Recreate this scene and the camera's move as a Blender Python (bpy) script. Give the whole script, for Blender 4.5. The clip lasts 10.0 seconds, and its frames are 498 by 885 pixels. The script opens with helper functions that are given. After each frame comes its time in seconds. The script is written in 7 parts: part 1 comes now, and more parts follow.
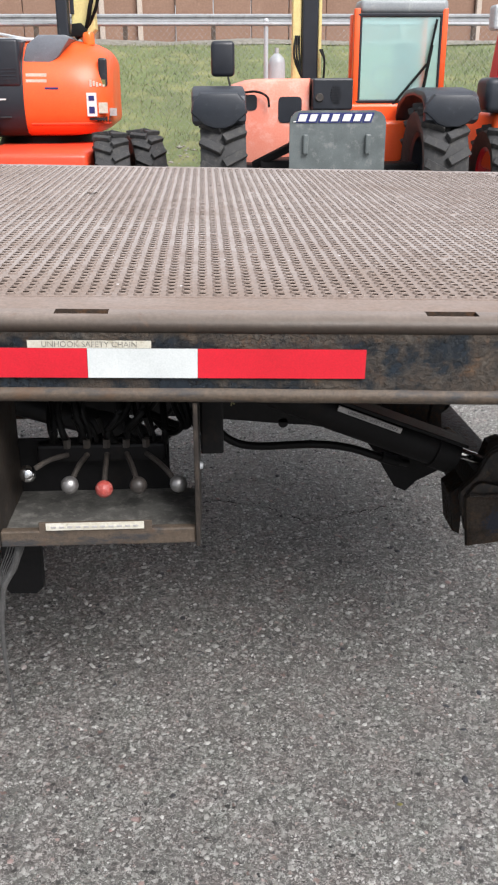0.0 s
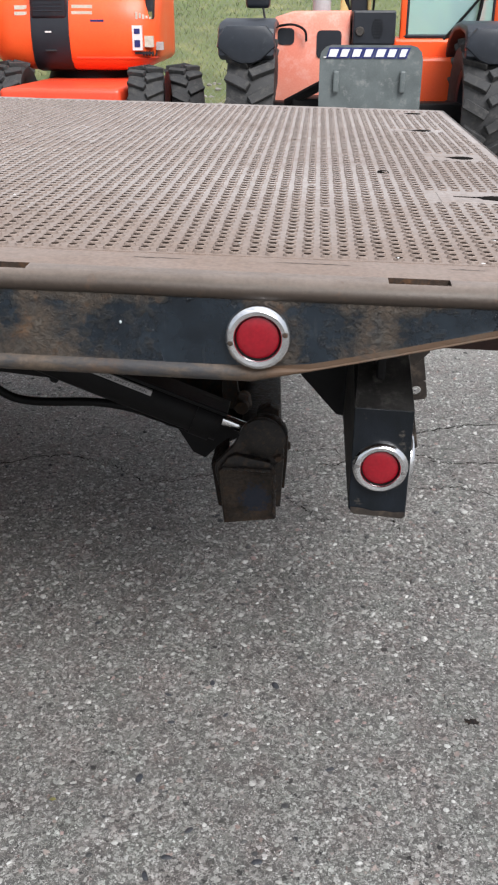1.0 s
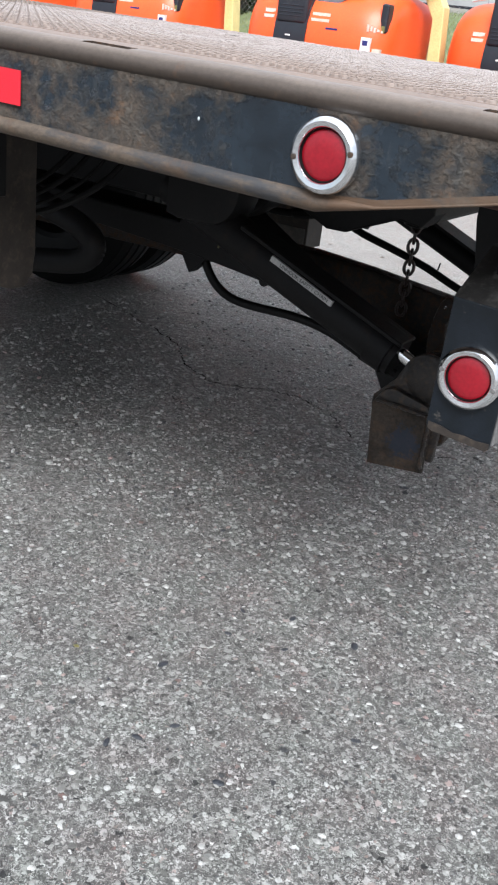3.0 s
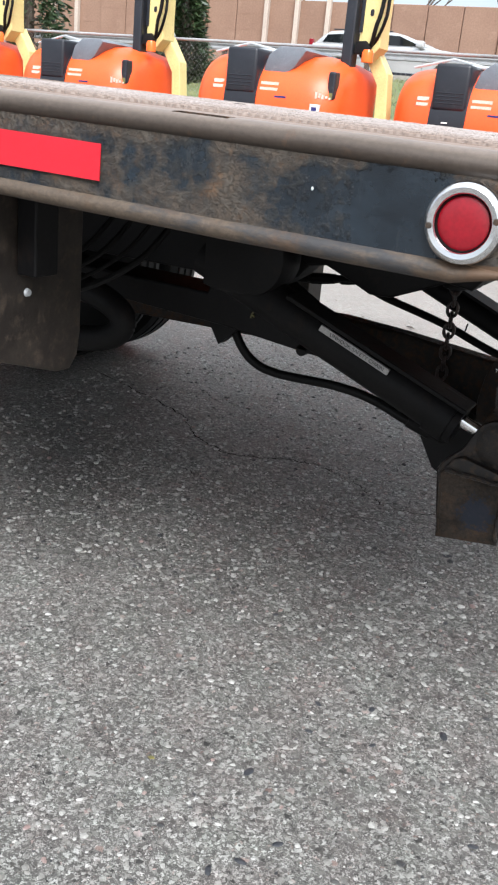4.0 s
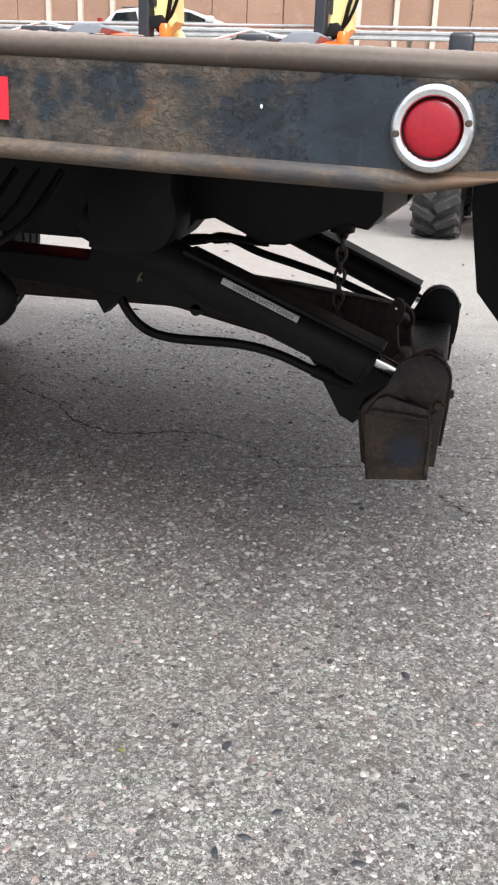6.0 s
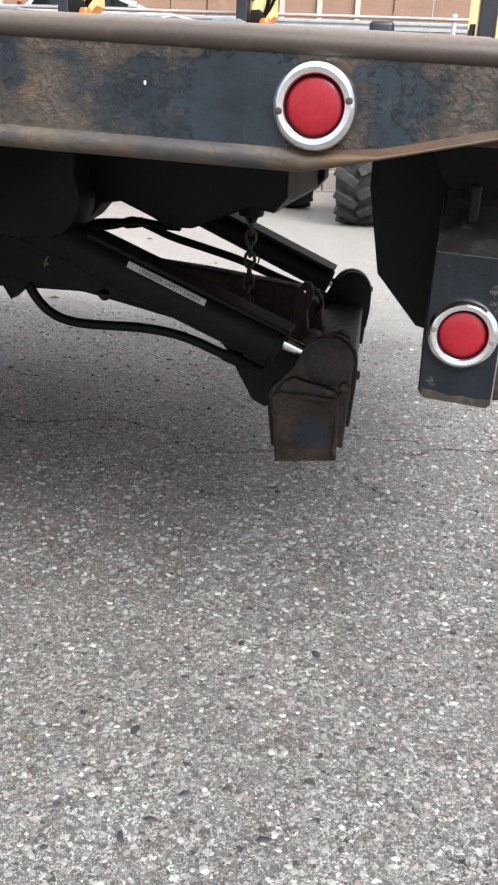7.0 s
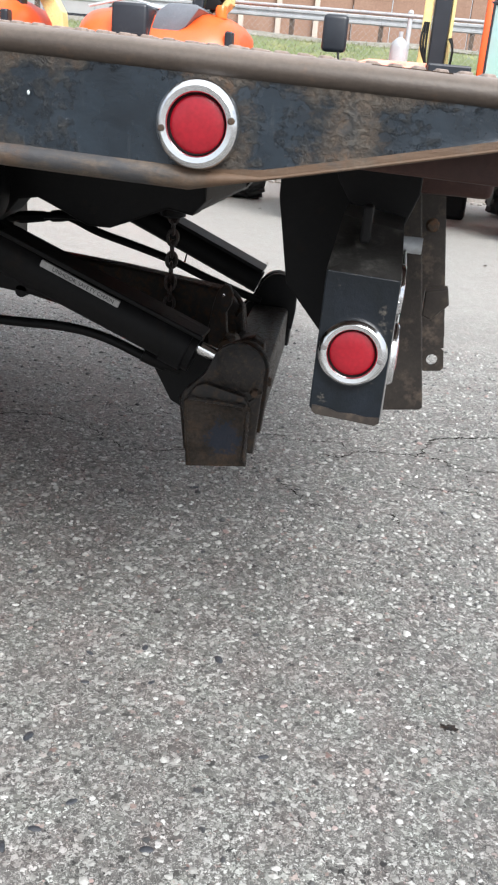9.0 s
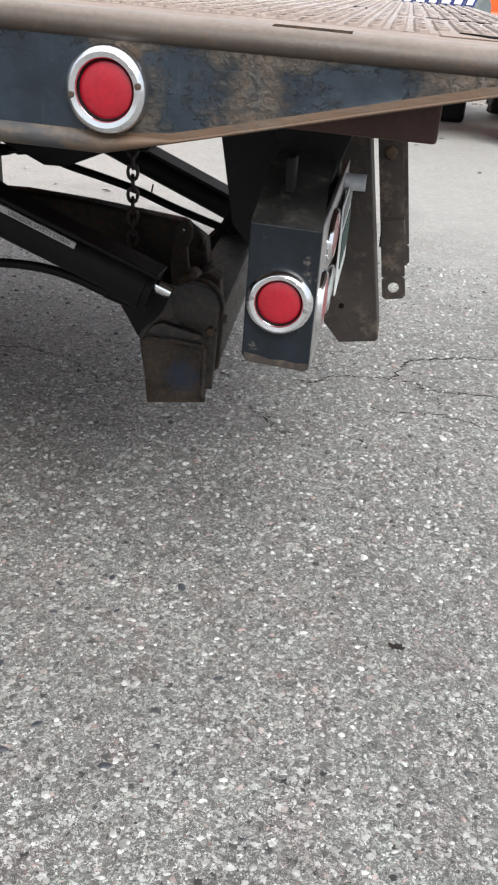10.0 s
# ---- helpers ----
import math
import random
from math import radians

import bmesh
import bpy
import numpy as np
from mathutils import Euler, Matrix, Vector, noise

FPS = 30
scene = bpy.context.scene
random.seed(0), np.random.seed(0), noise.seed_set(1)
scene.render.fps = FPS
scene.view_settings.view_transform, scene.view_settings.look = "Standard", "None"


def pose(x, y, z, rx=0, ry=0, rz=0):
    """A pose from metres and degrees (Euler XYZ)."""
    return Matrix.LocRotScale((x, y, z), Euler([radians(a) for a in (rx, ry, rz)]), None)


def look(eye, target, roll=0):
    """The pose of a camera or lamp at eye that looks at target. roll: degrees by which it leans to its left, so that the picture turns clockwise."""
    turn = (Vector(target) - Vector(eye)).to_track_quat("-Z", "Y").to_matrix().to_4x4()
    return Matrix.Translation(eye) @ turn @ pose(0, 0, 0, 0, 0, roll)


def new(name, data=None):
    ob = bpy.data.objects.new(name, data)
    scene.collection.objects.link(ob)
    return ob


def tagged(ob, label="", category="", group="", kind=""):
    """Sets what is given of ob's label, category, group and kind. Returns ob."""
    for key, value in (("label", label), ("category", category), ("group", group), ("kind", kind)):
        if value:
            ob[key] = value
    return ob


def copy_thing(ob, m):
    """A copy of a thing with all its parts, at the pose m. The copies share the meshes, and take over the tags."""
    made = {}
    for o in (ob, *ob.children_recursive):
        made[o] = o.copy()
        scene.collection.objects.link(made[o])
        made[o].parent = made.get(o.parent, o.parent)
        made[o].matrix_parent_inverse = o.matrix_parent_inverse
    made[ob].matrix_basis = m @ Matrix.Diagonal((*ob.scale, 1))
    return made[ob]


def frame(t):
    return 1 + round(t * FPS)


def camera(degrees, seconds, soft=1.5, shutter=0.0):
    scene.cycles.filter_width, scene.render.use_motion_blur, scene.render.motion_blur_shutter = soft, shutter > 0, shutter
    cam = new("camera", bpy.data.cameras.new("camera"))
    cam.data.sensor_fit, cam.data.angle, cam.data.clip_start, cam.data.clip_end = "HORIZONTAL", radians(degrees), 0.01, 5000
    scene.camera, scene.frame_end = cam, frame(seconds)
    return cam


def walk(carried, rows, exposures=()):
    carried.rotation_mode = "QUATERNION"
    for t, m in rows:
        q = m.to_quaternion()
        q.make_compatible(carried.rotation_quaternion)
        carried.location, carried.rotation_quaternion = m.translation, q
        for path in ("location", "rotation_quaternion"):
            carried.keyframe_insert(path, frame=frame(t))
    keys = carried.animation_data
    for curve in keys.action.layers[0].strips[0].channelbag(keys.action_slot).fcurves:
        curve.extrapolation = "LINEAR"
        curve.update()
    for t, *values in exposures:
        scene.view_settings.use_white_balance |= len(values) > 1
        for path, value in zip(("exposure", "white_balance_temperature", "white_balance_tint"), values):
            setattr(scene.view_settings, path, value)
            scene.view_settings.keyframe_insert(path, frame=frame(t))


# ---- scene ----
cam = camera(31.0, 10.0, 2.2)
PATH = [
    (0, (-0.263, -1.427, 1.418), (-0.177, 0.429, 0.677), -0.2),
    (0.2, (-0.062, -1.442, 1.394), (-0.008, 0.43, 0.694), -0.1),
    (0.3, (0.04, -1.418, 1.397), (0.085, 0.45, 0.684), 0.1),
    (0.5, (0.217, -1.394, 1.417), (0.232, 0.471, 0.696), 0.4),
    (0.8, (0.463, -1.312, 1.397), (0.419, 0.557, 0.687), 0.6),
    (1, (0.596, -1.223, 1.378), (0.466, 0.583, 0.528), 0.1),
    (1.2, (0.736, -1.168, 1.376), (0.452, 0.594, 0.474), -2.0),
    (1.5, (0.901, -1.157, 1.364), (0.436, 0.572, 0.474), 1.6),
    (1.7, (1.003, -1.136, 1.368), (0.486, 0.554, 0.431), 4.5),
    (2, (1.102, -1.109, 1.383), (0.55, 0.61, 0.521), 6.7),
    (2.2, (1.146, -1.088, 1.364), (0.499, 0.604, 0.516), 6.8),
    (2.5, (1.137, -1.062, 1.281), (0.326, 0.542, 0.402), 7.5),
    (2.7, (1.104, -1.047, 1.209), (0.227, 0.533, 0.352), 7.7),
    (3, (1.049, -1.047, 1.086), (0.154, 0.55, 0.279), 7.3),
    (3.1, (1.031, -1.054, 1.034), (0.121, 0.552, 0.256), 6.6),
    (3.2, (1.004, -1.071, 1.008), (0.086, 0.533, 0.242), 6.5),
    (4.3, (0.731, -1.049, 1.072), (0.016, 0.704, 0.428), 4.1),
    (4.5, (0.691, -1.009, 1.046), (0.151, 0.8, 0.385), 4.0),
    (4.6, (0.671, -1.016, 1.028), (0.18, 0.821, 0.407), 3.4),
    (4.7, (0.648, -1.018, 1.006), (0.171, 0.813, 0.357), 2.7),
    (4.8, (0.625, -1.022, 0.984), (0.155, 0.793, 0.289), 1.7),
    (4.9, (0.607, -1.023, 0.966), (0.129, 0.772, 0.222), 0.9),
    (5, (0.596, -1.033, 0.956), (0.114, 0.757, 0.205), 1.0),
    (5.1, (0.588, -1.044, 0.953), (0.091, 0.738, 0.194), 1.7),
    (5.2, (0.584, -1.049, 0.952), (0.079, 0.73, 0.188), 1.8),
    (6.3, (0.629, -1.073, 0.981), (0.164, 0.755, 0.318), 2.5),
    (6.5, (0.639, -1.07, 0.975), (0.2, 0.761, 0.302), 2.4),
    (7, (0.662, -1.061, 0.966), (0.32, 0.782, 0.268), 2.9),
    (7.5, (0.678, -1.062, 0.964), (0.39, 0.789, 0.264), 4.0),
    (7.8, (0.697, -1.052, 0.971), (0.442, 0.806, 0.275), 4.5),
    (8, (0.712, -1.052, 0.974), (0.486, 0.811, 0.28), 4.6),
    (8.5, (0.727, -1.045, 0.983), (0.536, 0.818, 0.28), 4.7),
    (9, (0.742, -1.034, 1.005), (0.506, 0.818, 0.288), 5.4),
    (9.5, (0.765, -1.045, 1.019), (0.54, 0.805, 0.293), 5.7),
    (9.8, (0.788, -1.05, 1.041), (0.595, 0.778, 0.253), 5.7),
    (10, (0.846, -1.051, 1.082), (0.615, 0.72, 0.182), 3.9),
]
EXPOSURE = [(0, 0.72, 6450, 12), (0.5, 0.67, 6450, 12), (1, 0.6, 6350, 11), (1.5, 0.84, 6250, 10), (2, 0.9, 6200, 10), (2.5, 0.72, 6150, 10), (3.2, 1.06, 6050, 9), (4.5, 1.08, 6450, 10), (5, 1.15, 6580, 11), (6.5, 1.27, 6370, 10), (8.5, 1.21, 6320, 9), (9.5, 1.18, 6280, 9), (10, 1.08, 6310, 9)]
walk(cam, [(t, look(eye, target, roll)) for t, eye, target, roll in PATH], EXPOSURE)

# ---- light and sky ----
SUN_EL, SUN_AZ = 46.0, 148.0
world = bpy.data.worlds.new("overcast_sky")
scene.world = world
world.use_nodes = True
wn, wl = world.node_tree.nodes, world.node_tree.links
wn.clear()
sky = wn.new("ShaderNodeTexSky")
sky.sky_type = "NISHITA"
sky.sun_disc = False
sky.sun_elevation, sky.sun_rotation = radians(SUN_EL), radians(SUN_AZ)
sky.air_density, sky.dust_density, sky.ozone_density = 1.0, 3.0, 1.0
haze = wn.new("ShaderNodeMix")
haze.data_type = "RGBA"
up = wn.new("ShaderNodeSeparateXYZ")
way = wn.new("ShaderNodeTexCoord").outputs["Generated"]
wl.new(way, up.inputs[0])
flat = wn.new("ShaderNodeMapping")  # clouds lie in long banks near the horizon
flat.inputs["Scale"].default_value = (1.0, 1.0, 3.2)
wl.new(way, flat.inputs[0])
banks = wn.new("ShaderNodeTexNoise")
banks.inputs["Scale"].default_value, banks.inputs["Detail"].default_value, banks.inputs["Roughness"].default_value = 3.4, 6.0, 0.55
wl.new(flat.outputs[0], banks.inputs["Vector"])
cover = wn.new("ShaderNodeValToRGB")
cover.color_ramp.elements[0].position, cover.color_ramp.elements[0].color = 0.40, (0.45, 0.45, 0.45, 1)
cover.color_ramp.elements[1].position, cover.color_ramp.elements[1].color = 0.54, (0.92, 0.92, 0.92, 1)
wl.new(banks.outputs["Fac"], cover.inputs[0])
wl.new(cover.outputs[0], haze.inputs[0])
cloud = wn.new("ShaderNodeValToRGB")  # an overcast sky, brighter overhead than at the horizon
cloud.color_ramp.elements[0].color = (4.6, 4.75, 5.0, 1)
cloud.color_ramp.elements[1].color = (11.0, 11.2, 11.5, 1)
cloud.color_ramp.elements.new(0.4).color = (5.6, 5.75, 6.0, 1)
wl.new(up.outputs["Z"], cloud.inputs[0])
wl.new(cloud.outputs[0], haze.inputs[7])
bg = wn.new("ShaderNodeBackground")
bg.inputs["Strength"].default_value = 0.1
wout = wn.new("ShaderNodeOutputWorld")
wl.new(sky.outputs[0], haze.inputs[6])
wl.new(haze.outputs[2], bg.inputs["Color"])
wl.new(bg.outputs[0], wout.inputs["Surface"])

sun_data = bpy.data.lights.new("sun", "SUN")
sun_data.energy, sun_data.angle, sun_data.color = 2.7, radians(34), (1.0, 0.99, 0.98)
sun = new("sun", sun_data)
sun.rotation_euler = (radians(90 - SUN_EL), 0, radians(180 - SUN_AZ))


# ---- materials ----
class Nodes:
    """A short way to write node trees."""

    def __init__(self, name):
        self.m = bpy.data.materials.new(name)
        self.m.use_nodes = True
        self.t = self.m.node_tree
        self.b = self.t.nodes["Principled BSDF"]
        self.co = self.t.nodes.new("ShaderNodeTexCoord").outputs["Object"]

    def link(self, a, b):
        self.t.links.new(a, b)

    def value(self, socket, v):
        if isinstance(v, bpy.types.NodeSocket):
            self.link(v, socket)
        else:
            socket.default_value = v

    def noise(self, scale, detail=4.0, rough=0.6, stretch=None, co=None):
        n = self.t.nodes.new("ShaderNodeTexNoise")
        n.inputs["Scale"].default_value, n.inputs["Detail"].default_value = scale, detail
        n.inputs["Roughness"].default_value = rough
        c = co or self.co
        if stretch:
            mp = self.t.nodes.new("ShaderNodeMapping")
            mp.inputs["Scale"].default_value = stretch
            self.link(c, mp.inputs[0])
            c = mp.outputs[0]
        self.link(c, n.inputs["Vector"])
        return n.outputs["Fac"]

    def cells(self, scale, feature="F1", what="Color", rand=1.0, co=None):
        n = self.t.nodes.new("ShaderNodeTexVoronoi")
        n.feature = feature
        n.inputs["Scale"].default_value, n.inputs["Randomness"].default_value = scale, rand
        self.link(co or self.co, n.inputs["Vector"])
        return n.outputs[what]

    def ramp(self, fac, *stops):
        r = self.t.nodes.new("ShaderNodeValToRGB")
        while len(r.color_ramp.elements) < len(stops):
            r.color_ramp.elements.new(0.5)
        for e, (p, c) in zip(r.color_ramp.elements, stops):
            e.position = p
            e.color = (c, c, c, 1) if isinstance(c, (int, float)) else (*c, 1)
        self.link(fac, r.inputs[0])
        return r.outputs[0]

    def mix(self, fac, a, b, mode="MIX"):
        n = self.t.nodes.new("ShaderNodeMix")
        n.data_type, n.blend_type = "RGBA", mode
        self.value(n.inputs[0], fac)
        for i, c in ((6, a), (7, b)):
            self.value(n.inputs[i], (*c, 1) if isinstance(c, tuple) else c)
        return n.outputs[2]

    def math(self, op, a, b=0.0):
        n = self.t.nodes.new("ShaderNodeMath")
        n.operation = op
        self.value(n.inputs[0], a)
        self.value(n.inputs[1], b)
        return n.outputs[0]

    def split(self, colour):
        n = self.t.nodes.new("ShaderNodeSeparateColor")
        self.link(colour, n.inputs[0])
        return n.outputs

    def bump(self, height, strength=0.4, distance=0.002):
        n = self.t.nodes.new("ShaderNodeBump")
        n.inputs["Strength"].default_value, n.inputs["Distance"].default_value = strength, distance
        self.link(height, n.inputs["Height"])
        self.link(n.outputs[0], self.b.inputs["Normal"])

    def done(self, colour=None, rough=None, metal=None, **more):
        if colour is not None:
            self.value(self.b.inputs["Base Color"], (*colour, 1) if isinstance(colour, tuple) else colour)
        if rough is not None:
            self.value(self.b.inputs["Roughness"], rough)
        if metal is not None:
            self.value(self.b.inputs["Metallic"], metal)
        for k, v in more.items():
            self.value(self.b.inputs[k.replace("_", " ")], v)
        return self.m


def worn(name, base, dark, wear, scale=6.0, grain=90.0, amount=(0.55, 0.72), rough=(0.4, 0.75), metal=0.0, bump=0.25, dist=0.0015, spec=0.5):
    """A surface of one colour with darker drifts, worn or dirty spots, and a fine grain."""
    n = Nodes(name)
    a = n.noise(scale, 5)
    g = n.noise(grain, 3)
    w = n.noise(scale * 2.7, 8, 0.7)
    c = n.mix(n.ramp(a, (0.35, 0.0), (0.7, 1.0)), dark, base)
    c = n.mix(n.ramp(w, (amount[0], 0.0), (amount[1], 1.0)), c, wear)
    c = n.mix(0.12, c, n.ramp(g, (0.3, 0.0), (0.7, 1.0)), "OVERLAY")
    n.bump(n.math("ADD", g, n.math("MULTIPLY", w, 2.0)), bump, dist)
    return n.done(c, n.ramp(w, (amount[0], rough[0]), (amount[1], rough[1])), metal, Specular_IOR_Level=spec)


def asphalt_material():
    """Worn asphalt: a warm grey binder with rounded pale and dark stones of three sizes laid bare in it."""
    n = Nodes("worn_asphalt")
    warp = n.t.nodes.new("ShaderNodeMix")
    warp.data_type = "VECTOR"
    wob = n.t.nodes.new("ShaderNodeTexNoise")
    wob.inputs["Scale"].default_value = 170
    n.link(n.co, wob.inputs["Vector"])
    warp.inputs[0].default_value = 0.017
    n.link(n.co, warp.inputs[4])
    n.link(wob.outputs["Color"], warp.inputs[5])
    co = warp.outputs[1]

    def stones(scale, keep, r0, r1, shift):
        mp = n.t.nodes.new("ShaderNodeMapping")
        mp.inputs["Location"].default_value = (shift, shift * 1.7, 0)
        mp.inputs["Rotation"].default_value = (0, 0, shift)
        n.link(co, mp.inputs[0])
        v = n.t.nodes.new("ShaderNodeTexVoronoi")
        v.voronoi_dimensions = "2D"
        v.inputs["Scale"].default_value = scale
        n.link(mp.outputs[0], v.inputs["Vector"])
        r, g, b = n.split(v.outputs["Color"])[:3]
        tone = n.ramp(r, (0.0, (0.022, 0.022, 0.022)), (0.12, (0.06, 0.058, 0.054)), (0.2, (0.17, 0.163, 0.148)), (0.42, (0.27, 0.263, 0.243)), (0.70, (0.355, 0.348, 0.325)), (0.93, (0.42, 0.412, 0.388)), (1.0, (0.54, 0.532, 0.508)))
        tone = n.mix(n.ramp(b, (0.972, 0.0), (0.98, 0.5)), tone, (0.30, 0.19, 0.165))
        size = n.math("ADD", r0, n.math("MULTIPLY", b, r1 - r0))
        gap = n.math("SUBTRACT", size, v.outputs["Distance"])
        mask = n.math("MULTIPLY", n.ramp(gap, (0.0, 0.0), (0.09, 1.0)), n.ramp(g, (1 - keep, 0.0), (1.02 - keep, 1.0)))
        return tone, mask

    t1, m1 = stones(66, 0.40, 0.14, 0.47, 0.3)
    t2, m2 = stones(132, 0.54, 0.22, 0.48, 1.9)
    t3, m3 = stones(210, 0.66, 0.24, 0.50, 4.1)
    t4, m4 = stones(390, 0.72, 0.28, 0.52, 7.7)
    big = n.noise(1.1, 5, 0.6)
    mid = n.noise(14, 5, 0.65)
    tar = n.mix(n.ramp(mid, (0.3, 0.0), (0.7, 1.0)), (0.070, 0.066, 0.061), (0.126, 0.120, 0.113))
    tar = n.mix(0.35, tar, n.ramp(n.noise(520, 3), (0.3, 0.0), (0.7, 1.0)), "OVERLAY")
    c = n.mix(n.math("MULTIPLY", m4, 0.75), tar, t4)
    c = n.mix(n.math("MULTIPLY", m3, 0.9), c, t3)
    c = n.mix(m2, c, t2)
    c = n.mix(m1, c, t1)
    # tyre-polished and dusty drifts
    c = n.mix(n.ramp(big, (0.32, 0.16), (0.62, 0.0)), c, (0.16, 0.150, 0.138))
    c = n.mix(1.0, c, n.ramp(n.noise(4.5, 5, 0.6), (0.3, 0.76), (0.5, 0.93), (0.7, 1.02)), "MULTIPLY")
    c = n.mix(1.0, c, n.ramp(n.noise(9.0, 3, 0.6), (0.34, (1.04, 0.985, 0.985)), (0.5, (1.0, 1.0, 1.0)), (0.66, (0.97, 1.005, 0.985))), "MULTIPLY")
    c = n.mix(1.0, c, n.ramp(n.noise(46, 4, 0.65), (0.34, 0.74), (0.5, 0.99), (0.66, 1.24)), "MULTIPLY")
    # small open pits between the stones
    c = n.mix(n.ramp(n.noise(120, 4, 0.7), (0.58, 0.0), (0.68, 0.62)), c, (0.050, 0.048, 0.045))
    # Paler across the far lot: grazing sheen painted into the colour, edges uneven.
    xyz = n.t.nodes.new("ShaderNodeSeparateXYZ")
    n.link(n.co, xyz.inputs[0])
    far_sheen = n.math("ADD", n.math("MULTIPLY", xyz.outputs[1], 0.16), n.math("MULTIPLY", n.noise(1.7, 6, 0.65), 0.6))
    c = n.mix(n.ramp(far_sheen, (0.62, 0.0), (1.05, 0.42)), c, (0.42, 0.395, 0.36))
    h = n.math("ADD", n.math("MULTIPLY", m1, 1.0), n.math("MULTIPLY", m2, 0.6))
    h = n.math("ADD", h, n.math("MULTIPLY", m3, 0.35))
    n.bump(n.math("ADD", h, n.math("MULTIPLY", n.noise(300, 4), 0.5)), 0.6, 0.003)
    return n.done(c, n.ramp(mid, (0.3, 0.48), (0.7, 0.66)), Specular_IOR_Level=0.3)


ZONES = ((-1.0, 0.5), (-0.9, 0.55), (-0.02, 0.7), (0.07, 0.85), (0.115, 0.3), (0.165, 0.32), (0.20, 0.78), (0.27, 0.72), (0.335, 0.12), (0.49, 0.10), (0.555, 0.4), (0.58, 0.75), (0.60, 0.15), (0.66, 0.15), (0.68, 0.66), (0.705, 0.6), (0.725, 0.2), (0.83, 0.3), (0.87, 0.6), (1.06, 0.55))


def along(n, stops):
    """A value that changes along the truck's length."""
    xyz = n.t.nodes.new("ShaderNodeSeparateXYZ")
    n.link(n.co, xyz.inputs[0])
    u = n.math("MULTIPLY", n.math("ADD", xyz.outputs[0], 1.0), 1 / 2.1)
    return n.ramp(u, *[((x + 1.0) / 2.1, v) for x, v in stops])


def rail_material():
    """Dark blue-black paint, glossy where whole, scabbed and flaked to tan rust where it failed."""
    n = Nodes("chipped_rail_paint")
    a = n.noise(8, 3, 0.5, (1.0, 1, 0.75))
    b = n.noise(30, 12, 0.78)
    f = n.noise(150, 6, 0.75)
    scab = n.noise(80, 7, 0.68, (0.8, 1, 1))
    s = n.math("ADD", n.math("MULTIPLY", a, 0.9), n.math("MULTIPLY", b, 0.6))
    s = n.math("ADD", s, n.math("MULTIPLY", along(n, ZONES), 0.22))
    xyz = n.t.nodes.new("ShaderNodeSeparateXYZ")
    n.link(n.co, xyz.inputs[0])
    v = n.math("ADD", xyz.outputs[2], n.math("MULTIPLY", xyz.outputs[0], 0.0227))
    v = n.math("MULTIPLY", n.math("SUBTRACT", v, 0.90), 6.0)
    s = n.math("ADD", s, n.ramp(v, (0.08, 0.12), (0.24, 0.0), (0.70, 0.0), (0.84, 0.16)))
    c = n.mix(n.ramp(n.noise(11, 6), (0.36, 0.0), (0.66, 1.0)), (0.004, 0.007, 0.011), (0.014, 0.022, 0.031))
    worn_to = n.ramp(s, (0.855, 0.0), (0.90, 0.55), (0.98, 0.9))
    crust = n.math("MULTIPLY", n.ramp(s, (0.78, 0.0), (0.86, 1.0)), n.ramp(scab, (0.48, 0.0), (0.56, 1.0)))
    rust = n.mix(n.ramp(f, (0.32, 0.0), (0.68, 1.0)), (0.044, 0.033, 0.024), (0.104, 0.076, 0.052))
    rust = n.mix(n.ramp(n.noise(26, 8, 0.75), (0.54, 0.0), (0.66, 0.7)), rust, (0.135, 0.068, 0.028))
    rust = n.mix(n.ramp(n.noise(14, 9, 0.75), (0.53, 0.0), (0.62, 0.8)), rust, (0.026, 0.027, 0.028))
    c = n.mix(worn_to, c, rust)
    c = n.mix(n.math("MULTIPLY", crust, 0.34), c, (0.088, 0.082, 0.070))
    c = n.mix(n.ramp(n.noise(40, 6, 0.7, (1, 1, 0.12)), (0.58, 0.0), (0.72, 0.22)), c, (0.13, 0.125, 0.112))
    h = n.math("ADD", n.math("MULTIPLY", worn_to, 0.8), n.math("MULTIPLY", crust, 1.1))
    n.bump(n.math("ADD", h, n.math("MULTIPLY", scab, n.math("ADD", n.math("MULTIPLY", worn_to, 1.1), 0.25))), 0.75, 0.005)
    return n.done(c, n.ramp(s, (0.80, 0.27), (0.90, 0.72)))


def lip_material():
    """Bare lower lip: dusty tan, painted over in one stretch, orange rust along the rise."""
    n = Nodes("rusty_lip_steel")
    b = n.noise(12, 10, 0.72, (0.6, 1, 2.2))
    f = n.noise(130, 5, 0.7)
    c = n.mix(n.ramp(f, (0.3, 0.0), (0.7, 1.0)), (0.058, 0.043, 0.031), (0.114, 0.085, 0.060))
    paint = n.math("ADD", b, along(n, ((-1.0, 0.0), (0.22, 0.02), (0.33, 0.12), (0.46, 0.10), (0.52, 0.0), (1.06, 0.0))))
    c = n.mix(n.ramp(paint, (0.52, 0.0), (0.63, 0.8)), c, (0.026, 0.030, 0.036))
    rusty = n.math("ADD", n.noise(15, 8, 0.7), along(n, ((-1.0, 0.0), (0.45, 0.03), (0.55, 0.22), (1.06, 0.2))))
    c = n.mix(n.ramp(rusty, (0.54, 0.0), (0.70, 0.85)), c, (0.098, 0.056, 0.031))
    n.bump(n.math("ADD", f, n.math("MULTIPLY", b, 2.5)), 0.5, 0.002)
    return n.done(c, 0.6, 0.1)


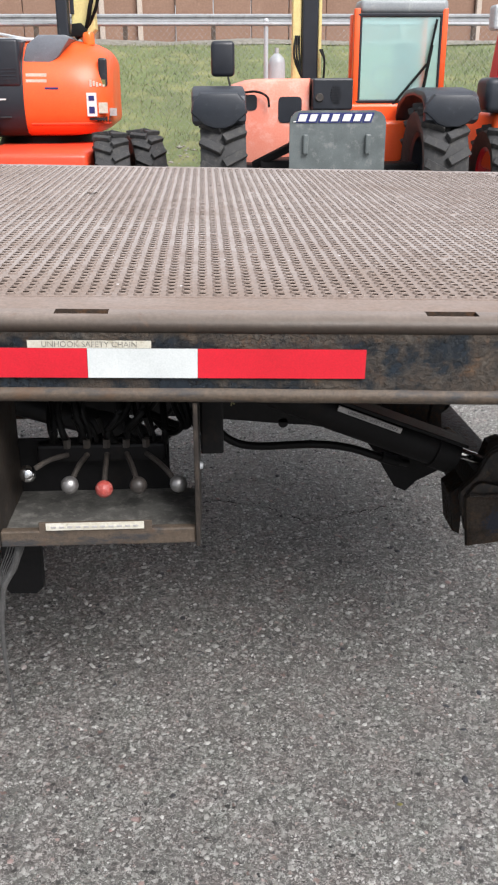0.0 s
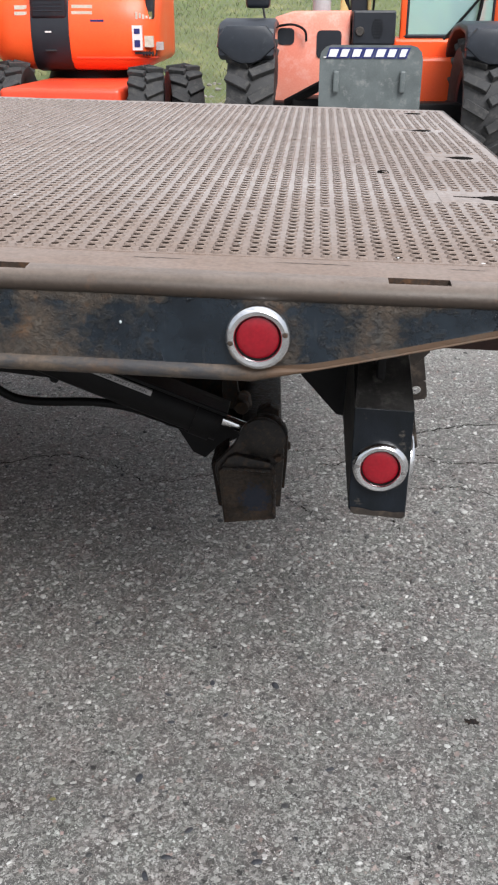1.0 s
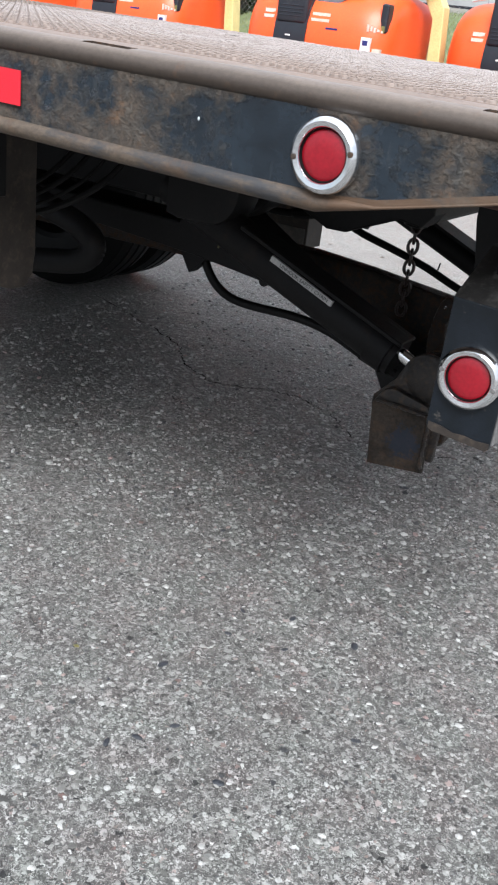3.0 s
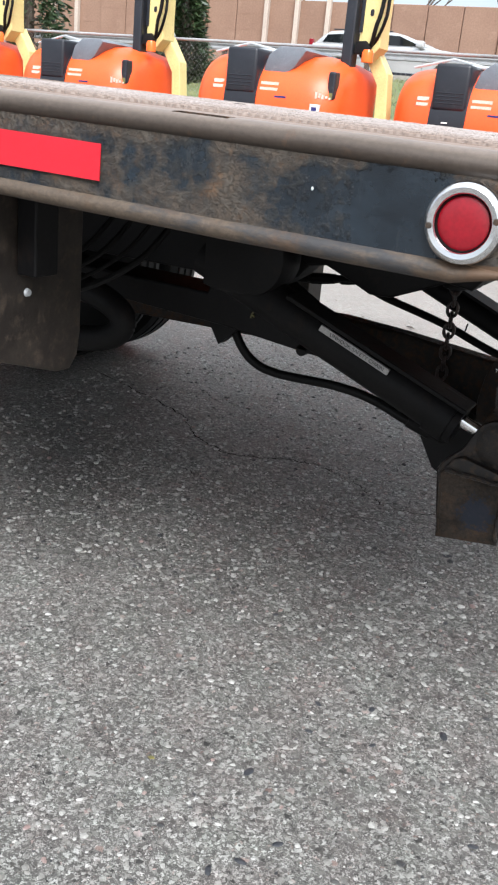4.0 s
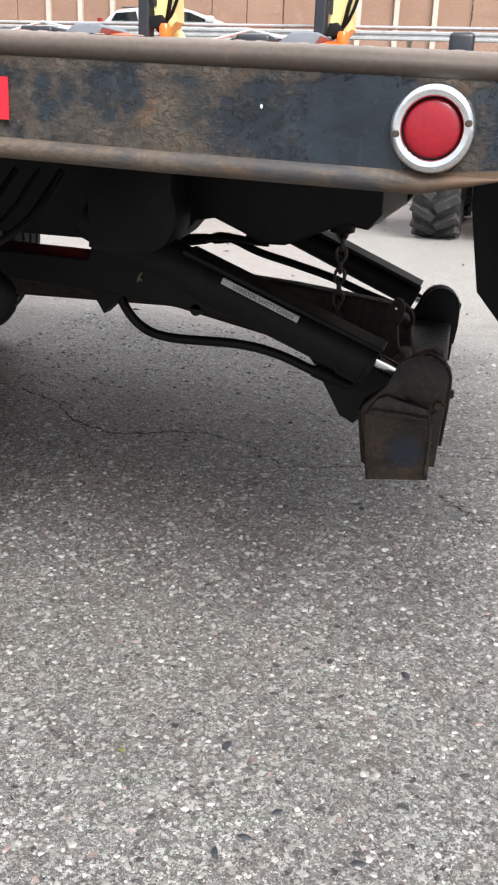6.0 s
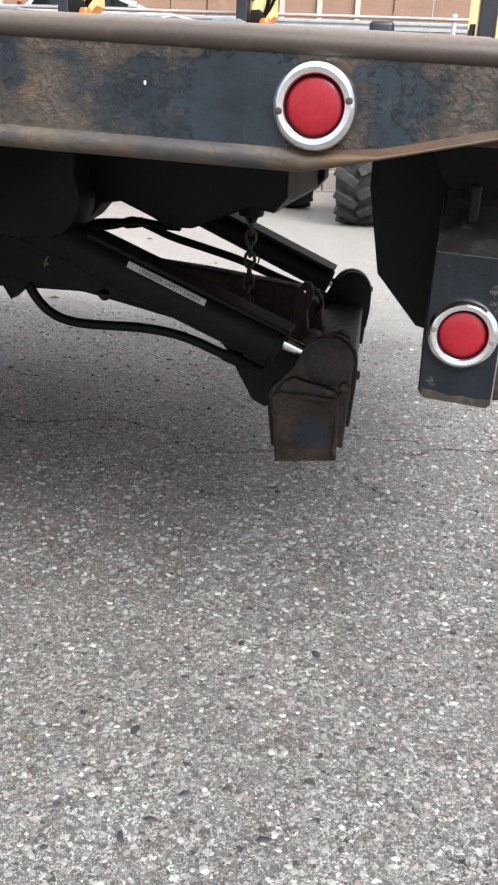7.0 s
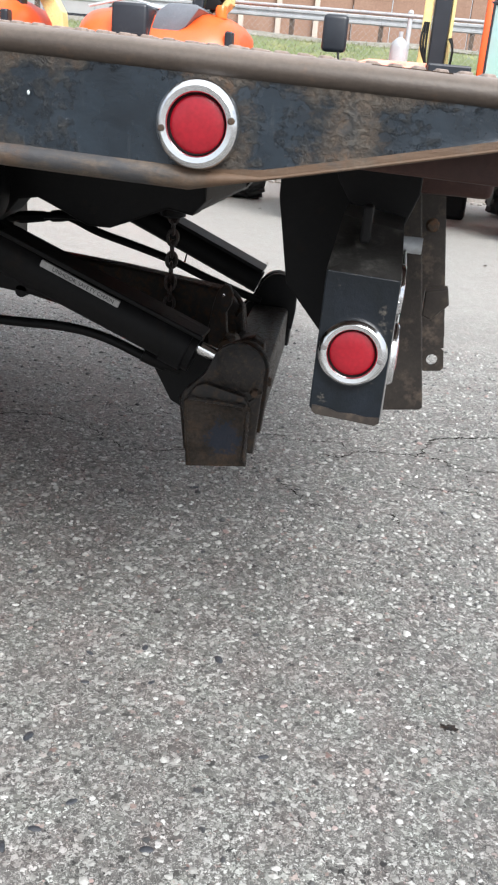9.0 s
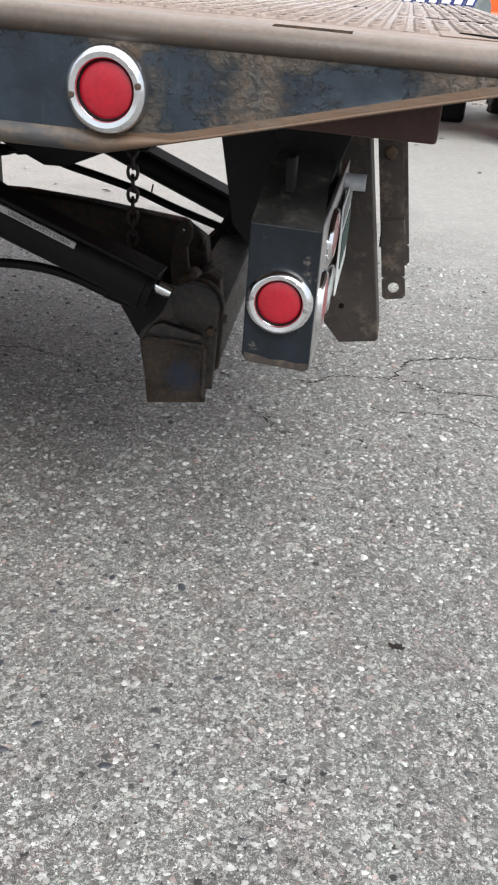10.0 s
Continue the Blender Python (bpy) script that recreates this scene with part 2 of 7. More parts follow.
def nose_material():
    """The rail's rounded edge: brown bare steel, dusty at the deck; shade below and light above painted in by height.
    """
    n = Nodes("shaded_rail_edge")
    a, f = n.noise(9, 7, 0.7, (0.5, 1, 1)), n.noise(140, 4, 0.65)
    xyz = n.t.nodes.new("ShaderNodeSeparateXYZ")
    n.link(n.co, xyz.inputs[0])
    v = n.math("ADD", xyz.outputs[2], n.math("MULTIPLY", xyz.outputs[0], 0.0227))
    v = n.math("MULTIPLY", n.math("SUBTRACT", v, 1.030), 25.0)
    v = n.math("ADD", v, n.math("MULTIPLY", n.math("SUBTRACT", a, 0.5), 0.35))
    # underside shade to lit top, put into the colour
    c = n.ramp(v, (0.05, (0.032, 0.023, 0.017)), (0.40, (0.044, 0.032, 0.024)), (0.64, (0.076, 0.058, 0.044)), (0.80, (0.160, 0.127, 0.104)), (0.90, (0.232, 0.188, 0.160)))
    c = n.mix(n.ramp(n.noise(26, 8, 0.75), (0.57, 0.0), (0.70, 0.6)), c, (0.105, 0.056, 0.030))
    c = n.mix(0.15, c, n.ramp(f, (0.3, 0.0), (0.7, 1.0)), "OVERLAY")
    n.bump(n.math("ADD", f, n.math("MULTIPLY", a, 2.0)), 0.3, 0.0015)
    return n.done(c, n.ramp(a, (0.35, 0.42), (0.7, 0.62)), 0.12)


def deck_material(name, bright):
    """Bare deck steel under brown dust and thin rust, rubbed paler in places."""
    n = Nodes(name)
    a = n.noise(1.6, 5)
    b = n.noise(9, 6, 0.7)
    f = n.noise(120, 4)
    c = n.mix(n.ramp(a, (0.3, 0.0), (0.7, 1.0)), (0.290 * bright, 0.243 * bright, 0.219 * bright), (0.395 * bright, 0.354 * bright, 0.332 * bright))
    c = n.mix(n.ramp(b, (0.52, 0.0), (0.75, 0.7)), c, (0.21 * bright, 0.15 * bright, 0.115 * bright))
    c = n.mix(n.ramp(n.noise(4, 6, 0.75), (0.58, 0.0), (0.72, 0.55)), c, (0.47 * bright, 0.43 * bright, 0.40 * bright))
    xyz = n.t.nodes.new("ShaderNodeSeparateXYZ")
    n.link(n.co, xyz.inputs[0])
    # Browner and darker towards the near rail.
    near = n.math("ADD", n.math("MULTIPLY", xyz.outputs[1], 0.9), n.math("MULTIPLY", n.noise(3.5, 6, 0.7), 0.8))
    c = n.mix(n.ramp(near, (0.40, 0.88), (1.25, 0.0)), c, (0.222 * bright, 0.160 * bright, 0.124 * bright))
    c = n.mix(0.18, c, n.ramp(f, (0.3, 0.0), (0.7, 1.0)), "OVERLAY")
    n.bump(n.math("ADD", f, b), 0.25, 0.001)
    return n.done(c, n.ramp(b, (0.3, 0.55), (0.7, 0.78)), 0.05)


ASPHALT = asphalt_material()
RAIL = rail_material()
DECK = deck_material("dusty_deck_steel", 0.94)
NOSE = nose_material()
EDGE = worn("rubbed_edge_steel", (0.085, 0.062, 0.050), (0.050, 0.038, 0.031), (0.11, 0.056, 0.030), 9, 140, (0.52, 0.68), (0.5, 0.7), 0.12, 0.4)
# Hole walls and stud sides darker than the deck: shade painted in.
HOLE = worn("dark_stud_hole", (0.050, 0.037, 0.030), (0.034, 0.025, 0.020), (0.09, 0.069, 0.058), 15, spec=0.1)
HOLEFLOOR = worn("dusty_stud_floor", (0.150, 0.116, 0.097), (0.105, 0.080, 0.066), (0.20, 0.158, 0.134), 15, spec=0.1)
STUDSIDE = worn("shaded_stud_side", (0.225, 0.176, 0.148), (0.17, 0.132, 0.110), (0.29, 0.245, 0.215), 15, spec=0.2)
DARKRUST = worn("dark_rusty_steel", (0.017, 0.011, 0.008), (0.006, 0.0055, 0.0055), (0.040, 0.021, 0.011), 26, 130, (0.48, 0.64), (0.5, 0.85), bump=0.6, dist=0.003, spec=0.25)
NEARBLACK = worn("near_black_fill", (0.012, 0.0095, 0.008), (0.008, 0.007, 0.006), (0.022, 0.017, 0.013), 20, rough=(0.92, 1.0), spec=0.03)
LIP = lip_material()
RUST = worn("brown_rusty_steel", (0.060, 0.042, 0.030), (0.028, 0.021, 0.017), (0.10, 0.050, 0.024), 22, 120, (0.5, 0.68), (0.6, 0.85), bump=0.5, dist=0.003, spec=0.25)
BLACK = worn("black_frame_paint", (0.0105, 0.0100, 0.0104), (0.0068, 0.0066, 0.0070), (0.022, 0.0165, 0.0135), 7, 110, (0.58, 0.76), (0.5, 0.8), spec=0.15)
NAVY = worn("dark_bracket_paint", (0.008, 0.011, 0.016), (0.004, 0.006, 0.008), (0.09, 0.08, 0.066), 16, 120, (0.6, 0.70), (0.38, 0.75), bump=0.3, dist=0.0015, spec=0.3)
REDBROWN = worn("red_brown_beam_paint", (0.056, 0.025, 0.020), (0.034, 0.017, 0.014), (0.075, 0.042, 0.032), 6, 110, (0.55, 0.7), (0.55, 0.8), spec=0.25)
PLATESTEEL = worn("dusty_grey_plate", (0.088, 0.084, 0.079), (0.042, 0.040, 0.037), (0.165, 0.155, 0.143), 14, 120, (0.52, 0.68), (0.45, 0.7), 0.1, 0.4)


def end_material():
    """Brown scabby rust with the last of some blue paint in the middle of the block's face."""
    n = Nodes("rusty_block_end")
    a, f = n.noise(34, 8, 0.7), n.noise(140, 5, 0.7)
    c = n.mix(n.ramp(f, (0.3, 0.0), (0.7, 1.0)), (0.017, 0.014, 0.011), (0.050, 0.038, 0.029))
    c = n.mix(n.ramp(a, (0.50, 0.0), (0.64, 0.6)), c, (0.072, 0.042, 0.024))
    c = n.mix(1.0, c, n.ramp(n.noise(16, 5, 0.6), (0.36, 0.45), (0.56, 1.1)), "MULTIPLY")
    mp = n.t.nodes.new("ShaderNodeMapping")
    mp.inputs["Location"].default_value = (-0.478, -0.628, -0.362)
    n.link(n.co, mp.inputs[0])
    far = n.t.nodes.new("ShaderNodeVectorMath")
    far.operation = "LENGTH"
    n.link(mp.outputs[0], far.inputs[0])
    blot = n.math("ADD", n.math("MULTIPLY", far.outputs["Value"], 10.0), n.math("MULTIPLY", n.noise(70, 6, 0.75), 1.2))
    c = n.mix(n.ramp(blot, (0.86, 0.85), (1.02, 0.0)), c, (0.020, 0.026, 0.040))
    n.bump(n.math("ADD", f, n.math("MULTIPLY", a, 2.0)), 0.7, 0.003)
    return n.done(c, 0.75, Specular_IOR_Level=0.25)


BLOCKEND = end_material()
ENDSTEEL = worn("brown_black_plate", (0.024, 0.019, 0.016), (0.010, 0.0095, 0.0095), (0.062, 0.042, 0.029), 24, 130, (0.50, 0.66), (0.45, 0.8), bump=0.6, dist=0.003, spec=0.35)
SLOTRUST = worn("orange_slot_rust", (0.12, 0.068, 0.038), (0.05, 0.032, 0.022), (0.19, 0.105, 0.05), 30)
DARKPLATE = worn("grimy_brown_plate", (0.039, 0.032, 0.026), (0.020, 0.016, 0.014), (0.072, 0.055, 0.042), 12, 120, (0.52, 0.68), (0.5, 0.75), spec=0.3)
GREYSTEEL = worn("grimy_plate_steel", (0.075, 0.066, 0.058), (0.036, 0.031, 0.028), (0.12, 0.098, 0.078), 10, 120)
CHAINSTEEL = worn("rusty_chain", (0.034, 0.016, 0.012), (0.014, 0.009, 0.008), (0.062, 0.026, 0.016), 30)
CHROME = worn("chrome_trim", (0.80, 0.80, 0.81), (0.70, 0.71, 0.72), (0.42, 0.40, 0.37), 14, 160, (0.62, 0.78), (0.15, 0.42), 1.0, 0.06)
ROD = worn("polished_rod", (0.85, 0.85, 0.85), (0.8, 0.8, 0.8), (0.6, 0.6, 0.6), 20, 100, (0.7, 0.8), (0.12, 0.3), 1.0, 0.03)
REDLENS = worn("red_lens", (0.255, 0.006, 0.014), (0.21, 0.005, 0.012), (0.36, 0.022, 0.03), 18, 200, (0.7, 0.85), (0.22, 0.4), 0.0, 0.05)
SATIN = worn("dull_aluminium", (0.42, 0.41, 0.40), (0.30, 0.29, 0.285), (0.2, 0.18, 0.165), 12, 120, (0.55, 0.7), (0.4, 0.6), 0.8)
CLEARLENS = worn("clear_lens", (0.62, 0.68, 0.66), (0.5, 0.55, 0.54), (0.4, 0.45, 0.44), 25, 120, (0.6, 0.7), (0.12, 0.3))
TAPERED = worn("red_reflective_tape", (0.62, 0.014, 0.030), (0.54, 0.012, 0.024), (0.5, 0.02, 0.03), 10, 400, (0.68, 0.8), (0.3, 0.45), 0.0, 0.05)
TAPEWHITE = worn("white_reflective_tape", (0.64, 0.67, 0.66), (0.56, 0.59, 0.58), (0.52, 0.45, 0.30), 9, 400, (0.66, 0.75), (0.3, 0.5), 0.0, 0.05)
DECAL = worn("yellowed_decal", (0.62, 0.60, 0.52), (0.5, 0.47, 0.38), (0.33, 0.29, 0.2), 22, 200, (0.56, 0.68))
KNOBRED = worn("faded_red_knob", (0.46, 0.075, 0.06), (0.36, 0.06, 0.05), (0.5, 0.2, 0.17), 60, 200, (0.5, 0.66), (0.45, 0.65))
FADEDINK = worn("faded_print", (0.16, 0.15, 0.13), (0.1, 0.095, 0.085), (0.36, 0.34, 0.29), 60, 200, (0.45, 0.6))
DECALGREY = worn("grey_decal", (0.46, 0.45, 0.44), (0.36, 0.35, 0.34), (0.18, 0.16, 0.14), 24, 200, (0.58, 0.7))
INK = worn("dark_print", (0.02, 0.02, 0.022), (0.015, 0.015, 0.016), (0.05, 0.05, 0.05), 40)
DARKSTONE = worn("dark_blue_stone", (0.040, 0.043, 0.050), (0.024, 0.026, 0.031), (0.075, 0.075, 0.078), 60, 300, (0.52, 0.7), (0.5, 0.7))
CARSILVER = worn("silver_car_paint", (0.62, 0.63, 0.63), (0.56, 0.57, 0.575), (0.48, 0.48, 0.47), 2.0, 200, (0.6, 0.8), (0.22, 0.35), 0.35, 0.03)
CARGLASS = worn("dark_car_glass", (0.012, 0.014, 0.016), (0.010, 0.012, 0.014), (0.02, 0.022, 0.025), 2.0, 60, (0.6, 0.8), (0.04, 0.08), 0.0, 0.0)
RUBBER = worn("rubber_hose", (0.006, 0.006, 0.006), (0.004, 0.004, 0.004), (0.014, 0.0125, 0.011), 14, 150, (0.58, 0.72), (0.5, 0.75), spec=0.18)
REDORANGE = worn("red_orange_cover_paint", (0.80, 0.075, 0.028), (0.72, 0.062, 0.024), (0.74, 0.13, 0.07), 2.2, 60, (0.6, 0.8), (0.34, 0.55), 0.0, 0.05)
TYRE = worn("dusty_tyre_rubber", (0.033, 0.033, 0.034), (0.020, 0.020, 0.020), (0.078, 0.074, 0.068), 6, 90, (0.5, 0.7), (0.7, 0.9), 0.0, 0.4)
ORANGE = worn("orange_machine_paint", (0.88, 0.115, 0.022), (0.82, 0.095, 0.018), (0.80, 0.16, 0.06), 2.2, 60, (0.6, 0.8), (0.32, 0.5), 0.0, 0.05)
BLEACHED = worn("sun_bleached_paint", (0.86, 0.33, 0.24), (0.82, 0.26, 0.18), (0.87, 0.44, 0.36), 2.0, 60, (0.5, 0.7), (0.38, 0.55), 0.0, 0.05)
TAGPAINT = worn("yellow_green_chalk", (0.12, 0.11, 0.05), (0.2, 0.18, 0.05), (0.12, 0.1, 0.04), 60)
CREAM = worn("cream_boom_paint", (0.70, 0.60, 0.26), (0.62, 0.52, 0.22), (0.35, 0.3, 0.16), 5, 60, (0.62, 0.75))
PLASTIC = worn("black_plastic_panel", (0.017, 0.020, 0.027), (0.011, 0.013, 0.018), (0.04, 0.04, 0.043), 4, 200, (0.6, 0.75), (0.38, 0.55))
FENDER = worn("blue_black_fender", (0.022, 0.027, 0.036), (0.015, 0.019, 0.026), (0.05, 0.056, 0.064), 5, 150, (0.58, 0.75), (0.42, 0.6))
COVERGREY = worn("blue_grey_cover", (0.17, 0.19, 0.215), (0.13, 0.145, 0.165), (0.25, 0.27, 0.29), 4, 150, (0.58, 0.75), (0.42, 0.6))
ROOF = worn("pale_grey_roof", (0.30, 0.32, 0.33), (0.24, 0.26, 0.27), (0.4, 0.41, 0.41), 4)
SHIELD = worn("scuffed_grey_shield", (0.13, 0.15, 0.15), (0.085, 0.10, 0.10), (0.24, 0.25, 0.24), 4, 120, (0.55, 0.75))
WHITEPAINT = worn("white_paint", (0.78, 0.78, 0.76), (0.7, 0.7, 0.68), (0.5, 0.48, 0.44), 5, 90, (0.66, 0.8))
BLUEINK = worn("dark_blue_print", (0.02, 0.03, 0.16), (0.015, 0.02, 0.12), (0.05, 0.06, 0.2), 20)
GREENINK = worn("dark_green_print", (0.02, 0.075, 0.06), (0.015, 0.055, 0.045), (0.08, 0.12, 0.1), 20)
AMBER = worn("amber_lens", (0.85, 0.16, 0.02), (0.75, 0.13, 0.015), (0.8, 0.2, 0.05), 12, 100, (0.7, 0.8), (0.2, 0.4))
RAILZINC = worn("weathered_zinc", (0.40, 0.41, 0.42), (0.30, 0.31, 0.32), (0.22, 0.21, 0.20), 3, 60, (0.55, 0.75), (0.5, 0.7), 0.2)
BOTTLEGREY = worn("pale_grey_enamel", (0.36, 0.38, 0.39), (0.30, 0.32, 0.33), (0.25, 0.24, 0.23), 6, 90, (0.62, 0.8))
GALV = worn("galvanised_steel", (0.55, 0.57, 0.58), (0.46, 0.48, 0.50), (0.36, 0.36, 0.36), 3, 60, (0.55, 0.75), (0.4, 0.6), 0.25)
WALLPANEL = worn("brown_wall_panel", (0.27, 0.165, 0.115), (0.235, 0.14, 0.097), (0.31, 0.20, 0.145), 0.8, 20, (0.55, 0.75), (0.8, 0.9))
WALLPOST = worn("pale_wall_post", (0.52, 0.44, 0.37), (0.45, 0.38, 0.32), (0.38, 0.32, 0.27), 1.5, 30, (0.6, 0.75), (0.8, 0.9))
KERB = worn("concrete_kerb", (0.36, 0.34, 0.31), (0.28, 0.265, 0.24), (0.2, 0.19, 0.17), 2, 40, (0.55, 0.7), (0.8, 0.95))
SOIL = worn("grassy_soil", (0.125, 0.160, 0.058), (0.11, 0.13, 0.055), (0.26, 0.25, 0.11), 0.9, 30, (0.5, 0.72), (0.9, 1.0))
VERGE = worn("gravelly_verge", (0.20, 0.185, 0.15), (0.14, 0.13, 0.10), (0.30, 0.28, 0.24), 3.0, 22, (0.45, 0.65), (0.9, 1.0), bump=0.6, dist=0.02)
LEAF = worn("dark_conifer_green", (0.035, 0.06, 0.022), (0.02, 0.038, 0.016), (0.06, 0.085, 0.03), 1.5, 30)
BARK = worn("brown_bark", (0.10, 0.07, 0.05), (0.06, 0.045, 0.035), (0.14, 0.11, 0.08), 4)


def chip_material():
    """Loose-looking chips of gravel set in the asphalt, each of its own colour."""
    n = Nodes("gravel_chips")
    r = n.t.nodes.new("ShaderNodeNewGeometry").outputs["Random Per Island"]
    c = n.ramp(r, (0.0, (0.03, 0.031, 0.034)), (0.13, (0.095, 0.092, 0.085)), (0.35, (0.20, 0.194, 0.178)), (0.62, (0.28, 0.274, 0.253)), (0.84, (0.36, 0.353, 0.33)), (0.965, (0.48, 0.472, 0.45)), (0.97, (0.25, 0.175, 0.16)), (1.0, (0.28, 0.21, 0.19)))
    g = n.noise(260, 4)
    c = n.mix(0.2, c, n.ramp(g, (0.3, 0.0), (0.7, 1.0)), "OVERLAY")
    n.bump(g, 0.3, 0.0008)
    return n.done(c, n.ramp(g, (0.3, 0.32), (0.7, 0.5)), Specular_IOR_Level=0.6)


def hood_material():
    """Orange paint, with the light on the hood's crown painted in as paler yellow by height."""
    n = Nodes("orange_hood_paint")
    a, g = n.noise(2.2, 5), n.noise(60, 3)
    c = n.mix(n.ramp(a, (0.35, 0.0), (0.7, 1.0)), (0.82, 0.095, 0.018), (0.88, 0.115, 0.022))
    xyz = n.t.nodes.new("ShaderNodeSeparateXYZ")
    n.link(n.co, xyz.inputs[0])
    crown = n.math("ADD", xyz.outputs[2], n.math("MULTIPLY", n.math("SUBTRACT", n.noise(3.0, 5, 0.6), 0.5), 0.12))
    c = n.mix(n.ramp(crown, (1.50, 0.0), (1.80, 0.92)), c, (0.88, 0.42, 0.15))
    c = n.mix(0.1, c, n.ramp(g, (0.3, 0.0), (0.7, 1.0)), "OVERLAY")
    return n.done(c, n.ramp(a, (0.35, 0.32), (0.7, 0.46)))


def blade_material():
    n = Nodes("grass_blades")
    r = n.t.nodes.new("ShaderNodeNewGeometry").outputs["Random Per Island"]
    c = n.ramp(r, (0.0, (0.088, 0.118, 0.044)), (0.5, (0.122, 0.152, 0.058)), (0.88, (0.165, 0.178, 0.076)), (1.0, (0.33, 0.30, 0.16)))
    c = n.mix(n.ramp(n.noise(0.45, 4, 0.6), (0.42, 0.0), (0.62, 0.65)), c, (0.24, 0.22, 0.105))
    c = n.mix(n.ramp(n.noise(1.7, 4, 0.6), (0.5, 0.0), (0.66, 0.6)), c, (0.075, 0.115, 0.040))
    return n.done(c, 0.8)


def glass_material():
    n = Nodes("green_tinted_glass")
    return n.done((0.52, 0.72, 0.70), 0.05, 0.0, Transmission_Weight=0.66, IOR=1.4)


BLADES = blade_material()
CHIPS = chip_material()
HOODPAINT = hood_material()
GLASS = glass_material()


# ---- building helpers ----
def part(name, bm, material, parent=None, label="", smooth=False, kind="", category="", group=""):
    """Links a bmesh as one mesh object, under a thing or a part where one is given."""
    me = bpy.data.meshes.new(name)
    bm.normal_update()
    bm.to_mesh(me)
    bm.free()
    for m in material if isinstance(material, (list, tuple)) else (material,):
        me.materials.append(m)
    if smooth:
        me.polygons.foreach_set("use_smooth", [True] * len(me.polygons))
        me.set_sharp_from_angle(angle=radians(38))
    ob = new(name, me)
    ob.parent = parent
    return tagged(ob, label, category, group, kind)


def thing(name, label, category, group="", at=(0, 0, 0)):
    ob = new(name)
    ob.empty_display_size = 0.1
    ob.location = at
    return tagged(ob, label, category, group)


def box(bm, x0, x1, y0, y1, z0, z1, bevel=0.0, segments=2, m=None):
    """A box, its edges rounded, turned and moved by m."""
    mat = Matrix.LocRotScale(((x0 + x1) / 2, (y0 + y1) / 2, (z0 + z1) / 2), None, (x1 - x0, y1 - y0, z1 - z0))
    made = bmesh.ops.create_cube(bm, size=1.0, matrix=mat)["verts"]
    if bevel:
        edges = list({e for v in made for e in v.link_edges})
        made = [v for f in bmesh.ops.bevel(bm, geom=edges, offset=bevel, segments=segments, affect="EDGES", profile=0.5)["faces"] for v in f.verts]
        made = list(set(made))
    if m is not None:
        bmesh.ops.transform(bm, matrix=m, verts=made)
    return bm


def prism(bm, outline, y0, y1, m=None, bevel=0.0):
    """An outline in x and z, drawn out from y0 to y1."""
    lo = [bm.verts.new((x, y0, z)) for x, z in outline]
    hi = [bm.verts.new((x, y1, z)) for x, z in outline]
    n = len(outline)
    faces = [bm.faces.new(lo), bm.faces.new(hi[::-1])]
    for i in range(n):
        faces.append(bm.faces.new((lo[i], hi[i], hi[(i + 1) % n], lo[(i + 1) % n])))
    bmesh.ops.recalc_face_normals(bm, faces=faces)
    verts = lo + hi
    if bevel:
        edges = list({e for f in faces[:2] for e in f.edges})
        made = bmesh.ops.bevel(bm, geom=edges, offset=bevel, segments=2, affect="EDGES", profile=0.5)["faces"]
        verts = list({v for f in made for v in f.verts} | {v for v in verts if v.is_valid})
    if m is not None:
        bmesh.ops.transform(bm, matrix=m, verts=verts)
    return bm


def tube(bm, points, radius, seg=10, caps=True):
    """A round bar or hose along points."""
    pts = [Vector(p) for p in points]
    rings = []
    for i, p in enumerate(pts):
        d = (pts[min(i + 1, len(pts) - 1)] - pts[max(i - 1, 0)]).normalized()
        s = d.cross(Vector((0.13, 0.31, 1.0))).normalized()
        u = s.cross(d)
        r = radius[i] if isinstance(radius, (list, tuple)) else radius
        rings.append([bm.verts.new(p + r * (math.cos(a) * s + math.sin(a) * u)) for a in (2 * math.pi * k / seg for k in range(seg))])
    for a, b in zip(rings, rings[1:]):
        for k in range(seg):
            bm.faces.new((a[k], a[(k + 1) % seg], b[(k + 1) % seg], b[k]))
    if caps:
        bm.faces.new(rings[0][::-1])
        bm.faces.new(rings[-1])
    return bm


def curve(points, steps=8):
    """Points on a smooth line through those given."""
    p = [Vector(q) for q in points]
    p = [2 * p[0] - p[1]] + p + [2 * p[-1] - p[-2]]
    out = []
    for i in range(1, len(p) - 2):
        for k in range(steps):
            t = k / steps
            out.append(0.5 * (2 * p[i] + (p[i + 1] - p[i - 1]) * t + (2 * p[i - 1] - 5 * p[i] + 4 * p[i + 1] - p[i + 2]) * t * t + (3 * p[i] - p[i - 1] - 3 * p[i + 1] + p[i + 2]) * t ** 3))
    return out + [p[-2]]


def lathe(bm, profile, m, seg=28):
    """A profile of (radius, height) turned about the z axis of m."""
    rings = []
    for r, h in profile:
        if r < 1e-5:
            rings.append([bm.verts.new(m @ Vector((0, 0, h)))])
        else:
            rings.append([bm.verts.new(m @ Vector((r * math.cos(2 * math.pi * k / seg), r * math.sin(2 * math.pi * k / seg), h))) for k in range(seg)])
    for a, b in zip(rings, rings[1:]):
        for k in range(seg):
            j = (k + 1) % seg
            if len(a) == 1 and len(b) == 1:
                continue
            if len(a) == 1:
                bm.faces.new((a[0], b[j], b[k]))
            elif len(b) == 1:
                bm.faces.new((a[k], a[j], b[0]))
            else:
                bm.faces.new((a[k], a[j], b[j], b[k]))
    return bm


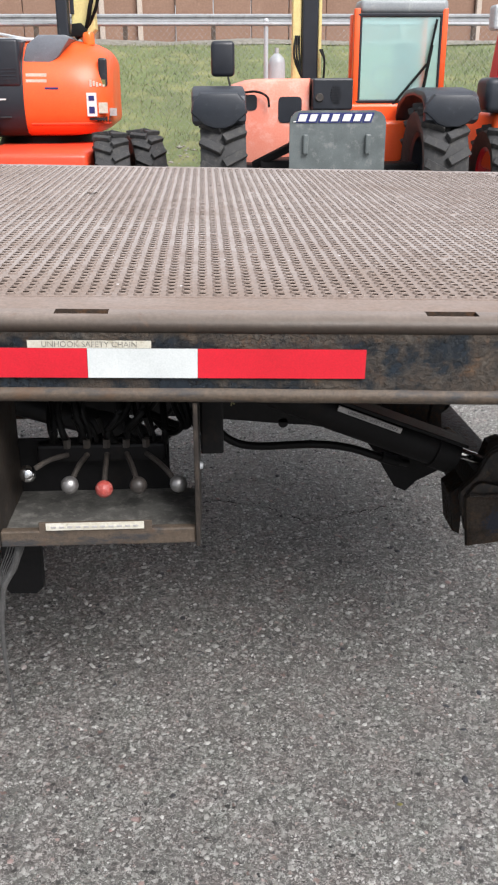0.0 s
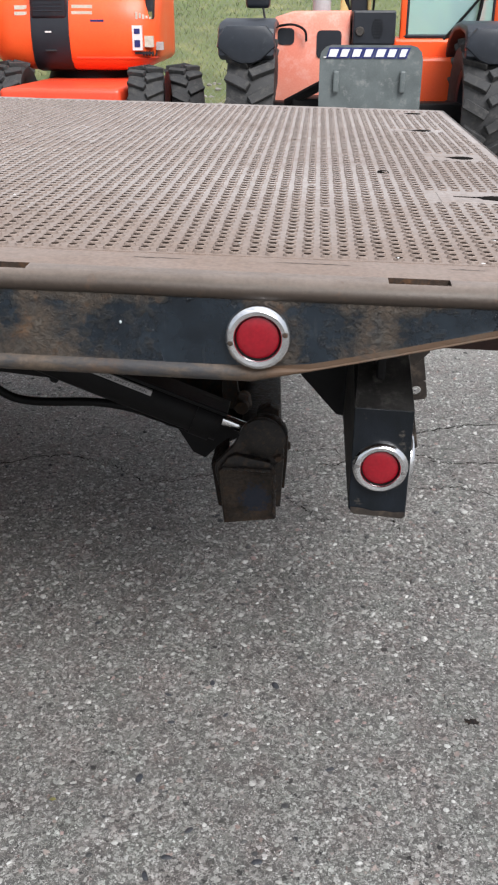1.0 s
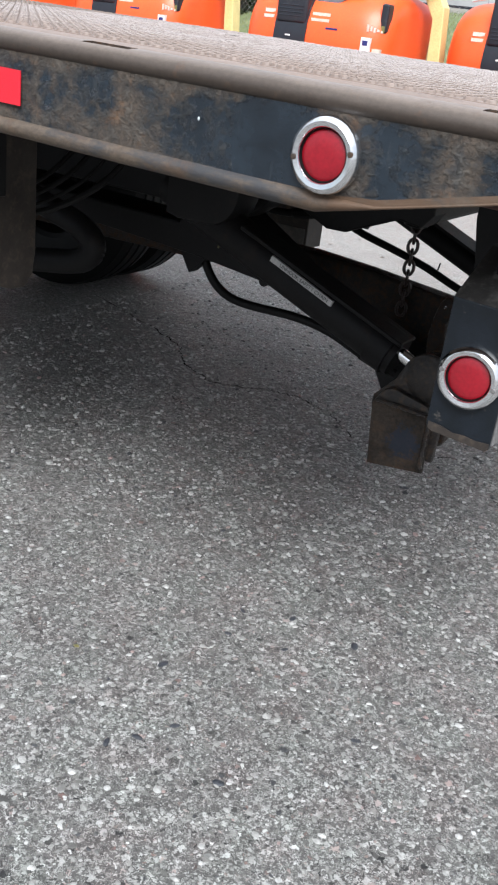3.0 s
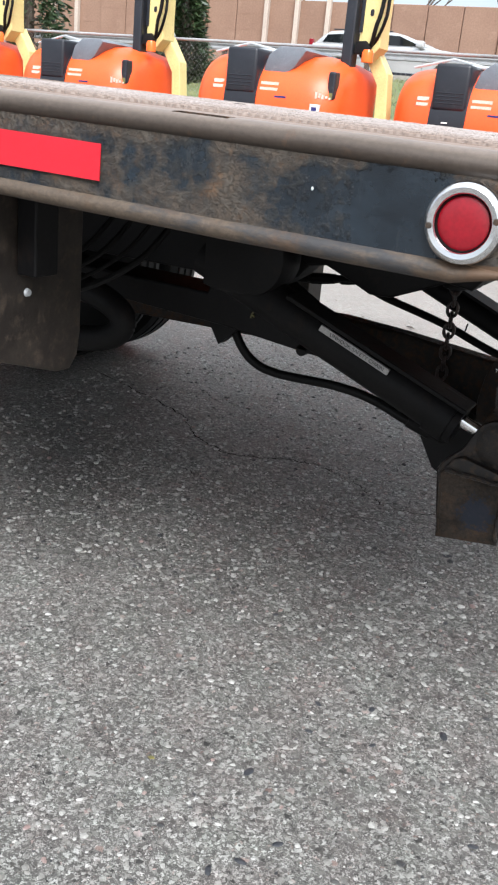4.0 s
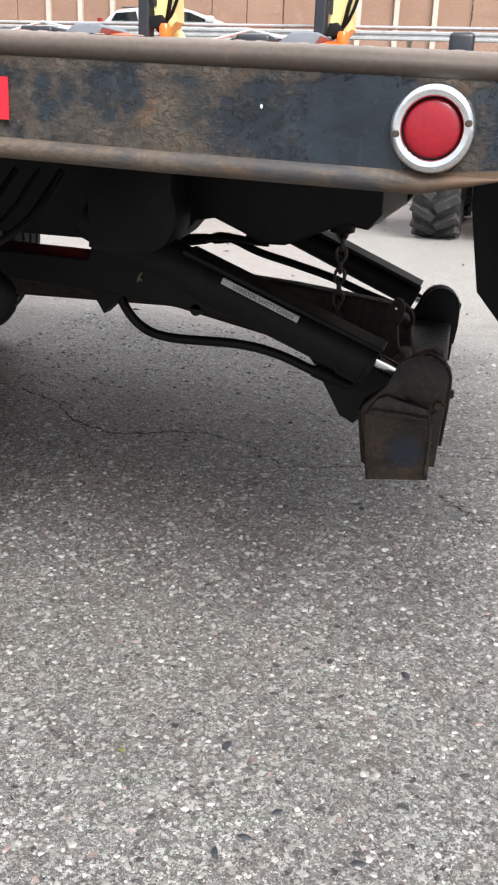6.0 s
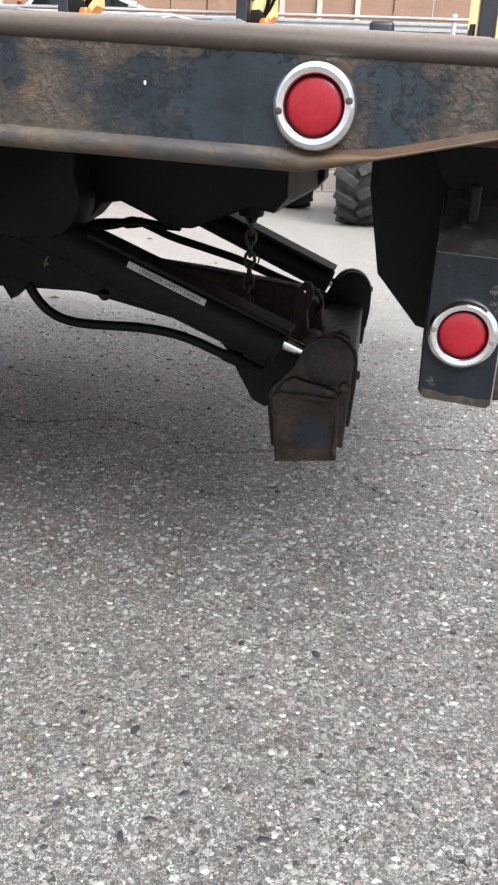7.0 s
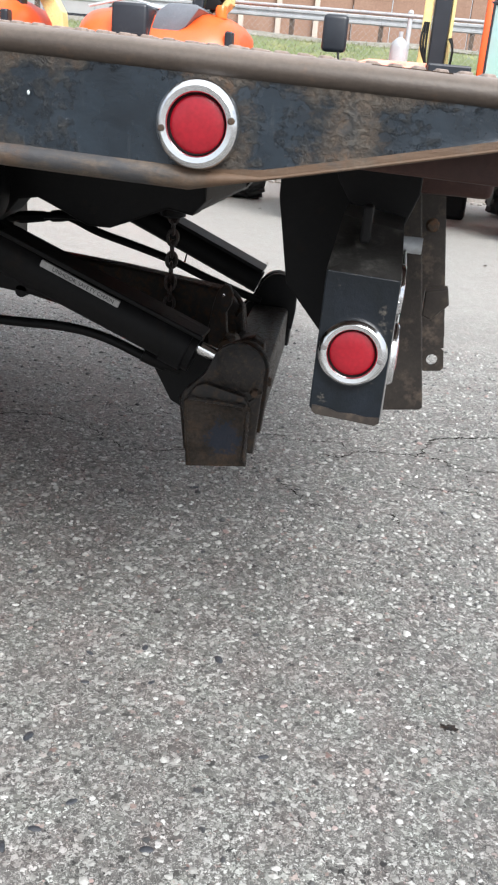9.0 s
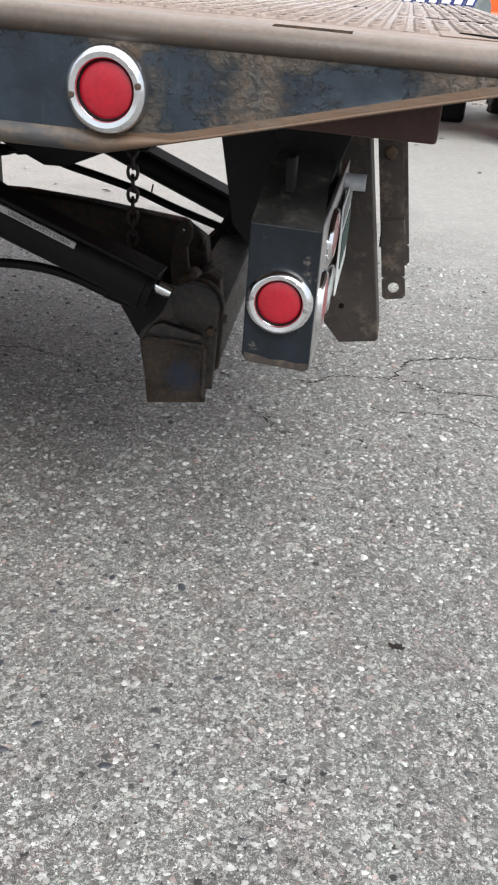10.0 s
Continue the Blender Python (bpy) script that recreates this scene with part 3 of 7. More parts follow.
def facing(p, way):
    """A pose at p whose z axis points along way."""
    return Matrix.Translation(p) @ Vector(way).to_track_quat("Z", "Y").to_matrix().to_4x4()


def B():
    return bmesh.new()


# ---- ground, bank, road and wall ----
def lot(y):
    """The lot's height: level under the truck, then draining gently away to the kerb."""
    return float(np.interp(y, (3.2, 5.5, 9.0, 12.8), (0.0, -0.05, -0.13, -0.15)))


def ground():
    bm = B()
    xs = [-600, -60, -12, -4, -1.5, 0, 1.5, 4, 12, 60, 600]
    ys = [-600, -60, -8, -2, -0.5, 0.5, 2, 3.2, 4.2, 5.5, 7, 9, 12.8, 60, 600]
    grid = [[bm.verts.new((x, y, lot(y))) for x in xs] for y in ys]
    for j in range(len(ys) - 1):
        for i in range(len(xs) - 1):
            bm.faces.new((grid[j][i], grid[j][i + 1], grid[j + 1][i + 1], grid[j + 1][i]))
    part("ground", bm, ASPHALT, None, "grey worn asphalt lot with pale gravel showing", kind="structure", category="ground")


def crack(points, width):
    """A thin open crack in the asphalt, as a wandering dark strip."""
    bm = B()
    pts = curve([(x, y, 0.0012) for x, y in points], 9)
    rows = []
    for i, p in enumerate(pts):
        d = (pts[min(i + 1, len(pts) - 1)] - pts[max(i - 1, 0)]).normalized()
        s = Vector((-d.y, d.x, 0))
        j = Vector((random.uniform(-1, 1), random.uniform(-1, 1), 0)) * 0.010
        w = 0.72 * width * random.uniform(0.35, 1.2) * (0.25 if i in (0, len(pts) - 1) else 1)
        rows.append((bm.verts.new(p + j + s * w), bm.verts.new(p + j - s * w)))
    for (a, b), (c, d) in zip(rows, rows[1:]):
        bm.faces.new((a, b, d, c))
    part("crack", bm, NEARBLACK, None, "thin dark crack across the asphalt", kind="structure", category="crack")


ground()
CRACKS = (
    (0.0028, [(0.440, 1.655), (0.523, 1.655), (0.579, 1.642), (0.672, 1.667), (0.714, 1.630)]),
    (0.0036, [(0.653, 1.544), (0.705, 1.550), (0.755, 1.616), (0.848, 1.637), (0.941, 1.649)]),
    (0.0046, [(0.941, 1.649), (0.972, 1.759), (1.003, 1.832), (1.148, 1.896), (1.257, 1.921), (1.8, 1.93)]),
    (0.0036, [(0.941, 1.649), (1.007, 1.633), (1.056, 1.594), (1.133, 1.584), (1.224, 1.596), (1.6, 1.56)]),
    (0.0024, [(0.550, 1.293), (0.592, 1.230), (0.644, 1.172), (0.684, 1.171)]),
    (0.0026, [(0.848, 1.405), (0.921, 1.396), (1.019, 1.395), (1.081, 1.415), (1.196, 1.370), (1.5, 1.30)]),
    (0.0020, [(1.082, 1.556), (1.085, 1.499), (1.090, 1.428)]),
    (0.0020, [(0.837, 1.189), (0.865, 1.170), (0.884, 1.117)]),
    (0.0022, [(0.634, 1.832), (0.720, 1.827), (0.833, 1.859)]),
    (0.0044, [(-1.5, 1.95), (-0.914, 1.717), (-0.774, 1.596), (-0.676, 1.504), (-0.576, 1.463), (-0.499, 1.445), (-0.347, 1.526), (-0.239, 1.550), (-0.179, 1.531)]),
    (0.0030, [(-0.179, 1.531), (-0.112, 1.511), (-0.032, 1.459), (0.050, 1.386), (0.154, 1.389), (0.248, 1.433), (0.440, 1.50)]),
    (0.0024, [(-0.208, 1.729), (-0.079, 1.733), (0.032, 1.682), (0.118, 1.727)]),
    (0.0022, [(-0.578, 1.231), (-0.469, 1.196), (-0.371, 1.217)]),
)
for width, line in CRACKS:
    crack(line, width)


def stain(x, y, r):
    bm = B()
    c = bm.verts.new((x, y, 0.0025))
    ring = [bm.verts.new((x + r * 1.5 * random.uniform(0.6, 1.1) * math.cos(a), y + r * random.uniform(0.5, 1.1) * math.sin(a), 0.0008)) for a in np.linspace(0, 2 * math.pi, 22)[:-1]]
    for i in range(len(ring)):
        bm.faces.new((c, ring[i], ring[(i + 1) % len(ring)]))
    part("tar_spot", bm, DARKRUST, None, "small black tar spot on the asphalt", kind="structure", category="stain")


stain(0.971, 0.317, 0.013)


def chips():
    """Gravel chips bedded flat in the asphalt round the truck's tail."""
    base = bmesh.new()
    bmesh.ops.create_icosphere(base, subdivisions=1, radius=1.0)
    bv = np.array([v.co[:] for v in base.verts])
    bf = [tuple(v.index for v in f.verts) for f in base.faces]
    base.free()
    rng = np.random.default_rng(5)
    near, back = 15000, 15000
    n = near + back
    xs = np.r_[rng.uniform(-0.9, 1.6, near), rng.uniform(-1.4, 1.9, back)]
    ys = np.r_[rng.uniform(-0.45, 1.5, near), rng.uniform(0.55, 3.1, back)]
    size = np.r_[rng.lognormal(-5.7, 0.45, near).clip(0.0014, 0.0095), rng.lognormal(-5.25, 0.4, back).clip(0.003, 0.011)]
    rise = np.r_[np.full(near, 0.34), rng.uniform(0.35, 0.75, back)]
    verts, faces = [], []
    for k in range(n):
        a = rng.uniform(0, 6.3)
        jag = bv * rng.uniform(0.72, 1.2, (len(bv), 1))
        jag = jag * (1.0, rng.uniform(0.5, 0.95), rise[k]) * size[k]
        c, s = math.cos(a), math.sin(a)
        v = np.c_[jag[:, 0] * c - jag[:, 1] * s + xs[k], jag[:, 0] * s + jag[:, 1] * c + ys[k], jag[:, 2] + size[k] * 0.02]
        o = k * len(bv)
        verts.append(v)
        faces += [tuple(o + i for i in f) for f in bf]
    me = bpy.data.meshes.new("gravel_chips")
    me.from_pydata(np.concatenate(verts).tolist(), [], faces)
    me.materials.append(CHIPS)
    tagged(new("gravel_chips", me), "pale and dark gravel chips set in asphalt", "gravel", "", "stuff")


chips()


def dark_stones():
    """The few large dark stones that stand out of the paving, each a worn flat pebble."""
    rnd = random.Random(12)
    for x, y, r in ((0.280, 0.104, 0.0095), (0.332, -0.121, 0.008), (0.364, -0.079, 0.008), (0.397, -0.016, 0.007), (0.540, 0.402, 0.010), (0.396, 0.400, 0.0075), (0.663, 0.156, 0.007), (0.323, 1.168, 0.010), (0.529, -0.077, 0.008), (0.321, 0.267, 0.006), (0.436, 0.298, 0.006), (0.301, 0.354, 0.007)):
        bm = B()
        a = rnd.uniform(0, 3)
        bmesh.ops.create_icosphere(bm, subdivisions=2, radius=r, matrix=Matrix.Translation((x, y, 0.0006)) @ Matrix.Rotation(a, 4, "Z") @ Matrix.Diagonal((1.35, rnd.uniform(0.6, 0.85), 0.22, 1)))
        for v in bm.verts:
            v.co += 0.12 * r * noise.noise_vector(v.co * 140)
        part("pebble", bm, DARKSTONE, None, "flat dark stone set in the asphalt", True, "structure", "stone")
    bm = B()
    prism(bm, [(-0.006, -0.002), (0.001, -0.004), (0.007, 0.0), (0.002, 0.004), (-0.004, 0.003)], -0.0022, -0.0012, Matrix.Translation((0.122, 0.038, 0)) @ Matrix.Rotation(radians(-90), 4, "X"))
    part("leaf_scrap", bm, TAGPAINT, None, "small yellow leaf scrap on the asphalt", False, "structure", "leaf")


dark_stones()


def litter():
    """Dry leaf scraps and twigs blown over the far lot."""
    rng = random.Random(4)
    bm = B()
    for _ in range(60):
        x, y, r, a = rng.uniform(-2.5, 3.5), rng.uniform(3.2, 12.2), rng.uniform(0.008, 0.03), rng.uniform(0, 6.3)
        c, s = math.cos(a), math.sin(a)
        pts = [(-1.2, -0.25, 0.1), (0.2, -0.5, 0.4), (1.3, 0.1, 0.15), (0.1, 0.45, 0.5)]
        bm.faces.new([bm.verts.new((x + r * (p * c - q * s), y + r * (p * s + q * c), lot(y) + 0.003 + r * h)) for p, q, h in pts])
    part("leaf_litter", bm, BARK, None, "dry brown leaf scraps on the asphalt", False, "stuff", "litter")


litter()


def bank():
    """The grass bank that climbs from the kerb to the road."""
    bm = B()
    xs = np.linspace(-45, 30, 61)
    ys = [13.0, 13.3, 14.5, 16, 17.5, 19, 20.4, 21.6]
    zs = [0.12, 0.2, 0.62, 1.15, 1.65, 2.12, 2.3, 2.05]
    rows = []
    for y, z in zip(ys, zs):
        rows.append([bm.verts.new((x, y, z + 0.07 * noise.noise((x * 0.5, y * 0.6, 0)))) for x in xs])
    for a, b in zip(rows, rows[1:]):
        for i in range(len(xs) - 1):
            bm.faces.new((a[i], a[i + 1], b[i + 1], b[i]))
    part("grass_bank", bm, SOIL, None, "green grassy bank below the road", True, "structure", "grass bank")
    bm = B()
    for _ in range(70000):
        x, y = random.uniform(-20, 9), 13.1 + 6.7 * random.random()
        z = float(np.interp(y, ys, zs)) - 0.03
        h, a = random.uniform(0.04, 0.12), random.uniform(0, 6.3)
        w = random.uniform(0.004, 0.010)
        lean = Vector((random.uniform(-0.07, 0.07), random.uniform(-0.07, 0.07), h))
        p, s = Vector((x, y, z)), Vector((math.cos(a), math.sin(a), 0)) * w
        bm.faces.new((bm.verts.new(p - s), bm.verts.new(p + s), bm.verts.new(p + lean)))
    part("grass", bm, BLADES, None, "short green and straw grass on the bank", False, "stuff", "grass")


bank()


def verge():
    """The strip of gravel and dead grass that lies under the guardrail."""
    bm = B()
    xs = np.linspace(-45, 30, 151)
    ys, zs = [19.55, 19.9, 20.4, 21.0, 21.3], [2.195, 2.285, 2.345, 2.23, 2.14]
    rows = [[bm.verts.new((x, y + 0.12 * noise.noise((x * 1.3, y, 3)), z + 0.06 * noise.noise((x * 0.5, y * 0.6, 0)) + 0.02 * noise.noise((x * 4, y * 4, 1)))) for x in xs] for y, z in zip(ys, zs)]
    for a, b in zip(rows, rows[1:]):
        for k in range(len(xs) - 1):
            bm.faces.new((a[k], a[k + 1], b[k + 1], b[k]))
    part("verge", bm, VERGE, None, "grey gravelly verge under the guardrail", True, "structure", "verge")


verge()

bm = B()
for i in range(38):
    box(bm, -45 + i * 2.0, -45 + i * 2.0 + 1.985, 12.82, 12.998, -0.2, 0.14, 0.02)
part("kerb", bm, KERB, None, "low grey concrete kerb at the lot edge", kind="structure", category="kerb")
bm = B()
for _ in range(420):
    x, y, s = random.uniform(-9, 8), random.gauss(12.65, 0.12), random.uniform(0.012, 0.045)
    bmesh.ops.create_icosphere(bm, subdivisions=1, radius=s, matrix=Matrix.Translation((x, y, lot(y) + s * 0.3)) @ Matrix.Diagonal((1.3, 1, 0.6, 1)))
for _ in range(520):
    x, y, r = random.uniform(-9, 6), random.uniform(13.25, 14.15), random.uniform(0.012, 0.04)
    bmesh.ops.create_icosphere(bm, subdivisions=1, radius=r, matrix=Matrix.Translation((x, y, float(np.interp(y, (13.0, 13.3, 14.5), (0.12, 0.2, 0.62))) + r * 0.7)) @ Matrix.Diagonal((1.4, 1, 0.7, 1)))
part("gravel", bm, KERB, None, "loose pale gravel along the kerb", False, "stuff", "gravel")

bm = B()
box(bm, -400, 400, 21.2, 26.1, 1.7, 2.0)
part("road", bm, ASPHALT, None, "raised grey asphalt road behind the guardrail", kind="structure", category="road")


def noise_wall():
    """The brown panel wall on the far side of the road, with pale posts in threes."""
    wall = thing("noise_wall", "brown panelled noise barrier wall with pale upright posts", "wall", at=(0, 26, 2.0))
    wall["kind"] = "structure"
    wide = 1.042
    x, k = -42.66, 0
    while x < 30:
        bm = B()
        proud = 0.10 if k % 9 in (4, 5, 6, 7) else 0.0
        top = 2.62 + 0.06 * math.sin(x * 0.2)
        box(bm, x + 0.012, x + wide - 0.012, -proud, 0.18, -0.4, top, 0.012, 1)
        for j in range(6):
            box(bm, x + 0.02, x + wide - 0.02, -proud - 0.003, -proud + 0.004, -0.1 + j * 0.45, -0.085 + j * 0.45)
        part("panel", bm, WALLPANEL, wall)
        x, k = x + wide, k + 1
    for g in range(7):
        for j in range(3):
            bm = B()
            px = -32.2 + g * 9.39 + j * 1.04
            box(bm, px - 0.07, px + 0.07, -0.16, 0.0, -0.4, 2.72, 0.02)
            part("post", bm, WALLPOST, wall, "pale square post")


def guardrail():
    rail = thing("guardrail", "galvanised steel guardrail beside the road", "guardrail", at=(0, 21, 2.12))
    rail["kind"] = "structure"
    prof = [(0.0, 0.58), (-0.04, 0.60), (-0.04, 0.64), (0.0, 0.665), (0.0, 0.695), (-0.04, 0.72), (-0.04, 0.76), (0.0, 0.78)]
    closed = prof + [(y + 0.008, z) for y, z in prof[::-1]]
    swap = Matrix(((0, 1, 0, 0), (1, 0, 0, 0), (0, 0, 1, 0), (0, 0, 0, 1)))
    for k in range(17):
        bm = B()
        x0 = -44 + k * 4.0
        prism(bm, closed, x0, x0 + 3.995, swap)
        bmesh.ops.recalc_face_normals(bm, faces=bm.faces)
        part("beam", bm, RAILZINC, rail)
        for j in range(2):
            bm = B()
            box(bm, x0 + j * 2.0 - 0.05, x0 + j * 2.0 + 0.05, 0.012, 0.14, -0.4, 0.74, 0.01)
            part("post", bm, BARK, rail)


def fence():
    """Chain-link fence with a round top rail."""
    f = thing("chain_link_fence", "galvanised chain link fence with a round top rail", "fence", at=(0, 12.72, 0))
    bm = B()
    tube(bm, [(-28, 0, 2.20), (-10, 0, 2.21), (0, 0, 2.22), (14, 0, 2.22)], 0.025, 10)
    part("top_rail", bm, RAILZINC, f, smooth=True)
    for x in (-22.9, -19.2, -15.5, -11.9, -8.2, -4.58, 0.66, 4.25, 7.9, 11.6):
        bm = B()
        tube(bm, [(x, 0.03, -0.15), (x, 0.03, 2.25)], 0.035, 10)
        bmesh.ops.create_uvsphere(bm, u_segments=10, v_segments=6, radius=0.042, matrix=Matrix.Translation((x, 0.03, 2.26)))
        part("post", bm, GALV, f, smooth=True)
    verts, faces = [], []
    step, top, low, r = 0.085, 2.2, 0.08, 0.0014
    n = int((13 + 17) / step)
    for k in range(n):
        for s in (1, -1):
            # one zigzag wire runs diagonally between the rails
            x, z, d = -17 + k * step, low, s
            while z < top - 1e-6:
                x2, z2 = x + d * step / 2, z + step * 0.55
                i = len(verts)
                verts += [(x - r, 0, z), (x + r, 0, z), (x2 + r, 0, z2), (x2 - r, 0, z2)]
                faces.append((i, i + 1, i + 2, i + 3))
                x, z, d = x2, z2, -d
    me = bpy.data.meshes.new("wire_mesh")
    me.from_pydata(verts, [], faces)
    me.materials.append(RAILZINC)
    ob = new("wire_mesh", me)
    ob.parent = f
    tagged(ob, "diamond wire mesh", kind="stuff")


noise_wall()
guardrail()
fence()


def conifer(x, y, z, h, seed):
    rnd = random.Random(seed)
    t = thing("conifer", "dark green bushy conifer behind the fence", "tree", "conifers", (x, y, z))
    bm = B()
    tube(bm, [(0, 0, 0), (0.05, 0, h * 0.5), (0, 0, h * 0.95)], [0.16, 0.1, 0.02], 8)
    for _ in range(40):
        zz = rnd.uniform(0.08, 0.9) * h
        a, l = rnd.uniform(0, 6.3), (1 - zz / h) * h * 0.3 + 0.15
        tube(bm, [(0, 0, zz), (l * math.cos(a), l * math.sin(a), zz + rnd.uniform(-0.2, 0.15))], [0.03, 0.006], 5)
    part("trunk", bm, BARK, t)
    bm = B()
    for _ in range(5200):
        zz = h * rnd.random() ** 1.25
        lim = (1 - zz / h) * h * 0.33 + 0.15
        a = rnd.uniform(0, 6.3)
        q = lim * math.sqrt(rnd.uniform(0.15, 1.0)) * (0.8 + 0.25 * math.sin(a * 3 + zz * 2.5))
        p = Vector((q * math.cos(a), q * math.sin(a), zz + rnd.uniform(-0.1, 0.1)))
        d = Vector((math.cos(a), math.sin(a), rnd.uniform(-0.6, 0.5))) * rnd.uniform(0.08, 0.2)
        s = Vector((rnd.uniform(-1, 1), rnd.uniform(-1, 1), rnd.uniform(-1, 1))) * 0.05
        bm.faces.new((bm.verts.new(p - s), bm.verts.new(p + s), bm.verts.new(p + d)))
    part("crown", bm, LEAF, t)


for i, (x, y, h) in enumerate(((-15.5, 17.5, 4.4), (-11.3, 18.0, 2.7), (-17.8, 18.6, 4.8), (-20.5, 18.0, 4.2))):
    conifer(x, y, 1.5, h, i)


def bare_tree(x, y, h, seed):
    """A leafless tree behind the noise wall: a trunk that forks again and again into twigs."""
    rnd = random.Random(seed)
    t = thing("bare_tree", "leafless grey-brown tree behind the noise wall", "tree", "bare trees", (x, y, 0))
    limbs = {"trunk": B(), "twigs": B()}

    def grow(p, d, length, r, depth):
        q = p + d * length
        mid = (p + q) / 2 + Vector((rnd.uniform(-1, 1), rnd.uniform(-1, 1), 0)) * length * 0.06
        tube(limbs["trunk" if depth < 3 else "twigs"], [p, mid, q], [r, r * 0.85, r * 0.7], 6 if depth < 3 else 4)
        if depth == 6:
            return
        for _ in range(2 if depth < 4 else 3):
            turn = Vector((rnd.uniform(-1, 1), rnd.uniform(-1, 1), rnd.uniform(-0.25, 0.7))) * 0.75
            grow(q, (d + turn).normalized(), length * rnd.uniform(0.62, 0.82), r * 0.62, depth + 1)

    grow(Vector((0, 0, 0)), Vector((0.02, 0, 1)), h * 0.34, h * 0.014, 0)
    part("trunk", limbs["trunk"], BARK, t)
    part("crown", limbs["twigs"], BARK, t, "bare grey-brown twigs")


for i, (x, y, h) in enumerate(((-12.2, 33, 8.8), (-9.3, 36, 9.2), (-5.0, 34, 9.0), (-2.2, 35, 9.4), (-0.6, 33, 8.8), (-17.0, 34, 9.0))):
    bare_tree(x, y, h, 20 + i)


def suv(x, y, z):
    """A silver car standing on the raised road, its nose towards +x."""
    C = thing("car", "silver car with dark windows on the raised road", "car", at=(x, y, z))
    lower = [(-2.28, 0.42), (-2.33, 0.62), (-2.30, 0.98), (-2.22, 1.08), (0.92, 1.10), (1.55, 1.03), (2.10, 0.92), (2.28, 0.74), (2.30, 0.46), (2.20, 0.36)]
    bm = B()

    def arch(cx):
        return [(cx + 0.42 * math.cos(radians(a)), 0.36 + 0.42 * math.sin(radians(a))) for a in (0, 25, 50, 75, 100, 125, 150, 180)]

    prism(bm, lower + arch(1.42) + arch(-1.38) + [(-2.2, 0.36)], 0.0, 1.78, bevel=0.05)
    body = part("body", bm, CARSILVER, C, "metallic silver body", True)
    bm = B()
    prism(bm, [(-2.24, 1.07), (-1.98, 1.28), (-1.80, 1.38), (-1.3, 1.43), (-0.05, 1.42), (0.20, 1.37), (1.05, 1.09)], 0.10, 1.68, bevel=0.05)
    part("cabin", bm, CARSILVER, C, "silver roof and pillars", True)
    for pts in ([(-1.98, 1.12), (-1.84, 1.30), (-1.30, 1.34), (-1.24, 1.12)], [(-1.16, 1.12), (-1.16, 1.35), (-0.42, 1.36), (-0.40, 1.12)], [(-0.32, 1.12), (-0.34, 1.36), (0.10, 1.34), (0.72, 1.12)]):
        bm = B()
        prism(bm, pts, 0.082, 0.098, bevel=0.006)
        part("side_window", bm, CARGLASS, C, "dark tinted side window")
    bm = B()
    prism(bm, [(-2.31, 0.36), (-2.31, 0.60), (-1.86, 0.60), (-1.86, 0.36)], -0.012, 0.0)
    part("rear_cladding", bm, PLASTIC, C)
    bm = B()
    prism(bm, [(-0.92, 0.34), (-0.92, 0.50), (0.96, 0.50), (0.96, 0.34)], -0.014, 0.0)
    part("sill_cladding", bm, PLASTIC, C, "dark lower cladding")
    bm = B()
    box(bm, 2.20, 2.33, 0.05, 1.73, 0.38, 0.58, 0.03)
    part("front_bumper", bm, PLASTIC, C)
    bm = B()
    box(bm, 2.08, 2.27, -0.006, 0.30, 0.72, 0.88, 0.03)
    part("headlight", bm, CLEARLENS, C, "clear headlight")
    bm = B()
    box(bm, -2.32, -2.22, -0.004, 0.14, 0.80, 1.18, 0.02)
    part("tail_light", bm, REDLENS, C, "red tail light")
    bm = B()
    box(bm, 0.62, 0.82, -0.19, 0.0, 1.08, 1.24, 0.04, 3)
    part("mirror", bm, CARSILVER, C, "silver door mirror", True)
    for hx in (-0.62, 0.22):
        bm = B()
        box(bm, hx - 0.10, hx + 0.10, -0.028, 0.0, 0.93, 0.965, 0.01)
        part("door_handle", bm, CARSILVER, C)
    for k in (-0.36, 0.80, -1.22):
        bm = B()
        box(bm, k - 0.004, k + 0.004, -0.0015, 0.002, 0.42, 1.08)
        part("door_seam", bm, PLASTIC, C)
    for yy in (0.10, 1.68):
        bm = B()
        tube(bm, [(-1.75, yy + (0.14 if yy < 1 else -0.14), 1.445), (-0.15, yy + (0.14 if yy < 1 else -0.14), 1.45)], 0.016, 8)
        part("roof_rail", bm, PLASTIC, C, smooth=True)
    for wx in (1.42, -1.38):
        for wy, way_out in ((0.11, -1), (1.67, 1)):
            bm = B()
            m = facing((wx, wy, 0.35), (0, way_out, 0))
            lathe(bm, [(0.20, -0.10), (0.33, -0.11), (0.355, -0.08), (0.355, 0.08), (0.33, 0.108), (0.235, 0.10), (0.225, 0.07)], m, 32)
            tyre = part("wheel", bm, RUBBER, C, "black road tyre", True)
            bm = B()
            lathe(bm, [(0.0, 0.085), (0.05, 0.088), (0.07, 0.06), (0.19, 0.075), (0.235, 0.09)], m, 30)
            part("rim", bm, GALV, tyre, "pale alloy rim", True)


suv(-7.7, 21.95, 2.0)


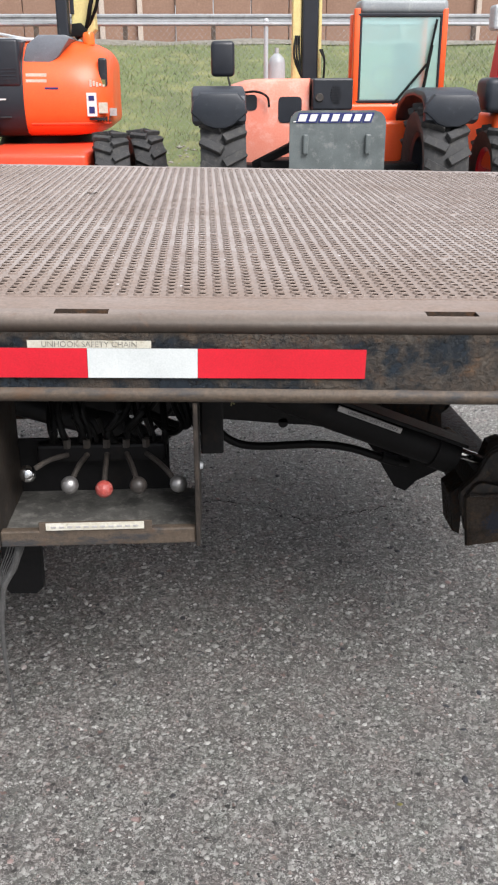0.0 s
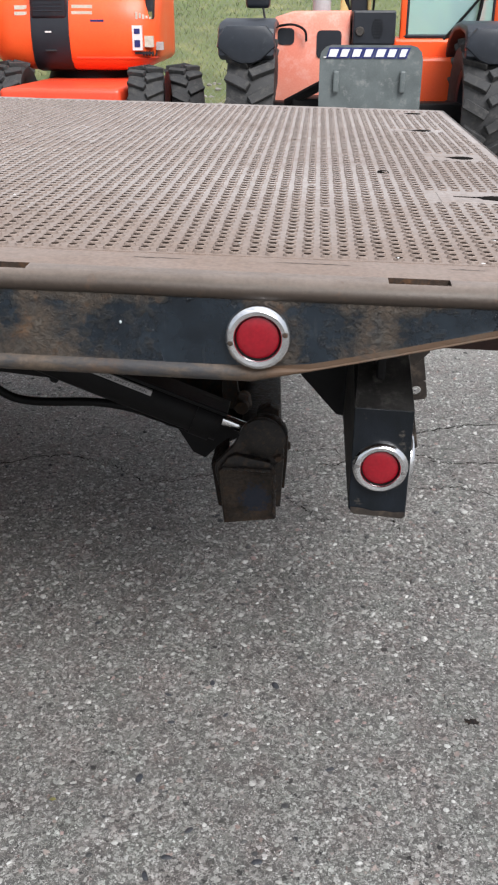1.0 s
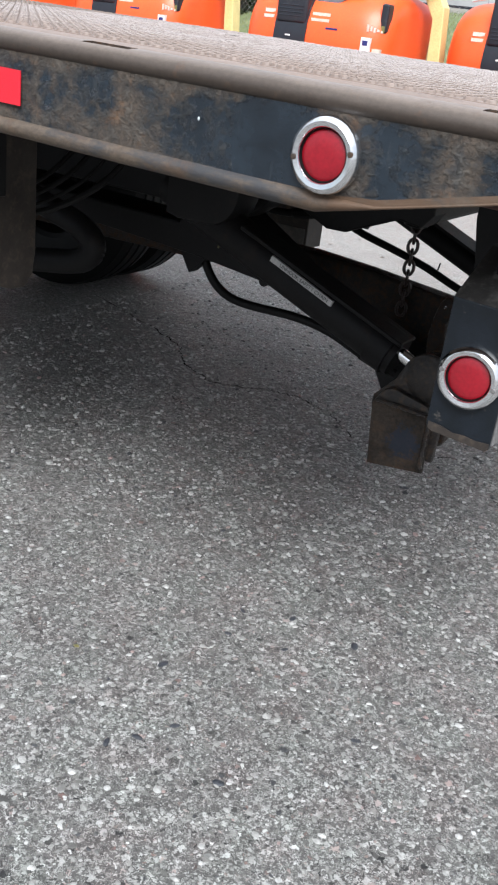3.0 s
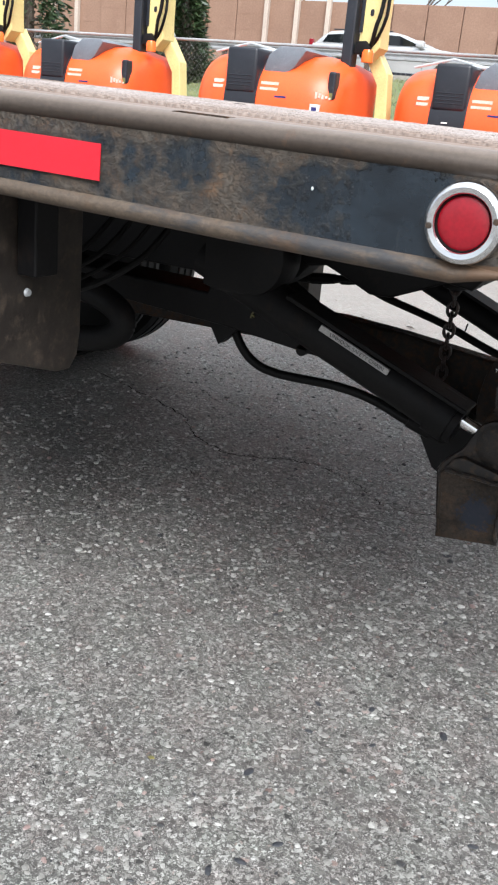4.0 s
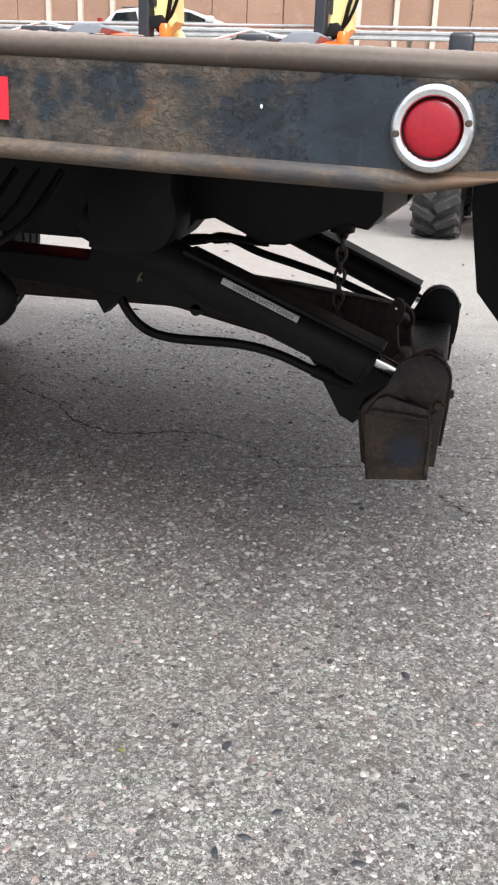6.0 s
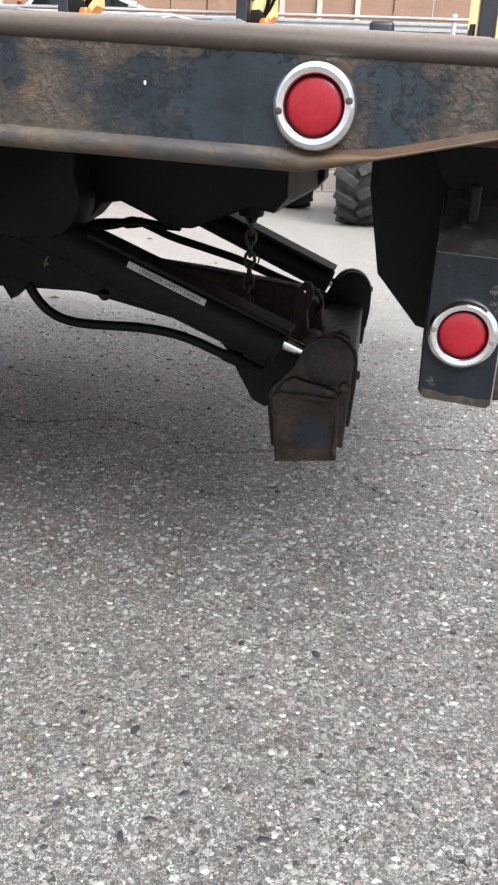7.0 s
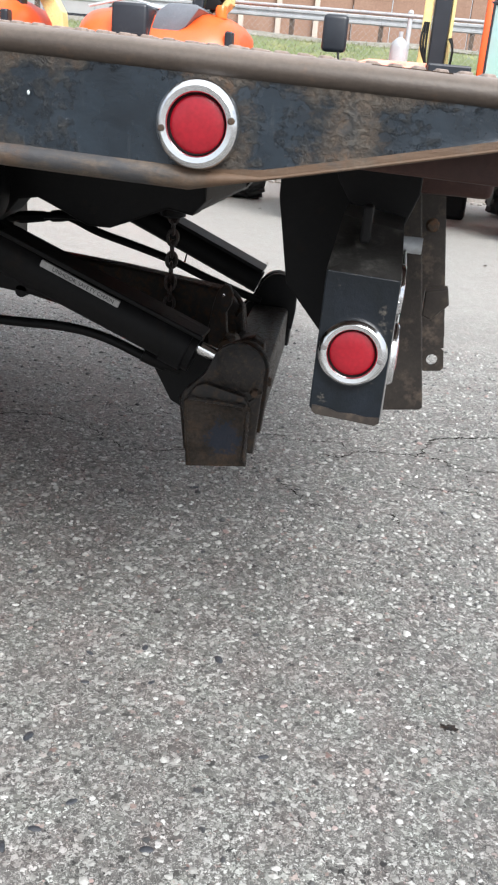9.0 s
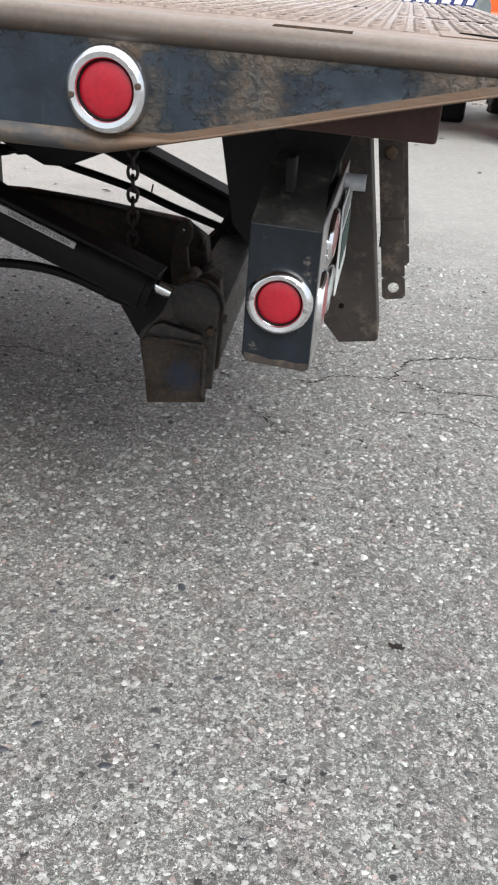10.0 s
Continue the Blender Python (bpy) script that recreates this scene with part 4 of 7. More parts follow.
# ---- machines behind the deck ----
def tyre_mesh(r, w, lugs, depth=0.035):
    """A tractor-style tyre about the x axis, with slanted lugs."""
    bm = B()
    h = w / 2
    prof = [(r * 0.56, -h * 0.75), (r * 0.72, -h * 0.98), (r * 0.86, -h), (r - depth * 1.5, -h * 0.84), (r - depth * 1.1, -h * 0.45), (r - depth * 1.0, 0), (r - depth * 1.1, h * 0.45), (r - depth * 1.5, h * 0.84), (r * 0.86, h), (r * 0.72, h * 0.98), (r * 0.56, h * 0.75)]
    lathe(bm, prof, facing((0, 0, 0), (1, 0, 0)), 40)
    for k in range(lugs):
        for s in (-1, 1):
            a = 2 * math.pi * (k + (0.5 if s > 0 else 0)) / lugs
            rot = Matrix.Rotation(a, 4, "X") @ Matrix.Translation((s * h * 0.5, 0, r - depth * 0.55)) @ Matrix.Rotation(s * 0.50, 4, "Z") @ Matrix.Rotation(s * 0.13, 4, "Y")
            box(bm, -h * 0.56, h * 0.52, -0.033 * r / 0.5, 0.033 * r / 0.5, -depth * 0.9, depth * 0.55, 0.006, 1, rot)
    return bm


def wheel(parent, p, r, w, lugs, rim, turn=0.0, depth=0.035):
    bm = tyre_mesh(r, w, lugs, depth)
    m = pose(*p, 0, 0, turn)
    bmesh.ops.transform(bm, matrix=m, verts=bm.verts)
    t = part("tyre", bm, TYRE, parent, "black lugged rubber tyre", True)
    bm = B()
    h = w / 2
    lathe(bm, [(0.0, h * 0.35), (r * 0.18, h * 0.35), (r * 0.2, h * 0.2), (r * 0.42, h * 0.15), (r * 0.5, h * 0.7), (r * 0.565, h * 0.78)], m @ facing((0, 0, 0), (1, 0, 0)), 28)
    lathe(bm, [(0.0, h * 0.35), (r * 0.18, h * 0.35), (r * 0.2, h * 0.2), (r * 0.42, h * 0.15), (r * 0.5, h * 0.7), (r * 0.565, h * 0.78)], m @ facing((0, 0, 0), (-1, 0, 0)), 28)
    part("rim", bm, rim, t, smooth=True)


def slab(bm, x0, x1, z0, z1, y, thick=0.004, r=0.0):
    """A flat sheet facing -y: a decal or plate."""
    if not r:
        return box(bm, x0, x1, y - thick, y, z0, z1)
    pts = []
    for cx, cz, a0 in ((x1 - r, z1 - r, 0), (x0 + r, z1 - r, 90), (x0 + r, z0 + r, 180), (x1 - r, z0 + r, 270)):
        pts += [(cx + r * math.cos(radians(a0 + a)), cz + r * math.sin(radians(a0 + a))) for a in (0, 30, 60, 90)]
    return prism(bm, pts, y - thick, y)


def boom_lift():
    """A boom lift parked with its boom folded upward, seen at its counterweight."""
    L = thing("boom_lift", "bright orange boom lift with black centre panel, boom raised", "boom lift", "parked boom lifts")
    # turntable hood, a pillow-shaped shell, and the black band that wraps over it
    prof = [(1.5, 0.92), (0.30, 0.89), (0.14, 0.92), (0.05, 1.0), (0.012, 1.12), (0.0, 1.26), (0.02, 1.42), (0.07, 1.56), (0.15, 1.68), (0.26, 1.78), (0.42, 1.85), (0.7, 1.885), (1.1, 1.88), (1.5, 1.84)]
    x0, x1, mid = -1.02, 0.66, (0.95, 1.30)

    def swell(x):
        u = abs((x - (x0 + x1) / 2) / ((x1 - x0) / 2))
        return max(0.0, 1 - u ** 4.2) ** (1 / 2.8)

    def loft(xs, proud):
        bm = B()
        rows = []
        for x in xs:
            s = swell(x)
            rows.append([bm.verts.new((x, mid[0] + (y - mid[0]) * (s * 0.45 + 0.55 if s > 0 else 0.5) - proud * (1 if y < mid[0] else -1), mid[1] + (z - mid[1]) * (0.5 + 0.5 * s) + proud * (0.6 if z > mid[1] else -0.6))) for y, z in prof])
        for a, b in zip(rows, rows[1:]):
            for k in range(len(prof)):
                q = (k + 1) % len(prof)
                bm.faces.new((a[k], a[q], b[q], b[k]))
        bm.faces.new(rows[0])
        bm.faces.new(rows[-1])
        bmesh.ops.recalc_face_normals(bm, faces=bm.faces)
        return bm

    def front(x, z):
        """How far back the hood's face lies at a height."""
        zz = mid[1] + (z - mid[1]) / (0.5 + 0.5 * swell(x))
        y = float(np.interp(zz, [p[1] for p in prof[1:12]], [p[0] for p in prof[1:12]]))
        return mid[0] + (y - mid[0]) * (swell(x) * 0.45 + 0.55)

    ends = [(x0 + x1) / 2 + (x1 - x0) / 2 * math.sin(math.pi / 2 * k / 16) for k in range(-16, 17)]
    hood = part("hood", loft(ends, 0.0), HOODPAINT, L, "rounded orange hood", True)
    panel = part("centre_panel", loft([-0.56, -0.50, -0.44, -0.38, -0.31, -0.25, -0.19], 0.016), PLASTIC, L, "matt black centre band", True)
    for k in range(4):
        bm = B()
        box(bm, -0.52, -0.24, -0.016, -0.008, 1.47 + k * 0.035, 1.482 + k * 0.035, 0.003, 1)
        part("louvre", bm, PLASTIC, panel, "black louvre")
    bm = B()
    box(bm, -0.555, -0.20, -0.012, 0.62, 1.40, 1.875, 0.035, 3)
    part("panel_head", bm, PLASTIC, panel, "flat black panel head", True)
    bm = B()
    slab(bm, -0.42, -0.36, 1.27, 1.285, -0.014)
    part("latch", bm, WHITEPAINT, panel)
    bm = B()
    prism(bm, [(-0.19, 1.66), (-0.15, 1.60), (0.06, 1.62), (0.16, 1.70), (0.28, 1.88), (0.24, 1.915), (-0.02, 1.915), (-0.14, 1.82)], 0.13, 0.9, bevel=0.02)
    part("grey_cover", bm, COVERGREY, L, "blue-grey top cover", True)
    bm = B()
    box(bm, -0.55, -0.1, 0.4, 0.9, 1.86, 1.90, 0.015)
    tube(bm, [(-0.9, 0.4, 1.84), (-0.5, 0.42, 1.95), (-0.15, 0.45, 1.88)], 0.014, 8)
    part("service_tray", bm, GALV, L, smooth=True)
    # vent slot on the tail corner
    bm = B()
    y = min(front(0.60, 1.40), front(0.60, 1.6))
    box(bm, 0.535, 0.615, y - 0.02, y + 0.12, 1.40, 1.69, 0.02)
    vent = part("vent", bm, PLASTIC, L, "black vent opening")
    bm = B()
    box(bm, 0.55, 0.60, y - 0.026, y - 0.016, 1.40, 1.47, 0.004)
    part("tag", bm, TAGPAINT, vent, "yellow-green tag inside the vent")
    # decals
    for x0d, x1d, z0, z1, mat, nm in ((-0.16, 0.04, 1.49, 1.535, DECAL, "decal"), (-0.16, 0.04, 1.435, 1.475, DECAL, "decal"), (0.415, 0.51, 1.10, 1.34, WHITEPAINT, "notice"), (0.525, 0.61, 1.13, 1.24, DECAL, "decal"), (0.43, 0.60, 1.06, 1.085, PLASTIC, "decal"), (0.62, 0.69, 1.10, 1.18, DECALGREY, "decal"), (0.02, 0.15, 1.375, 1.395, BLUEINK, "mark"), (-0.72, -0.60, 1.49, 1.53, DECAL, "decal"), (-0.72, -0.60, 1.435, 1.47, DECAL, "decal")):
        y = min(front(x0d, (z0 + z1) / 2), front(x1d, (z0 + z1) / 2)) + 0.002
        bm = B()
        slab(bm, x0d, x1d, z0, z1, y + 0.045, 0.05)
        d = part(nm, bm, mat, L, "small printed decal")
        if nm == "notice":
            for b0, b1 in ((z0 + 0.03, z0 + 0.10), (z1 - 0.08, z1 - 0.03)):
                bm = B()
                slab(bm, x0d + 0.02, x1d - 0.02, b0, b1, y - 0.0055, 0.003)
                part("bar", bm, BLUEINK, d)
    bm = B()
    for k in range(5):
        xk = 0.45 + k * 0.03
        box(bm, xk, xk + 0.02, front(xk, 1.43) - 0.008, front(xk, 1.43) + 0.02, 1.40 + 0.008 * (k % 2), 1.47 - 0.012 * k)
    part("stripe", bm, DECAL, L, "pale script-like bars")
    # crease along the hood's skirt, model plate bars, latch slot
    for zc, mat in ((1.025, REDORANGE),):
        bm = B()
        xs = np.linspace(-0.14, 0.62, 20)
        tube(bm, [(x, front(x, zc) - 0.002, zc) for x in xs], 0.012, 6)
        part("skirt_crease", bm, mat, hood, "raised crease along the hood skirt", True)
    for k in range(5):
        xk = 0.50 + k * 0.026
        bm = B()
        y = min(front(xk, 1.04), front(xk + 0.02, 1.04))
        box(bm, xk, xk + 0.018, y - 0.010, y + 0.03, 1.045, 1.095, 0.002)
        part("bar", bm, INK, hood, "dark print bar")
    bm = B()
    box(bm, -0.43, -0.32, -0.020, -0.008, 1.085, 1.105, 0.006)
    part("latch_slot", bm, INK, panel, "dark latch slot")
    # beacon, mast and boom
    bm = B()
    lathe(bm, [(0.06, 0), (0.06, 0.1), (0.045, 0.13), (0.0, 0.135)], pose(0.42, 0.55, 1.83), 14)
    part("beacon", bm, AMBER, L, "amber beacon", True)
    bm = B()
    box(bm, 0.10, 0.22, 0.62, 0.80, 1.7, 4.6, 0.02)
    part("hose_carrier", bm, PLASTIC, L, "dark brown upright carrier")
    bm = B()
    prism(bm, [(0.24, 1.95), (0.36, 1.86), (0.48, 2.0), (0.47, 2.25), (0.50, 4.6), (0.26, 4.6)], 0.72, 1.0, bevel=0.015)
    boom = part("boom", bm, CREAM, L, "cream painted boom")
    for z in (2.32, 2.62, 3.0, 3.4):
        bm = B()
        slab(bm, 0.335, 0.375, z, z + 0.07, 0.7185, 0.004, 0.018)
        part("boom_hole", bm, PLASTIC, boom, "dark oval hole")
    bm = B()
    prism(bm, [(0.23, 1.92), (0.36, 1.92), (0.40, 1.99), (0.34, 2.06), (0.25, 2.05)], 0.64, 0.72, bevel=0.01)
    part("knuckle", bm, BLACK, boom, "black boom knuckle", True)
    bm = B()
    box(bm, 0.235, 0.275, 0.70, 0.719, 2.15, 4.6, 0.006)
    part("boom_edge", bm, PLASTIC, boom, "dark edge strip")
    bm = B()
    tube(bm, curve([(0.50, 0.7, 4.2), (0.49, 0.66, 2.6), (0.44, 0.64, 2.2), (0.38, 0.7, 2.0), (0.28, 0.72, 1.9)]), 0.022, 8)
    tube(bm, curve([(0.54, 0.75, 4.2), (0.53, 0.7, 2.6), (0.51, 0.68, 2.25), (0.36, 0.75, 1.95)]), 0.018, 8)
    part("hose", bm, RUBBER, boom, smooth=True)
    # chassis and wheels
    bm = B()
    box(bm, -0.72, 0.64, -1.72, 1.5, 0.46, 0.84, 0.05, 3)
    part("chassis", bm, REDORANGE, L, "orange chassis cover", True)
    bm = B()
    lathe(bm, [(0.0, 0.70), (0.5, 0.70), (0.52, 0.74), (0.45, 0.94), (0.0, 0.94)], pose(-0.1, 0.75, 0), 28)
    part("turntable", bm, BLACK, L, "black turntable ring", True)
    bm = B()
    box(bm, -1.0, 1.5, -1.40, -1.1, 0.44, 0.60, 0.03)
    part("axle", bm, BLACK, L)
    # the upper works turn together on the ring, which sinks into the chassis
    for c in L.children:
        if not c.name.startswith(("chassis", "axle")):
            c.scale, c.location = (1.30, 1.185, 1.185), (-0.076, 0, -0.122)
    for x, y, w, turn in ((0.873, -1.346, 0.385, 8), (1.22, -0.854, 0.37, 16), (-1.04, -0.15, 0.385, 0)):
        wheel(L, (x, y, 0.53), 0.53, w, 16, RUST, turn)
    return L


first = boom_lift()
first.location = (-2.22, 10.92, -0.14)
for x, y, swing in ((-4.91, 10.27, 0.47), (-8.62, 10.86, 0.36), (-11.70, 10.86, 0.36)):
    other = copy_thing(first, pose(x, y, -0.14))
    for c in other.children:
        if c.name.startswith(("boom", "hose_carrier", "beacon")):
            c.location.x += swing
    tagged(other, "bright orange boom lift with black centre panel and cream lower boom")
    bm = B()
    prism(bm, [(0.58, 1.98), (0.72, 2.06), (0.92, 1.75), (1.03, 0.55), (0.86, 0.55), (0.80, 1.62)], 0.92, 1.1, bevel=0.012)
    low_boom = part("lower_boom", bm, CREAM, other, "cream painted lower boom")
    low_boom.scale, low_boom.location = (1.185, 1.185, 1.185), (0, 0, -0.122)


def telehandler():
    T = thing("telehandler", "orange telehandler with bleached hood, glazed cab and grey front shield", "telehandler", at=(1.068, 8.611, -0.122))
    o = Vector((1.0, 8.0, 0))

    def P(name, bm, mat, parent=T, label="", smooth=False):
        bmesh.ops.translate(bm, vec=-o, verts=bm.verts)
        return part(name, bm, mat, parent, label, smooth)

    for x0, x1, zt in ((-0.36, 0.15, 1.37), (1.84, 2.36, 1.35)):
        bm = B()
        side = [(7.50, 1.10), (7.50, zt - 0.16), (7.54, zt - 0.05), (7.64, zt), (8.1, zt + 0.035), (8.5, zt + 0.01), (8.85, zt - 0.12), (8.98, 1.0), (8.92, 1.0), (8.78, zt - 0.16), (8.45, zt - 0.06), (8.1, zt - 0.04), (7.72, zt - 0.08), (7.62, zt - 0.14), (7.60, 1.06)]
        prism(bm, side, x0, x1, Matrix(((0, 1, 0, 0), (1, 0, 0, 0), (0, 0, 1, 0), (0, 0, 0, 1))), 0.03)
        prism(bm, [(x0 + 0.08, zt - 0.02), (x1 - 0.08, zt - 0.02), (x1 - 0.01, zt - 0.10), (x1 + 0.01, 1.17), (x1 - 0.12, 1.06), (x1 - 0.2, 1.03), (x0 + 0.2, 1.03), (x0 + 0.12, 1.06), (x0 - 0.01, 1.17), (x0 + 0.01, zt - 0.10)], 7.47, 7.60, bevel=0.04)
        P("fender", bm, FENDER, label="dark grey plastic fender", smooth=True)
    bm = B()
    slab(bm, 0.555, 1.465, 0.42, 1.19, 7.5, 0.035, 0.11)
    shield = P("front_shield", bm, SHIELD, label="scuffed grey front shield with bevelled corners", smooth=True)
    for x in (0.68, 1.27):
        bm = B()
        box(bm, x, x + 0.05, 7.42, 7.47, 0.80, 0.98, 0.012)
        P("lug", bm, SHIELD, shield)
    for k, w in enumerate((0.095, 0.085, 0.09, 0.085, 0.095, 0.085, 0.075)):
        x = 0.625 + k * 0.104
        bm = B()
        prism(bm, [(x - 0.014, 1.082), (x + w - 0.006, 1.082), (x + w + 0.028, 1.170), (x + 0.014, 1.170)], 7.457, 7.464)
        P("logo_edge", bm, BLUEINK, shield, "dark blue logo edge")
        bm = B()
        prism(bm, [(x + 0.004, 1.095), (x + w - 0.020, 1.095), (x + w + 0.004, 1.157), (x + 0.024, 1.157)], 7.450, 7.456)
        P("logo_bar", bm, WHITEPAINT, shield, "white slanted logo bar")
    bm = B()
    prism(bm, [(0.585, 1.088), (0.70, 1.088), (0.704, 1.096), (0.59, 1.096)], 7.457, 7.463)
    P("logo_bar", bm, WHITEPAINT, shield)
    # hood with a rounded shoulder
    bm = B()
    prism(bm, [(0.0, 0.66), (0.12, 0.62), (0.85, 0.62), (0.85, 1.475), (0.30, 1.47), (0.12, 1.42), (0.03, 1.30), (0.06, 0.95)], 8.4, 11.2, bevel=0.05)
    hood = P("hood", bm, BLEACHED, label="orange hood bleached pink by the sun", smooth=True)
    for x0, x1, z0, z1 in ((0.14, 0.30, 1.17, 1.32), (0.52, 0.76, 1.05, 1.30)):
        bm = B()
        slab(bm, x0, x1, z0, z1, 8.412, 0.02, 0.04)
        P("vent", bm, PLASTIC, hood, "black vent opening")
    bm = B()
    tube(bm, curve([(0.1, 8.38, 1.33), (0.28, 8.34, 1.35), (0.40, 8.34, 1.30), (0.42, 8.34, 1.20)]), 0.012, 8)
    P("hand_rail", bm, BLACK, hood, smooth=True)
    bm = B()
    box(bm, 0.86, 1.27, 8.3, 9.2, 1.17, 1.475, 0.02)
    for k in range(7):
        w = 0.055 * math.sqrt(max(0.05, 1 - ((k - 3) / 3.6) ** 2))
        box(bm, 1.10 - w, 1.10 + w, 8.285, 8.302, 1.245 + k * 0.025, 1.255 + k * 0.025)
    blk = P("engine_panel", bm, PLASTIC, label="black panel with round louvre")
    bm = B()
    lathe(bm, [(0.0, 0.02), (0.035, 0.02), (0.045, 0.0)], facing((0.93, 8.3, 1.29), (0, -1, 0)), 16)
    P("work_lamp", bm, GREYSTEEL, blk, smooth=True)
    # cab
    bm = B()
    box(bm, 1.30, 2.36, 8.9, 10.4, 0.62, 1.22, 0.03)
    P("cab_base", bm, ORANGE, label="orange cab base")
    for (x0, y0), (x1, y1) in (((1.395, 9.0), (1.30, 8.96)), ((2.33, 9.0), (2.37, 8.96)), ((1.50, 9.95), (1.36, 10.35)), ((2.33, 9.95), (2.33, 10.35))):
        bm = B()
        box(bm, x0 - 0.032, x0 + 0.032, y0 - 0.05, y0 + 0.05, 1.2, 2.16, 0.015)
        P("cab_post", bm, ORANGE, label="orange cab post", smooth=True)
    bm = B()
    box(bm, 1.42, 2.36, 8.95, 9.35, 2.11, 2.25, 0.05, 4)
    box(bm, 1.50, 2.36, 9.2, 10.0, 2.12, 2.24, 0.05, 4)
    P("cab_roof", bm, ROOF, label="grey cab roof", smooth=True)
    bm = B()
    box(bm, 1.40, 2.30, 8.965, 8.975, 1.24, 2.10)
    glass = P("windscreen", bm, GLASS, label="pale green tinted windscreen")
    glass.visible_shadow = False
    for x in (1.432, 2.292):
        bm = B()
        tube(bm, [(x, 8.965, 1.24), (x, 8.965, 2.095)], 0.016, 8)
        P("screen_frame", bm, PLASTIC, glass, smooth=True)
    for z in (1.24, 2.095):
        bm = B()
        tube(bm, [(1.40, 8.97, z), (2.30, 8.97, z)], 0.022, 8)
        P("screen_frame", bm, PLASTIC, glass, smooth=True)
    bm = B()
    tube(bm, [(2.24, 8.94, 2.05), (2.16, 8.92, 1.62), (1.80, 8.92, 1.20)], 0.014, 6)
    tube(bm, [(2.20, 8.93, 1.80), (2.12, 8.92, 1.30)], 0.018, 6)
    P("wiper", bm, RUBBER, glass, smooth=True)
    bm = B()
    box(bm, 1.98, 2.26, 9.85, 9.98, 1.2, 1.86, 0.05, 2)
    box(bm, 1.90, 2.26, 9.45, 9.9, 1.2, 1.32, 0.05, 2)
    P("seat", bm, PLASTIC, label="dark operator seat", smooth=True)
    bm = B()
    ring = [(1.80 + 0.17 * math.cos(a), 9.3 + 0.05 * math.sin(a), 1.48 + 0.13 * math.sin(a)) for a in np.linspace(0, 2 * math.pi, 25)]
    tube(bm, ring, 0.014, 8, False)
    tube(bm, [(1.80, 9.32, 1.48), (1.80, 9.15, 1.2)], 0.02, 8)
    P("steering_wheel", bm, PLASTIC, smooth=True)
    # mirror, axle, gas bottle
    bm = B()
    tube(bm, [(0.03, 8.2, 1.36), (0.0, 8.28, 1.5), (-0.05, 8.3, 1.62)], 0.011, 6)
    arm = P("mirror_arm", bm, BLACK, smooth=True)
    bm = B()
    box(bm, -0.165, 0.07, 8.25, 8.33, 1.49, 1.82, 0.04, 3)
    P("mirror", bm, PLASTIC, arm, "black rear-view mirror housing", True)
    bm = B()
    box(bm, 0.1, 1.95, 8.1, 8.45, 0.45, 0.66, 0.03)
    box(bm, 0.3, 0.85, 7.9, 8.3, 0.55, 0.72, 0.03)
    tube(bm, [(0.25, 8.0, 0.66), (0.6, 7.8, 0.85), (0.72, 7.6, 1.05)], 0.045, 8)
    P("front_axle", bm, BLACK, label="black axle and linkage", smooth=True)
    bm = B()
    box(bm, 1.25, 1.95, 8.6, 8.9, 0.60, 1.05, 0.03)
    P("front_panel", bm, ORANGE)

    for c in T.children:
        c.scale, c.location = (1.065, 1.065, 1.065), (0, 0, 0.030)
    for x in (-0.07, 2.20):
        for y in (8.60, 11.1):
            wheel(T, (x - 1.068, y - 8.611, 0.68), 0.68, 0.46, 17, PLASTIC, 0, 0.05)


telehandler()


def far_boom():
    M = thing("boom_mast", "tall black and cream lift mast standing behind the telehandler", "lift mast", at=(1.015, 10.3, 0))
    bm = B()
    box(bm, -0.09, 0.10, -0.1, 0.12, 0.3, 5.0, 0.02)
    part("black_beam", bm, PLASTIC, M, "matt black beam")
    for x, w in ((-0.20, 0.10), (0.105, 0.04)):
        bm = B()
        box(bm, x, x + w, -0.06, 0.12, 0.3, 5.0, 0.01)
        part("cream_rail", bm, CREAM, M, "cream rail")
    bm = B()
    for k in range(3):
        tube(bm, curve([(-0.17 + k * 0.02, -0.12, 1.95), (-0.19 + 0.03 * k, -0.18, 1.72), (-0.1, -0.2, 1.5), (0.05, -0.15, 1.3)]), 0.013, 7)
        tube(bm, curve([(0.12 + k * 0.012, -0.12, 1.80), (0.17, -0.18, 1.68), (0.16, -0.2, 1.45)]), 0.013, 7)
    part("hose", bm, RUBBER, M, smooth=True)
    bm = B()
    box(bm, -0.6, 0.6, -0.3, 0.7, -0.14, 0.42, 0.05)
    part("base", bm, BLACK, M, "black base frame")
    G = thing("gas_bottle", "pale grey gas bottle standing behind the telehandler hood", "gas bottle", at=(0.60, 9.89, 1.2))
    bm = B()
    lathe(bm, [(0.0, 0), (0.09, 0.0), (0.1, 0.03), (0.1, 0.44), (0.085, 0.50), (0.04, 0.54), (0.025, 0.55), (0.025, 0.61), (0.0, 0.61)], pose(0, 0, 0), 18)
    part("bottle", bm, BOTTLEGREY, G, smooth=True)
    S = thing("bottle_stand", "black steel stand under the gas bottle", "stand", at=(0.60, 9.89, 0))
    bm = B()
    box(bm, -0.12, 0.12, -0.12, 0.12, -0.135, 1.2, 0.01)
    part("frame", bm, BLACK, S)


far_boom()


